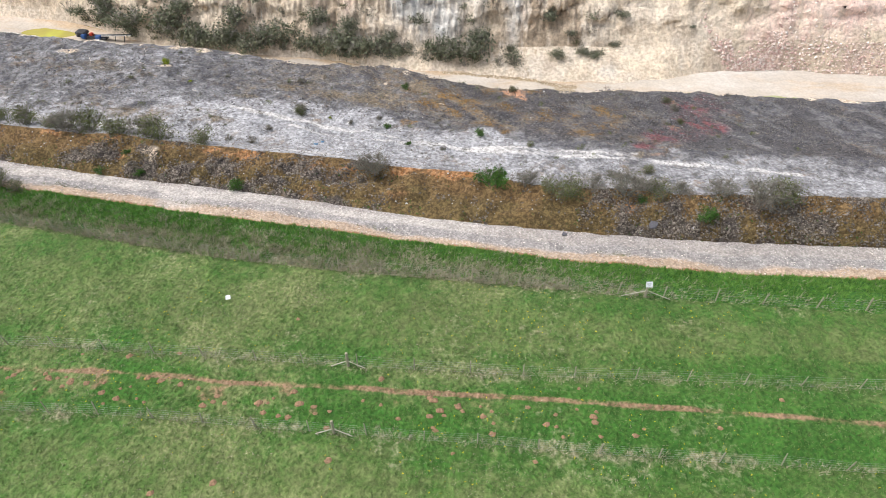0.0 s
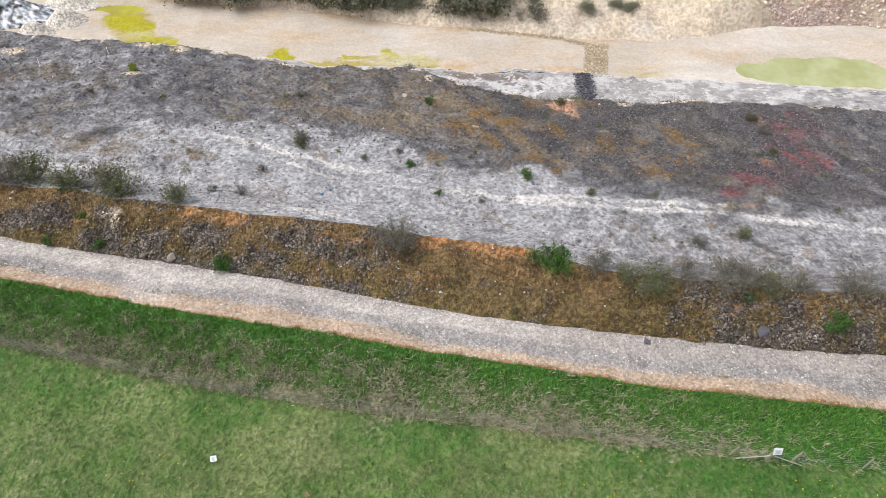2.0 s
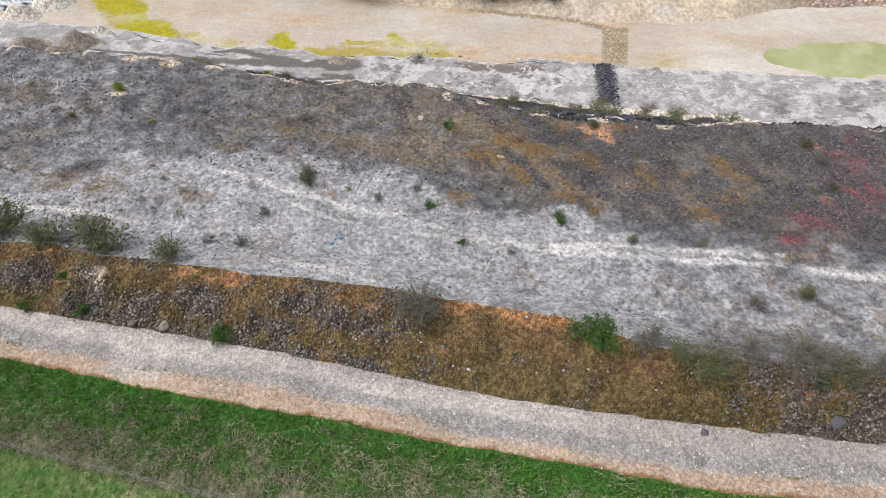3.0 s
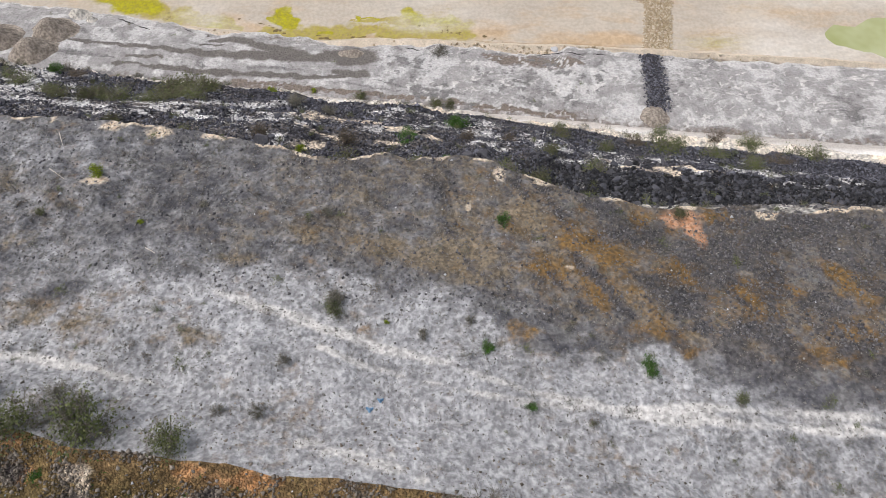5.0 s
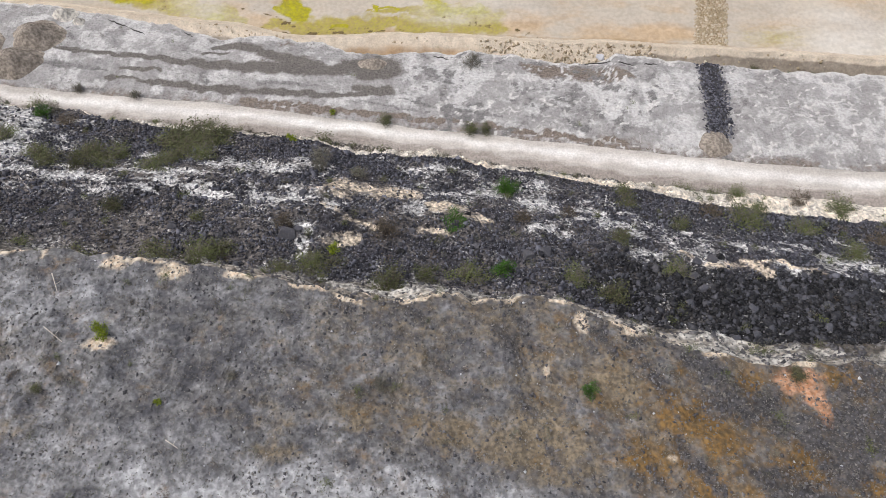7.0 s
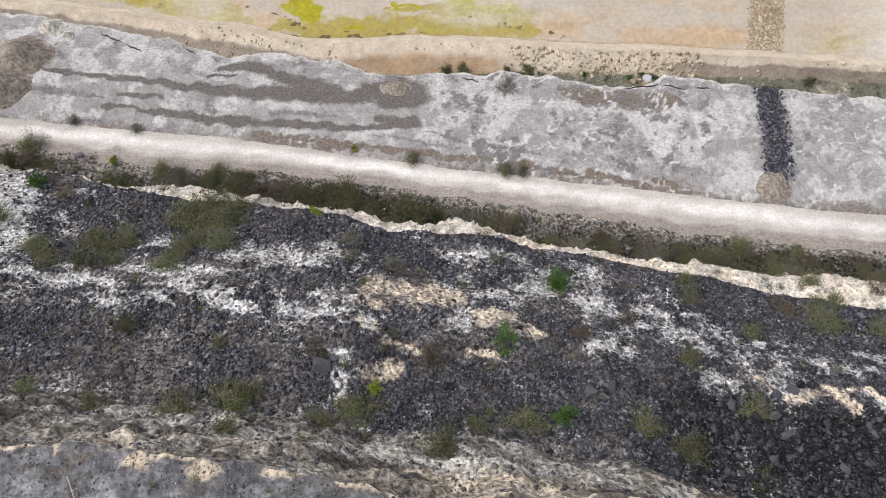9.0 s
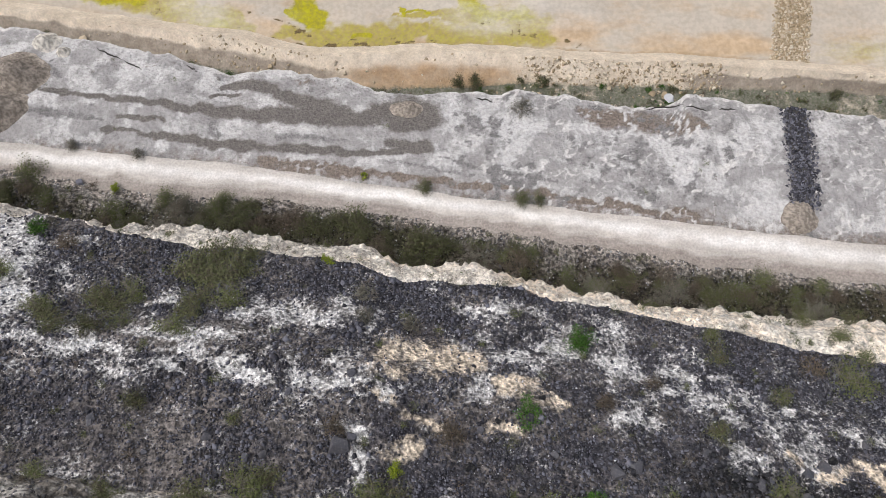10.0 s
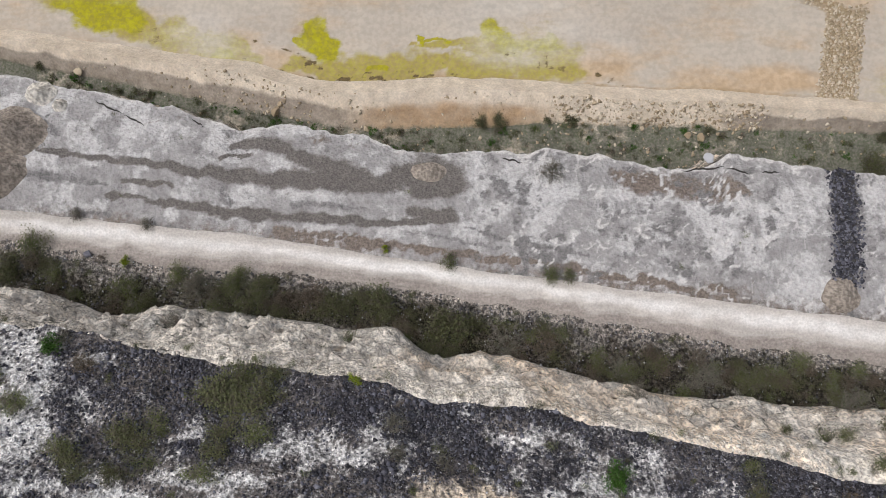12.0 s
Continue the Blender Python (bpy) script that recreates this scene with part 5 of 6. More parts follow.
tufts("dry_verge_grass", on_strip("grass_verge", 14000, lambda x, y, v: np.clip((0.9 * smooth(0.5, 0.05, v) + 0.35 * smooth(1.0, 0.4, v)) * (0.12 + 0.88 * smooth(16, 0, x)) + 0.3 * smooth(0.1, 0.6, fbm(x, y, 1.6, 3, 12)) * smooth(18, 4, x), 0, 1), -42, 36), 6, 0.42, 0.26, 0.035, DRY_GRASS, "pale matted dead grass along the fence", "grass", (0.25, -0.35))
tufts("meadow_grass", on_strip("meadow", 56000, lambda x, y, v: smooth(0.22, 0.3, v), -36, 36), 3, 0.13, 0.09, 0.04, BLADE, "short green meadow grass", "grass")
tufts("meadow_straw", on_strip("meadow", 30000, lambda x, y, v: smooth(0.22, 0.3, v) * np.clip(0.15 + 1.1 * fbm(x, y, 2.5, 4, 67), 0, 1) * smooth(26, 2, x), -36, 36), 3, 0.1, 0.12, 0.03, DRY_GRASS, "dry straw flecks in the meadow grass", "grass")
tufts("fence_grass", np.concatenate([np.stack([(u := rng.uniform(-34, 30, 900)), (w := np.interp(u, *F) + rng.normal(0, 0.2, 900)), np.array([ground(a, b) for a, b in zip(u, w)])], -1) for F in (FENCE2, FENCE3)]), 4, 0.25, 0.2, 0.03, DRY_GRASS, "pale long grass under the meadow fences", "grass")
tufts("track_weeds", on_strip("gravel_track", 5000, lambda x, y, v: band(v, 0.28, 0.42, 0.04) * smooth(0.0, 0.5, fbm(x, y, 3, 3, 15)), -38, 32), 5, 0.14, 0.12, 0.04, LEAF_DULL, "small weeds along the crown of the track", "weeds")
tufts("dandelions", on_strip("meadow", 2000, lambda x, y, v: smooth(0.22, 0.3, v) * np.clip(0.3 + fbm(x, y, 5, 3, 70), 0.05, 1), -34, 34) + np.array([0, 0, 0.08]), 3, 0.02, 0.05, 0.07, YELLOW, "yellow dandelion heads in the meadow", "flowers")
tufts("bank_weeds", on_strip("earth_bank", 900, lambda x, y, v: 0.2 + 0.8 * smooth(0.3, 0.0, v), -40, 30), 6, 0.2, 0.16, 0.05, LEAF_GREEN, "green weeds sprouting on the earth bank", "weeds")


# ---- shrubs ----
def part(name, me, parent, label=""):
    ob = new(name, me)
    ob.parent = parent
    if label:
        ob["label"] = label
    return ob


def spikes(starts, ends, widths):
    """Thin three-sided twigs that taper from start to end."""
    n = len(starts)
    d = ends - starts
    d /= np.linalg.norm(d, axis=1)[:, None] + 1e-9
    a = np.cross(d, rng.normal(size=(n, 3)))
    a /= np.linalg.norm(a, axis=1)[:, None] + 1e-9
    b = np.cross(d, a)
    w = np.asarray(widths)[:, None]
    ring = [starts + w * (math.cos(t) * a + math.sin(t) * b) for t in (0, 2.094, 4.189)]
    co = np.stack([*ring, ends], 1).reshape(-1, 3)
    k = 4 * np.arange(n)[:, None]
    f = np.concatenate([k + np.array([[0, 1, 3]]), k + np.array([[1, 2, 3]]), k + np.array([[2, 0, 3]])])
    return co, f


def leaves(at, size):
    n = len(at)
    R = turned(n)
    s = size * rng.uniform(0.6, 1.4, (n, 1))
    u, v = R[:, :, 0] * s, R[:, :, 1] * s * 0.55
    co = np.stack([at - u, at + u - v, at + u * 0.3 + v * 1.6], 1).reshape(-1, 3)
    return co, np.arange(n * 3).reshape(-1, 3)


def shrub_data(kind, tall, stems, twigs, count, leaf, bark, foliage, twig_w, fill):
    """Meshes of a shrub of radius 1: stems with twigs, and leaf clumps with gaps between them."""
    tips, s0, s1, w = [], [], [], []
    for i in range(stems):
        a, out = rng.uniform(0, 2 * math.pi), math.sqrt(rng.uniform(0.02, 1))
        up = tall * (1 - 0.55 * out ** 2) * rng.uniform(0.7, 1.05)
        root = np.array([0.12 * math.cos(a), 0.12 * math.sin(a), -0.05])
        end = np.array([out * math.cos(a) * 0.92, out * math.sin(a) * 0.92, up])
        mid = root * 0.45 + end * 0.55 + np.array([0, 0, 0.12 * tall]) + rng.normal(0, 0.05, 3)
        s0 += [root, mid - (mid - root) * 0.05]
        s1 += [mid + (end - mid) * 0.1, end]
        w += [0.022, 0.014]
        tips.append((root, mid, end))
    for i in range(twigs):
        root, mid, end = tips[int(rng.integers(stems))]
        t = rng.uniform(0.25, 1)
        p = root + (mid - root) * t * 2 if t < 0.5 else mid + (end - mid) * (t * 2 - 1)
        q = p + rng.normal(0, 0.17, 3) + np.array([0, 0, 0.14]) + 0.16 * np.array([p[0], p[1], 0])
        q[2] = max(q[2], 0.02)
        s0.append(p), s1.append(q), w.append(twig_w * rng.uniform(0.6, 1.3))
    wood = spikes(np.array(s0), np.array(s1), w)
    green = None
    if count:
        centres = np.array([tips[int(k)][2] * rng.uniform(0.45, 1.0) for k in rng.integers(0, stems, 26)])
        at = centres[rng.integers(0, 26, count)] + rng.normal(0, fill * 0.9, (count, 3)).clip(-1.7 * fill, 1.7 * fill) * np.array([1, 1, 0.7])
        at[:, 2] = np.abs(at[:, 2]) + 0.01
        green = leaves(at, leaf)
    return wood, green


KINDS = {
    "olive": (0.95, 22, 480, 1350, 0.04, TWIG, LEAF_DULL, 0.008, 0.25),
    "grey": (1.05, 30, 950, 950, 0.032, TWIG, LEAF_GREY, 0.007, 0.24),
    "green": (1.0, 16, 160, 1400, 0.055, TWIG, LEAF_GREEN, 0.01, 0.2),
    "lime": (1.0, 12, 160, 1100, 0.062, TWIG, LEAF_LIME, 0.01, 0.18),
    "dark": (0.9, 22, 420, 1350, 0.044, TWIG_DARK, LEAF_DARK, 0.008, 0.26),
    "brown": (0.95, 24, 520, 900, 0.04, TWIG_DARK, LEAF_BROWN, 0.008, 0.26),
    "wall": (0.9, 16, 200, 900, 0.06, TWIG_PALE, LEAF_WALL, 0.012, 0.24),
}
WORDS = {"olive": "dull olive half-bare shrub", "grey": "grey bare twiggy shrub", "green": "bright green leafy shrub", "lime": "yellow-green rounded shrub", "dark": "dark green and brown scrub bush", "wall": "grey-green bush", "brown": "brown hazy leafless bush"}
SITES = [("earth_bank", "on the earth bank"), ("bank_back", "on the bank top"), ("heath_lower", "on the pale spoil ground"), ("heath_upper", "on the dark spoil ground"), ("cliff_upper", "under the upper rock face"),
         ("rubble_bench", "among dark rubble"), ("rubble_bench_edge", "among dark rubble"), ("pale_brow", "on the cream rock brow"), ("cliff_middle", "on the rock face"), ("roadside_ditch", "in the roadside ditch"), ("haul_road", "beside the haul road"), ("mud_bench", "on the dried-mud bench"),
         ("sump_ditch", "in the damp ditch"), ("floor_berm", "beside the earth berm"), ("face_apron", "under the far quarry face"), ("far_face", "on the far quarry face"), ("gravel_track", "beside the gravel track"), ("quarry_floor", "on the quarry floor"), ("grass_verge", "on the rough grass verge"), ("far_face_top", "on the far quarry face")]
made = {}


def site_of(x, y):
    k = int(np.argmin(np.abs(XS - x)))
    for n, words in SITES:
        if STRIPS[n][1][0, k] <= y <= STRIPS[n][1][-1, k]:
            return words
    return "on open ground"


def shrub(kind, x, y, r):
    v = (kind, int(rng.integers(3)))
    z = ground(x, y) - 0.04 * r
    m = pose(x, y, z, rng.uniform(-6, 6), rng.uniform(-6, 6), rng.uniform(0, 360)) @ Matrix.Diagonal((r * rng.uniform(0.9, 1.1), r * rng.uniform(0.9, 1.1), r * rng.uniform(0.8, 1.1) * (0.5 if 66 < y < 86 and r > 1.1 else 1), 1))
    if v not in made:
        wood, green = shrub_data(kind, *KINDS[kind])
        root = new("shrub")
        part("branchwork", mesh_of("branchwork", *wood, KINDS[kind][5]), root)
        part("foliage", mesh_of("foliage", *green, KINDS[kind][6]), root)
        root.matrix_basis = m
        made[v] = root
    else:
        src = made[v]
        root = copy_thing(src, m @ Matrix.Diagonal((*[1 / s for s in src.scale], 1)))
    return tagged(root, f"{WORDS[kind]} {site_of(x, y)}", "shrub", "shrubs")


def scrub(name, places, kinds, lo, hi, label):
    """Small scrub past counting: its twigs in one mesh, its leaves in another for each kind."""
    for kind in sorted(set(kinds)):
        mine = [p for i, p in enumerate(places) if kinds[i % len(kinds)] == kind]
        tall, stems, twigs, count, leaf, bark, foliage, twig_w, fill = KINDS[kind]
        kinds_of = [shrub_data(kind, tall, 7, twigs // 12, count // 6, leaf * 1.6, bark, foliage, twig_w * 1.4, fill) for _ in range(3)]
        for k, (word, material) in enumerate((("twigs", bark), ("leaves", foliage))):
            cos, fs, n = [], [], 0
            for i, p in enumerate(mine):
                co, f = kinds_of[i % 3][k]
                r, a = lo + (hi - lo) * rng.uniform() ** 1.5, rng.uniform(0, 6.28)
                R = np.array([(math.cos(a), -math.sin(a), 0), (math.sin(a), math.cos(a), 0), (0, 0, 1)])
                cos.append(co @ R.T * r + np.asarray(p) - np.array([0, 0, 0.03]))
                fs.append(f + n)
                n += len(co)
            tagged(new(f"{name}_{word}", mesh_of(f"{name}_{word}", np.concatenate(cos), np.concatenate(fs), material)), label, "scrub", kind="stuff")


PLANTS = {}
PLANTS["olive"] = [(-30.4, 46.0, 1.99), (-27.2, 45.0, 1.59), (-24.0, 44.7, 1.96), (-20.2, 44.2, 1.32), (16.1, 36.0, 1.19), (-13.3, 51.7, 0.74), (7.7, 46.7, 0.47), (17.1, 42.5, 0.71), (11.8, 73.3, 2.15), (-28.5, 71.3, 0.69), (-56.7, 93.4, 1.93), (-8.7, 91.0, 1.08), (-6.9, 90.9, 0.92), (-18.2, 92.2, 0.97), (6.6, 72.7, 0.96), (-39.4, 68.4, 1.15), (-12.5, 66.3, 1.0), (-26.1, 66.1, 0.94), (-31.3, 57.9, 0.38), (-2.3, 82.3, 1.26), (12.6, 78.2, 0.99), (-27.0, 85.1, 1.15), (9.5, 36.9, 1.6), (8.2, 37.4, 1.0), (-33.9, 81.5, 1.6), (-31.2, 79.3, 1.7), (-32.2, 82.9, 1.5), (-38.6, 79.6, 1.5), (-43.9, 78.3, 1.3), (-38.4, 77.6, 1.2), (-34.1, 77.1, 1.4), (-9.7, 66.5, 1.6), (-3.0, 66.2, 1.4)]
PLANTS["olive"] += [(11.3, 77.6, 1.3), (12.9, 76.8, 1.2), (8.1, 78.4, 0.7), (3.3, 76.6, 0.9), (-27.4, 67.4, 1.8), (-19.9, 67.1, 1.4), (4.0, 67.0, 1.3), (21.4, 75.4, 1.7), (26.0, 73.7, 2.0), (14.3, 74.8, 1.2), (16.7, 72.5, 1.4), (18.4, 69.4, 1.3), (-48.0, 81.1, 1.6), (-50.5, 83.0, 1.5), (-4.8, 83.4, 1.3), (16.7, 79.8, 1.3), (-48.0, 89.1, 1.8), (9.3, 81.3, 1.2), (-35.0, 39.2, 1.5), (-33.2, 38.7, 0.9), (-33.5, 46.8, 1.5), (-36.5, 47.4, 1.5), (-39.5, 48.0, 1.4), (24.5, 35.6, 1.6)]
PLANTS["grey"] = [(-5.4, 40.7, 1.91), (13.5, 36.5, 1.65), (23.0, 34.9, 2.01), (6.5, 38.3, 1.1), (13.9, 41.7, 0.7), (-8.5, 50.2, 0.41), (-6.0, 51.0, 0.38), (-16.5, 45.9, 0.56), (-18.5, 45.8, 0.45), (-18.2, 77.2, 0.87), (-21.5, 78.1, 0.87), (-2.5, 82.1, 1.43), (-8.4, 100.8, 1.27), (-46.3, 95.6, 0.83), (-53.1, 96.6, 0.83), (-15.8, 48.6, 0.48), (-14.4, 58.2, 0.49), (-21.8, 58.5, 0.32), (4.7, 81.6, 2.07), (17.2, 78.9, 2.3), (-12.9, 85.0, 2.1), (-41.3, 89.6, 1.61), (-46.5, 85.7, 0.8), (-21.8, 79.5, 1.14), (-40.9, 86.2, 1.62), (-13.4, 52.2, 0.69), (23.0, 54.9, 0.66), (-31.8, 45.6, 1.7), (-25.6, 45.6, 1.4), (11.2, 37.2, 1.2)]
PLANTS["grey"] += [(-2.8, 80.9, 1.3), (15.0, 36.8, 1.3), (20.6, 36.2, 1.4), (17.6, 36.4, 1.0)]
PLANTS["green"] = [(-16.3, 39.2, 0.86), (19.0, 34.1, 0.93), (-25.8, 42.6, 0.43), (-24.4, 40.7, 0.55), (-27.7, 41.1, 0.46), (3.8, 38.4, 1.55), (14.6, 35.9, 0.56), (-3.7, 58.0, 0.58), (-5.2, 49.4, 0.50), (3.3, 48.3, 0.64), (-3.0, 46.1, 0.38), (-10.8, 71.5, 1.14), (-6.5, 76.0, 0.99), (-7.5, 66.9, 0.95), (-6.3, 76.6, 1.19), (-47.3, 85.1, 1.01)]
PLANTS["lime"] = [(-28.8, 60.8, 0.6), (-25.3, 57.2, 0.25), (-10.5, 50.9, 0.2), (-18.7, 68.5, 0.68), (-23.9, 93.3, 0.49), (-48.3, 92.2, 0.66), (-24.6, 82.5, 0.42), (-25.1, 82.8, 0.49)]
PLANTS["dark"] = [(7.3, 58.9, 0.58), (-41.7, 77.1, 1.18), (2.9, 75.1, 1.18), (1.3, 70.2, 1.11), (-34.6, 67.2, 1.28), (-29.7, 67.1, 1.56), (-21.8, 66.4, 1.22), (-14.7, 65.1, 1.4), (-0.4, 64.9, 1.37), (-24.5, 87.7, 2.13), (-18.1, 86.0, 2.37), (-35.7, 88.5, 1.87), (-28.7, 87.6, 1.59), (0.7, 82.9, 1.57), (18.0, 77.7, 1.78), (-58.5, 91.0, 1.62), (-14.7, 108.0, 1.13), (-12.5, 108.2, 1.25), (-7.4, 108.4, 0.56), (-4.6, 108.3, 0.94), (-64.3, 114.8, 0.77), (-51.6, 111.8, 0.57), (29.1, 106.3, 0.93), (-55.3, 111.8, 0.57), (10.5, 107.1, 0.68), (22.8, 56.7, 0.58), (22.7, 52.0, 0.42), (27.8, 103.0, 1.85), (-35.0, 72.4, 0.88), (-33.6, 81.9, 2.6)]
PLANTS["dark"] += [(-32.3, 80.7, 1.9), (-30.7, 81.6, 1.7), (-33.2, 79.1, 1.6), (-33.8, 78.0, 1.3), (-30.4, 83.0, 1.2), (-39.6, 78.6, 1.7), (-40.6, 79.2, 1.3), (-43.0, 77.8, 1.4), (-39.6, 77.1, 1.1)]
PLANTS["dark"] += [(-34.3, 80.7, 2.2), (-39.5, 78.9, 1.7), (-26.3, 67.8, 1.4), (-19.3, 67.3, 1.3)]
PLANTS["wall"] = [(-56.4, 137.7, 5.2), (-49.7, 136.8, 5.83), (-39.0, 136.9, 5.77), (-43.6, 135.4, 4.51), (-30.5, 134.4, 4.46), (-22.7, 132.7, 5.71), (-16.2, 132.0, 5.04), (-9.9, 131.5, 2.83), (0.1, 131.3, 4.39), (5.8, 131.0, 5.64), (8.3, 133.5, 3.76), (-72.1, 143.9, 5.97), (-63.5, 141.3, 5.25), (-80.3, 148.2, 5.41), (25.0, 129.4, 2.24), (33.7, 129.8, 2.12), (38.1, 132.6, 1.38), (15.1, 131.3, 1.38), (23.4, 135.7, 1.87), (39.2, 135.6, 1.86), (53.9, 131.8, 0.73), (-28.3, 137.2, 3.79), (-11.8, 134.3, 2.51), (-20.7, 136.1, 3.15), (-46.8, 139.4, 4.5), (-58.9, 142.6, 5.19), (28.2, 133.8, 1.5), (30.7, 130.5, 1.87)]
PLANTS["brown"] = [(18.4, 76.6, 1.1), (21.8, 71.2, 1.2), (9.9, 74.3, 1.3), (-5.5, 72.2, 0.9), (-15.5, 70.6, 1.1), (-1.8, 73.4, 0.9), (-44.5, 83.8, 1.3), (-22.4, 70.9, 1.0), (4.4, 83.2, 1.4), (-9, 84.6, 1.5), (-31, 88.2, 1.6), (12.0, 81.4, 1.3)]
for kind, rows in PLANTS.items():
    for x, y, r in rows:
        shrub(kind, x, y, r)
for i, p in enumerate(on_strip("roadside_ditch", 120, lambda x, y, v: smooth(0.95, 0.45, v), -60, 26)):
    shrub(("dark", "olive", "brown", "dark", "olive", "brown", "dark", "olive", "brown", "dark", "dark", "olive")[i % 12], float(p[0]), float(p[1]), float(rng.uniform(0.6, 1.5)))
# scrub past counting in the ditches, on the benches and over the spoil ground
scrub("ditch_scrub", np.concatenate([on_strip("roadside_ditch", 540, lambda x, y, v: 1 - 0.75 * smooth(0.4, 0.8, v), -62, 30), on_strip("sump_ditch", 160, None, -62, 34)]), ("dark", "brown", "olive", "brown"), 0.25, 0.8, "low dark scrub filling the ditches")
scrub("sump_scrub", on_strip("sump_ditch", 420, lambda x, y, v: np.clip(0.3 + 0.9 * fbm(x, y, 3, 3, 457) + 0.3 * smooth(-30, -40, x), 0, 1), -64, 40), ("dark", "green", "dark"), 0.25, 0.7, "dark green weeds in the damp ditch under the face")
scrub("bench_scrub", np.concatenate([on_strip("cliff_upper", 90, None, -50, 26), on_strip("rubble_bench", 120, None, -58, 24), on_strip("rubble_bench_edge", 150, None, -60, 24), on_strip("pale_brow", 170, lambda x, y, v: 0.35 + 0.6 * smooth(-15, -35, x), -62, 20), on_strip("cliff_middle", 70, lambda x, y, v: 0.4 + 0.6 * smooth(-15, -35, x), -62, 20)]), ("olive", "brown", "dark", "grey"), 0.18, 0.6, "thin olive and grey scrub on the quarry bench")
scrub("heath_scrub", np.concatenate([on_strip("heath_lower", 520, lambda x, y, v: 0.35 + 0.9 * fbm(x, y, 2.5, 3, 450), -44, 32), on_strip("heath_upper", 160, None, -44, 30), on_strip("mud_bench", 40, None, -62, 30)]), ("grey", "brown", "olive", "grey"), 0.14, 0.46, "small grey heather bushes on the spoil ground")
scrub("face_scrub", np.concatenate([on_strip("far_face", 170, lambda x, y, v: 0.3 + 0.7 * smooth(20, -20, x), -100, 48), on_strip("face_apron", 260, lambda x, y, v: smooth(0.2, 0.5, v), -92, 16)]), ("wall", "grey", "wall", "dark", "grey"), 0.7, 3.0, "grey-green scrub under and on the far face")



# ---- single stones and heaps ----
def boulder(x, y, size, flat, material, label, turn=0.0, lift=0.25):
    """A broken block of stone: a jittered, chipped solid that sits in the ground."""
    bm = bmesh.new()
    for p in rng.normal(0, 1, (15, 3)):
        p = p * (0.52 / (0.45 * np.abs(p).max() + 0.55 * np.linalg.norm(p)))
        bm.verts.new(p + rng.normal(0, 0.02, 3))
    hull = bmesh.ops.convex_hull(bm, input=bm.verts[:])
    bmesh.ops.delete(bm, geom=list({e for e in hull["geom_interior"] if isinstance(e, bmesh.types.BMVert)}), context="VERTS")
    bmesh.ops.bevel(bm, geom=bm.edges[:], offset=0.02, segments=1, affect="EDGES")
    bmesh.ops.scale(bm, vec=(size * 1.15, size, size * flat), verts=bm.verts)
    me = bpy.data.meshes.new("boulder")
    bm.to_mesh(me)
    bm.free()
    me.materials.append(material)
    ob = new("boulder", me)
    ob.matrix_basis = pose(x, y, ground(x, y) + size * flat * lift, rng.uniform(-12, 12), rng.uniform(-12, 12), turn)
    return tagged(ob, label, "boulder", "boulders")


for x, y, s in ((9.5, 106.5, 1.25), (8.0, 106.7, 1.1), (5.1, 107.7, 0.9), (-37.4, 109.5, 1.5), (-36.9, 110.2, 0.9), (-27.3, 107.6, 1.1), (13.8, 106.5, 0.7), (11.4, 106.9, 0.6), (3.1, 107.6, 0.7), (-59.9, 114.2, 1.3), (6.3, 108.2, 0.6), (-1.5, 108.6, 0.7)):
    boulder(x, y, 0.7 * s, 0.75, PALE_STONE, "cream limestone boulder beside the earth berm", rng.uniform(0, 180))
boulder(15.1, 34.3, 0.9, 0.4, SLAB_STONE, "flat grey stone slab bedded in the earth bank", 10)
boulder(-25.2, 41.4, 0.6, 0.4, BANK_STONE, "flat grey slab at the foot of the bank", 40)
boulder(-19.6, 39.8, 0.6, 0.7, BANK_STONE, "dark stone at the edge of the track", 0)
boulder(-21.4, 40.0, 0.45, 0.7, BANK_STONE, "dark stone at the edge of the track", 70)
boulder(8.9, 33.9, 0.4, 0.6, SLAB_STONE, "grey stone fallen onto the track", 70)
boulder(-22.2, 69.7, 1.3, 0.6, SLAB_STONE, "large squared dark grey block among rubble", 15)
boulder(-51.9, 92.8, 0.7, 0.9, DARK_STONE, "dark stone standing beside the haul road", 0)
boulder(7.0, 102.3, 1.0, 0.5, WHITE_STONE, "white split rock slab at the bench edge", 160, 0.4).location.z = -32.8
for x, y, s in ((-5.6, 68.3, 0.9), (-4.4, 68.6, 0.8), (-16.9, 69.3, 0.5), (-30.0, 70.3, 0.6), (3.0, 67.5, 0.7), (7.2, 68.4, 0.7), (-9.2, 69.2, 0.5), (10.6, 69.6, 0.6), (-37.2, 71.2, 0.6), (-13.6, 70.6, 0.5), (0.1, 69.3, 0.6), (5.4, 66.8, 0.7), (-26.4, 69.4, 0.5)):
    boulder(x, y, s, 0.65, SLAB_STONE, "angular dark grey block among rubble", rng.uniform(0, 180))

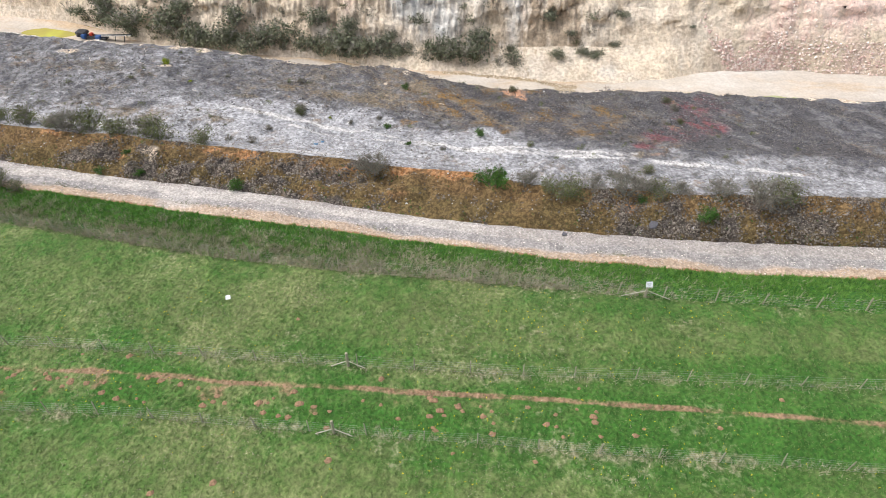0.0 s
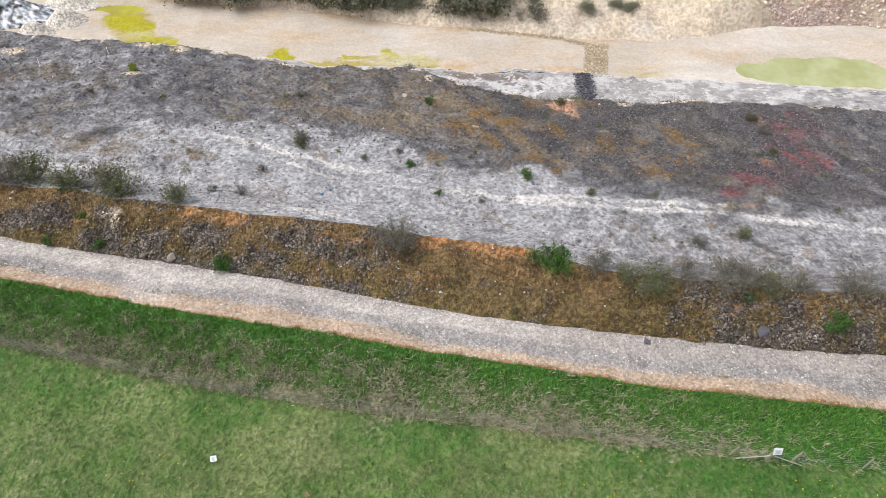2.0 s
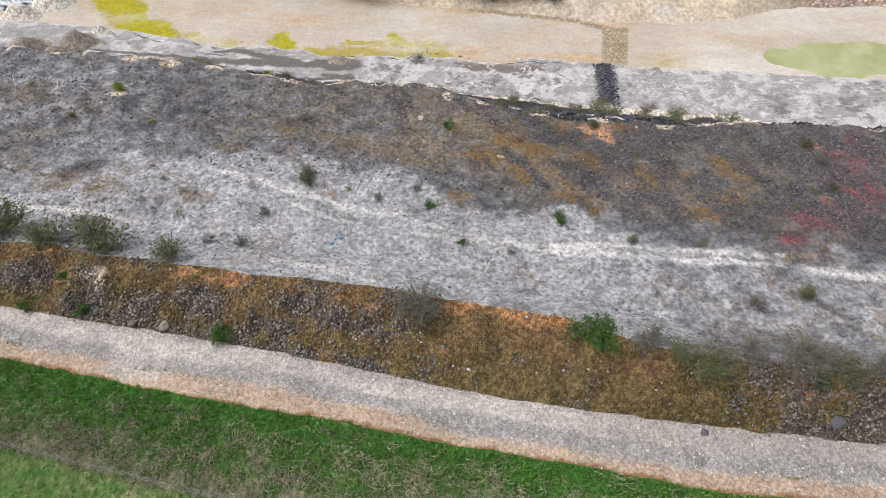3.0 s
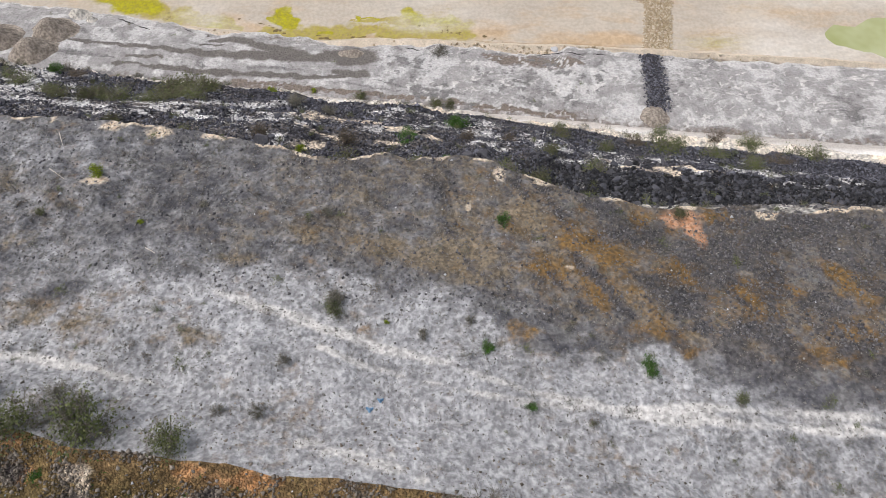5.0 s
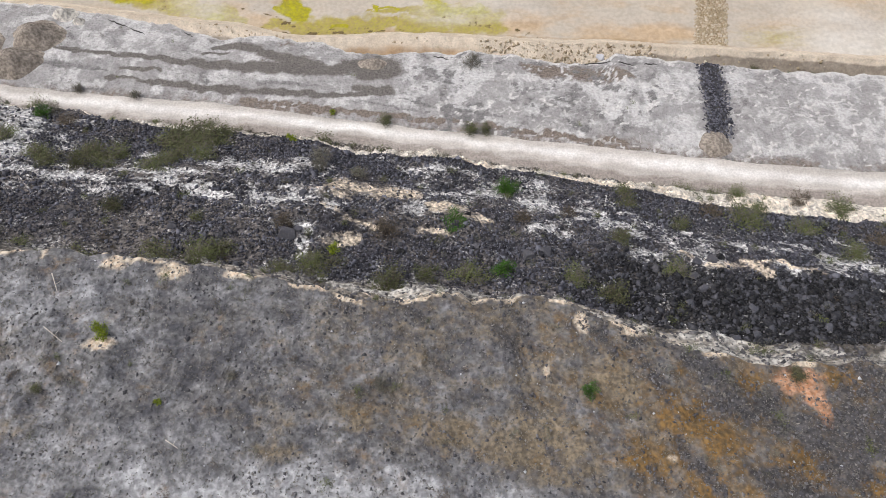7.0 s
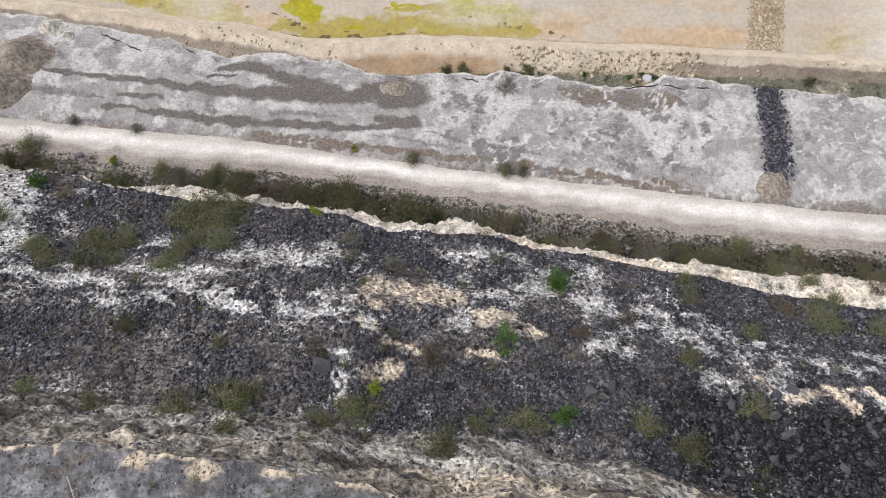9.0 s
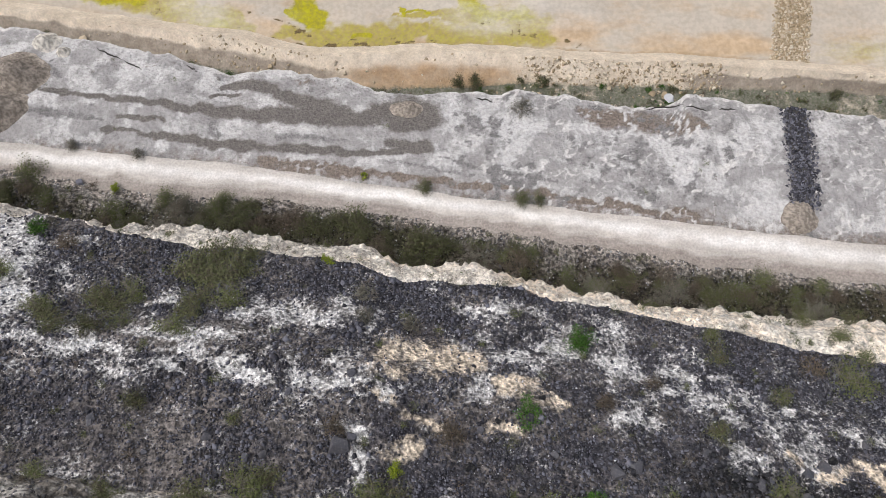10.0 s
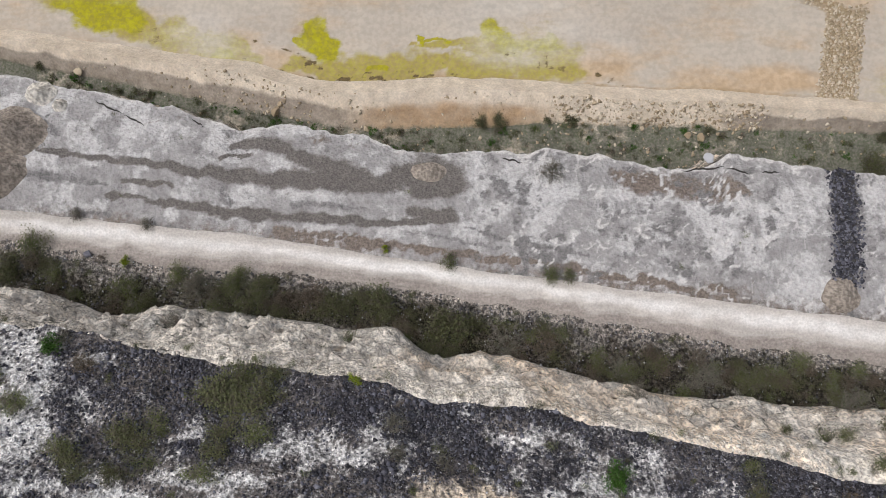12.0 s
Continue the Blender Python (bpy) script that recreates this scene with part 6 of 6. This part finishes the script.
# the coarse end of the rubble bench: blocks alike in kind, each turned and sized its own way
blocks_of = []
for p in on_strip("rubble_bench", 620, lambda x, y, v: 0.06 + 0.9 * smooth(-2, 10, x) * smooth(0.5, 0.2, s_of(x, y)), -46, 22):
    x, y, size = float(p[0]), float(p[1]), float(rng.uniform(0.28, 0.62))
    if len(blocks_of) < 8:
        blocks_of.append(boulder(x, y, 0.6, 0.65, BLACK_STONE, "angular dark grey block among rubble", rng.uniform(0, 180)))
    else:
        m = pose(x, y, float(p[2]) + 0.12, rng.uniform(-14, 14), rng.uniform(-14, 14), rng.uniform(0, 360)) @ Matrix.Scale(size / 0.6, 4)
        copy_thing(blocks_of[int(rng.integers(8))], m)


def heap(x, y, rx, ry, h, material, label, name="earth_mound", rings=14, around=44, rough=0.12, z=None):
    """A tipped heap: a rounded, uneven mound."""
    co, f = [(0, 0, h)], []
    for i in range(1, rings + 1):
        t = i / rings
        for k in range(around):
            a = 2 * math.pi * k / around
            wob = 1 + rough * float(fbm(3 * math.cos(a) + x, 3 * math.sin(a) + y, 1.7, 3, 77))
            px, py = rx * t * wob * math.cos(a), ry * t * wob * math.sin(a)
            co.append((px, py, h * (0.5 + 0.5 * math.cos(math.pi * min(t, 1))) * (1 + 0.5 * rough * float(fbm(px + x, py + y, 1.1, 3, 78))) - 0.25 * t ** 4))
    for k in range(around):
        f.append((0, 1 + k, 1 + (k + 1) % around))
    for i in range(rings - 1):
        for k in range(around):
            a, b = 1 + i * around + k, 1 + i * around + (k + 1) % around
            f.append((a, a + around, b + around, b))
    me = bpy.data.meshes.new(name)
    me.from_pydata(co, [], f)
    me.polygons.foreach_set("use_smooth", np.ones(len(f), bool))
    me.materials.append(material)
    ob = new(name, me)
    ob.location = (x, y, ground(x, y) if z is None else z)
    return tagged(ob, label, "heap")


HEAP = ground_material("tipped_earth", srgb(152, 142, 132), srgb(128, 119, 110), 0.6, [], grain=4.0, grain_depth=0.25, bump=0.8, distance=0.1, mottle=0.5)
HEAP_PALE = ground_material("tipped_silt", srgb(206, 200, 190), srgb(186, 180, 172), 0.4, [], grain=3.0, grain_depth=0.3, bump=0.8, distance=0.15, mottle=0.4)
HEAP_BLUE = ground_material("blue_grey_spoil", srgb(136, 142, 150), srgb(176, 178, 182), 0.35, [], grain=1.2, grain_depth=0.7, bump=1.0, distance=0.4, mottle=0.7)
heap(-60.2, 104.4, 3.6, 2.9, 2.0, HEAP, "rounded brown-grey tipped earth heap on the bench")
heap(-61.5, 100.4, 3.8, 3.0, 2.1, HEAP, "rounded brown-grey tipped earth heap on the bench")
heap(-67.0, 102.5, 3.8, 3.2, 2.0, HEAP, "rounded brown-grey tipped earth heap on the bench")
heap(-58.4, 108.5, 1.9, 1.5, 1.2, HEAP_PALE, "small cream earth heap at the bench edge")
heap(-56.2, 107.4, 1.0, 0.9, 0.7, HEAP_PALE, "small cream earth heap at the bench edge")
heap(-20.0, 100.5, 2.0, 1.3, 0.55, HEAP, "low brown-grey earth heap in the middle of a damp patch")
heap(17.7, 89.0, 2.4, 2.1, 0.6, HEAP, "low round dirt pile below the dark rubble")
heap(-89, 131.5, 9, 6, 3.6, HEAP_BLUE, "blue-grey spoil heap on the quarry floor")
heap(-82, 125.5, 4.5, 3.2, 2.4, HEAP_PALE, "white silt mound on the quarry floor")
heap(-77.5, 129.5, 5.0, 3.6, 2.6, HEAP_PALE, "white silt mound on the quarry floor")
heap(-79, 136.5, 6.0, 3.6, 2.6, HEAP_PALE, "white silt mound on the quarry floor")
heap(-101, 139.5, 10, 5, 3.0, HEAP_PALE, "white silt mound on the quarry floor")
SOIL = ground_material("molehill_soil", srgb(154, 124, 98), srgb(136, 108, 86), 2.5, [], grain=12.0, grain_depth=0.22, bump=1.0, distance=0.06)
hills = [(x, float(np.interp(x, DIRT_X, DIRT_Y)) - d) for x, d in zip(-27 + 41 * rng.uniform(0, 1, 84) ** 1.5, np.abs(rng.normal(0.0, 1.1, 84)) + 0.2)]
hills += [(-0.4, 17.3), (-5.9, 15.6), (-14.6, 14.0), (-11.6, 14.5), (-9.0, 25.1), (-2.4, 18.0), (6.1, 18.2), (8.1, 18.0), (14.6, 17.2), (7.6, 19.8), (-21.5, 22.6), (-18.6, 22.4), (-15.6, 22.5), (-3.5, 20.6), (18.5, 18.9)]
for x, y in hills:
    r = float(rng.uniform(0.16, 0.36))
    tagged(heap(float(x), float(y), r, r * 0.85, r * 0.42, SOIL, "small reddish-brown molehill in the short grass", "molehill", 4, 12, 0.35), category="molehill", group="molehills")


# ---- fences ----
def wood_material(name, a, b):
    n = Nodes(name)
    g = n.noise(3.0, 4, 0.7, (6.0, 6.0, 0.8))
    n.bump(g, 0.5, 0.01)
    return n.done(n.mix(n.step(g, 0.3, 0.7), a, b), 0.85)


POST_WOOD = wood_material("weathered_post_wood", srgb(168, 162, 142), srgb(136, 130, 110))
STRUT_WOOD = wood_material("pale_strut_wood", srgb(190, 184, 172), srgb(162, 155, 140))
wm = Nodes("galvanised_wire")
wm.p.inputs["Metallic"].default_value = 0.8
WIRE = wm.done(wm.mix(wm.noise(4.0, 2), srgb(150, 156, 152), srgb(186, 190, 188)), 0.5)


def rod(a, b, r0, r1, sides=8, point=False):
    """A tapered round rod from a to b, its top chamfered or pointed."""
    bm = bmesh.new()
    a, b = Vector(a), Vector(b)
    d = (b - a).normalized()
    u = d.orthogonal().normalized()
    w = d.cross(u)
    tip = 0.02 if not point else 0.08
    stations = [(a, r0), (b - d * tip, r1), (b, r1 * (0.3 if point else 0.8))]
    rings = [[bm.verts.new(c + (u * math.cos(t) + w * math.sin(t)) * r) for t in np.linspace(0, 2 * math.pi, sides, endpoint=False)] for c, r in stations]
    for lo, hi in zip(rings, rings[1:]):
        for k in range(sides):
            bm.faces.new((lo[k], lo[(k + 1) % sides], hi[(k + 1) % sides], hi[k]))
    bm.faces.new(rings[0][::-1])
    bm.faces.new(rings[-1])
    return bm


def put(name, bm, material, parent, label=""):
    me = bpy.data.meshes.new(name)
    bm.to_mesh(me)
    bm.free()
    me.materials.append(material)
    return part(name, me, parent, label)


def wire_mesh(points, r):
    """One strand through the posts, three-sided."""
    p = np.array(points)
    off = [np.array((0, math.cos(t), math.sin(t))) * r for t in (0, 2.094, 4.189)]
    co = np.stack([p + o for o in off], 1).reshape(-1, 3)
    k = 3 * np.arange(len(p) - 1)[:, None]
    f = np.concatenate([np.concatenate([k + i, k + (i + 1) % 3, k + 3 + (i + 1) % 3, k + 3 + i], 1) for i in range(3)])
    return mesh_of("wire", co, f, WIRE)


def netting(points, heights, gap):
    """The upright wires of stock netting."""
    s0, s1 = [], []
    for (x0, y0, z0), (x1, y1, z1) in zip(points, points[1:]):
        n = max(1, int(math.hypot(x1 - x0, y1 - y0) / gap))
        for i in range(n):
            t = i / n
            q = np.array((x0 + (x1 - x0) * t, y0 + (y1 - y0) * t, z0 + (z1 - z0) * t))
            s0.append(q + (0, 0, heights[0]))
            s1.append(q + (0, 0, heights[1]))
    co, f = spikes(np.array(s0), np.array(s1), [0.0025] * len(s0))
    return mesh_of("netting", co, f, WIRE)


def fence(path, x0, x1, gap, strainers, reach, thick, label):
    root = new("fence")
    xs = np.arange(x0, x1, gap)
    root.location = (0, 0, 0)
    pts = []
    for x in xs:
        x = float(x + rng.normal(0, 0.12))
        y = path(x)
        z = ground(x, y)
        h = 1.12 + float(rng.normal(0, 0.05))
        lean = rng.normal(0, 0.05, 2)
        put("post", rod((x, y, z - 0.1), (x + lean[0], y + lean[1], z + h), thick, thick * 0.9, 7, True), POST_WOOD, root)
        pts.append((x + lean[0] * 0.6, y + lean[1] * 0.6 - 0.05, z))
    for h in (0.12, 0.35, 0.58, 0.8, 1.0):
        part("wire", wire_mesh([(a, b, c + h) for a, b, c in pts], 0.0035), root)
    part("netting", netting(pts, (0.1, 0.8), 0.22), root)
    for x in strainers:
        y = path(x)
        z = ground(x, y)
        put("strainer_post", rod((x, y, z - 0.1), (x, y, z + 1.25), 0.085, 0.08, 10), POST_WOOD, root)
        for side in (-1, 1):
            xe = x + side * reach
            ye = path(xe) - 0.12 * reach
            put("strut", rod((xe, ye, ground(xe, ye) + 0.02), (x + side * 0.06, y - 0.06, z + 0.55), 0.03, 0.027, 8), STRUT_WOOD, root, "pale diagonal strut")
    return tagged(root, label, "fence", "meadow fences")


path_a = lambda x: float(np.interp(x, XS, L_fence[0])) + 0.15
fence(path_a, -46, 42, 3.0, (12.8,), 1.5, 0.05, "wooden post and stock-netting fence along the rough verge")
fence(lambda x: float(np.interp(x, *FENCE2)), -42, 40, 3.1, (-5.5,), 1.0, 0.035, "wire-netting fence with thin posts across the meadow")
fence(lambda x: float(np.interp(x, *FENCE3)), -40, 36, 3.0, (-5.8,), 1.0, 0.035, "wire-netting fence with thin posts across the meadow")
sm = Nodes("white_sign_enamel")
SIGN = sm.done(sm.mix(sm.step(sm.noise(6.0, 3), 0.4, 0.8), srgb(232, 234, 236), srgb(212, 214, 214)), 0.4)
bar = Nodes("sign_print")
PRINT = bar.done(srgb(150, 152, 156), 0.6)


def slab(w, d, h, bevel=0.008):
    bm = bmesh.new()
    bmesh.ops.create_cube(bm, size=1)
    bmesh.ops.scale(bm, vec=(w, d, h), verts=bm.verts)
    bmesh.ops.bevel(bm, geom=bm.edges[:], offset=bevel, segments=1, affect="EDGES")
    return bm


def sign(x, y, z, tilt, turn, size, legs, label):
    root = new("sign")
    root.matrix_basis = pose(x, y, z, tilt, 0, turn)
    board = put("board", slab(size, size * 0.9, 0.015, 0.004), SIGN, root)
    for i, (w, dy) in enumerate(((0.6, 0.2), (0.7, 0.05), (0.5, -0.1), (0.62, -0.24))):
        b = slab(size * w, size * 0.05, 0.004, 0.001)
        bmesh.ops.translate(b, vec=(0, size * dy, 0.0105), verts=b.verts)
        put("print_bar", b, PRINT, board, "grey printed line")
    if legs:
        put("peg", rod((0, 0, -0.01), (0, -0.12, -0.42), 0.02, 0.02, 6), POST_WOOD, root)
    return tagged(root, label, "sign")


sign(12.8, path_a(12.8) - 0.11, ground(12.8, path_a(12.8)) + 1.2, 62, 0, 0.42, False, "square white sign fixed to a fence strainer post")
sign(-13.7, 26.7, ground(-13.7, 26.7) + 0.32, 30, 12, 0.3, True, "small white marker board on a peg in the meadow")


# ---- small finds on the spoil ground ----
STICK = wood_material("bleached_wood", srgb(206, 198, 188), srgb(176, 166, 154))
for x, y, l, a in ((-31.2, 60.6, 1.4, -35), (-24.2, 55.2, 0.8, -30), (-36.9, 61.4, 1.4, -60), (-31.8, 63.4, 1.2, -62), (-40.5, 62.4, 1.3, -50)):
    z = ground(x, y) + 0.08
    dx, dy = math.cos(radians(a)) * l / 2, math.sin(radians(a)) * l / 2
    root = new("fallen_branch")
    root.location = (x, y, z)
    put("limb", rod((-dx, -dy, 0), (dx, dy, 0.05), 0.028, 0.014, 6), STICK, root)
    put("side_branch", rod((dx * 0.2, dy * 0.2, 0.02), (dx * 0.2 - dy * 0.5, dy * 0.2 + dx * 0.5, 0.1), 0.014, 0.007, 5), STICK, root)
    tagged(root, "bleached fallen branch lying on grey spoil ground", "branch", "fallen branches")
pl = Nodes("blue_plastic")
BLUE = pl.done(pl.mix(pl.noise(5.0), srgb(84, 120, 150), srgb(120, 150, 176)), 0.45)
for x, y, s in ((-10.6, 46.5, 0.22), (-11.1, 46.0, 0.26)):
    bm = bmesh.new()
    bmesh.ops.create_grid(bm, x_segments=6, y_segments=6, size=s / 2)
    for v in bm.verts:
        v.co.z = 0.08 + 0.09 * math.sin(v.co.x * 23 + x) * math.cos(v.co.y * 19)
        v.co.x *= 1 + 0.5 * math.sin(v.co.y * 14)
    bmesh.ops.solidify(bm, geom=bm.faces[:], thickness=0.01)
    me = bpy.data.meshes.new("plastic_scrap")
    bm.to_mesh(me)
    bm.free()
    me.materials.append(BLUE)
    ob = new("plastic_scrap", me)
    ob.location = (x, y, ground(x, y))
    tagged(ob, "crumpled blue plastic scrap among dead heather", "litter", "plastic scraps")


# ---- the crusher and its conveyor under the far face ----
def paint(name, c, metal=0.0, rough=0.5):
    n = Nodes(name)
    n.p.inputs["Metallic"].default_value = metal
    return n.done(n.mix(n.step(n.noise(1.2, 5), 0.45, 0.75), c, tuple(0.6 * v + 0.06 for v in c)), rough)


STEEL, BLUE_PAINT, RED_PAINT, PALE_PAINT = paint("dark_steel", srgb(52, 52, 56)), paint("blue_paint", srgb(48, 84, 140)), paint("red_paint", srgb(170, 60, 44)), paint("pale_grey_paint", srgb(196, 194, 190))


def box(w, d, h, x, y, z, bevel=0.05):
    b = slab(w, d, h, bevel)
    bmesh.ops.translate(b, vec=(x, y, z), verts=b.verts)
    return b


plant = new("mobile_crusher")
plant.matrix_basis = pose(-82.6, 142.4, -41.05, 0, 0, -12) @ Matrix.Diagonal((0.85, 0.7, 0.6, 1))
put("chassis", box(9.0, 2.2, 0.7, 0, 0, 1.0), STEEL, plant)
put("hopper", box(3.0, 2.8, 1.3, -3.0, 0, 2.3, 0.25), STEEL, plant)
put("engine_housing", box(0.9, 1.2, 1.0, -0.2, 0, 1.9, 0.12), RED_PAINT, plant, "red engine housing")
put("control_cabinet", box(1.1, 1.6, 1.6, -1.9, -1.3, 1.6, 0.1), BLUE_PAINT, plant, "blue control cabinet")
put("feed_cabinet", box(1.4, 1.4, 1.3, 2.4, -1.0, 1.6, 0.1), BLUE_PAINT, plant, "blue cabinet")
for y in (-1.0, 1.0):
    put("crawler_track", box(5.2, 0.5, 0.8, 0, y, 0.42, 0.3), STEEL, plant)
boom = box(10.6, 0.9, 0.12, 0, 0, 0, 0.02)
bmesh.ops.transform(boom, matrix=pose(7.2, 0, 2.62, 0, -9.2, 0), verts=boom.verts)
conveyor = put("conveyor", boom, STEEL, plant, "dark conveyor belt on pale rails")
for y in (-0.55, 0.55):
    put("boom_rail", rod((2.0, y, 1.7), (12.5, y, 3.4), 0.16, 0.14, 6), PALE_PAINT, conveyor, "pale grey rail")
for x in (4.6, 7.4, 10.2):
    put("boom_strut", rod((x - 0.8, 0, 0.0), (x, 0, 1.7 + (x - 2) * 0.16), 0.1, 0.1, 6), STEEL, conveyor)
tagged(plant, "dark mobile crusher with blue and red panels and conveyor", "crusher")

# ---- cracks along the rim of the mud bench: flat dark strips paint the shade inside ----
crack_dark = Nodes("crack_shade")
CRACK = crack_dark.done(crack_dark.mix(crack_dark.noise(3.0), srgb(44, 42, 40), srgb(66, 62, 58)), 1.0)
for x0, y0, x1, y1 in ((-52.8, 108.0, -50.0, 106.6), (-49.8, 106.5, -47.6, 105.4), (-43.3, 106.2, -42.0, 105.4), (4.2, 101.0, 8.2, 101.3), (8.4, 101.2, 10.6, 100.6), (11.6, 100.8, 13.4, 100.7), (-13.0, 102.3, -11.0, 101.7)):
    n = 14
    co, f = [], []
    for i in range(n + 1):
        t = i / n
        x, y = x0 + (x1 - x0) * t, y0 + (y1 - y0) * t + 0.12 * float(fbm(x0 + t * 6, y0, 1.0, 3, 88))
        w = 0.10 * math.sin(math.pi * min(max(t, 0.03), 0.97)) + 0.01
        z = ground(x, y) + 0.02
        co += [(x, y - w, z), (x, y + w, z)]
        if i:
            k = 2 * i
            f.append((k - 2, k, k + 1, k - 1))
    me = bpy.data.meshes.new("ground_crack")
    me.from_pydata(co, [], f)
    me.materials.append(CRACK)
    tagged(new("ground_crack", me), "flat dark strip for the shade in a crack along the mud bench rim", "crack", kind="structure")
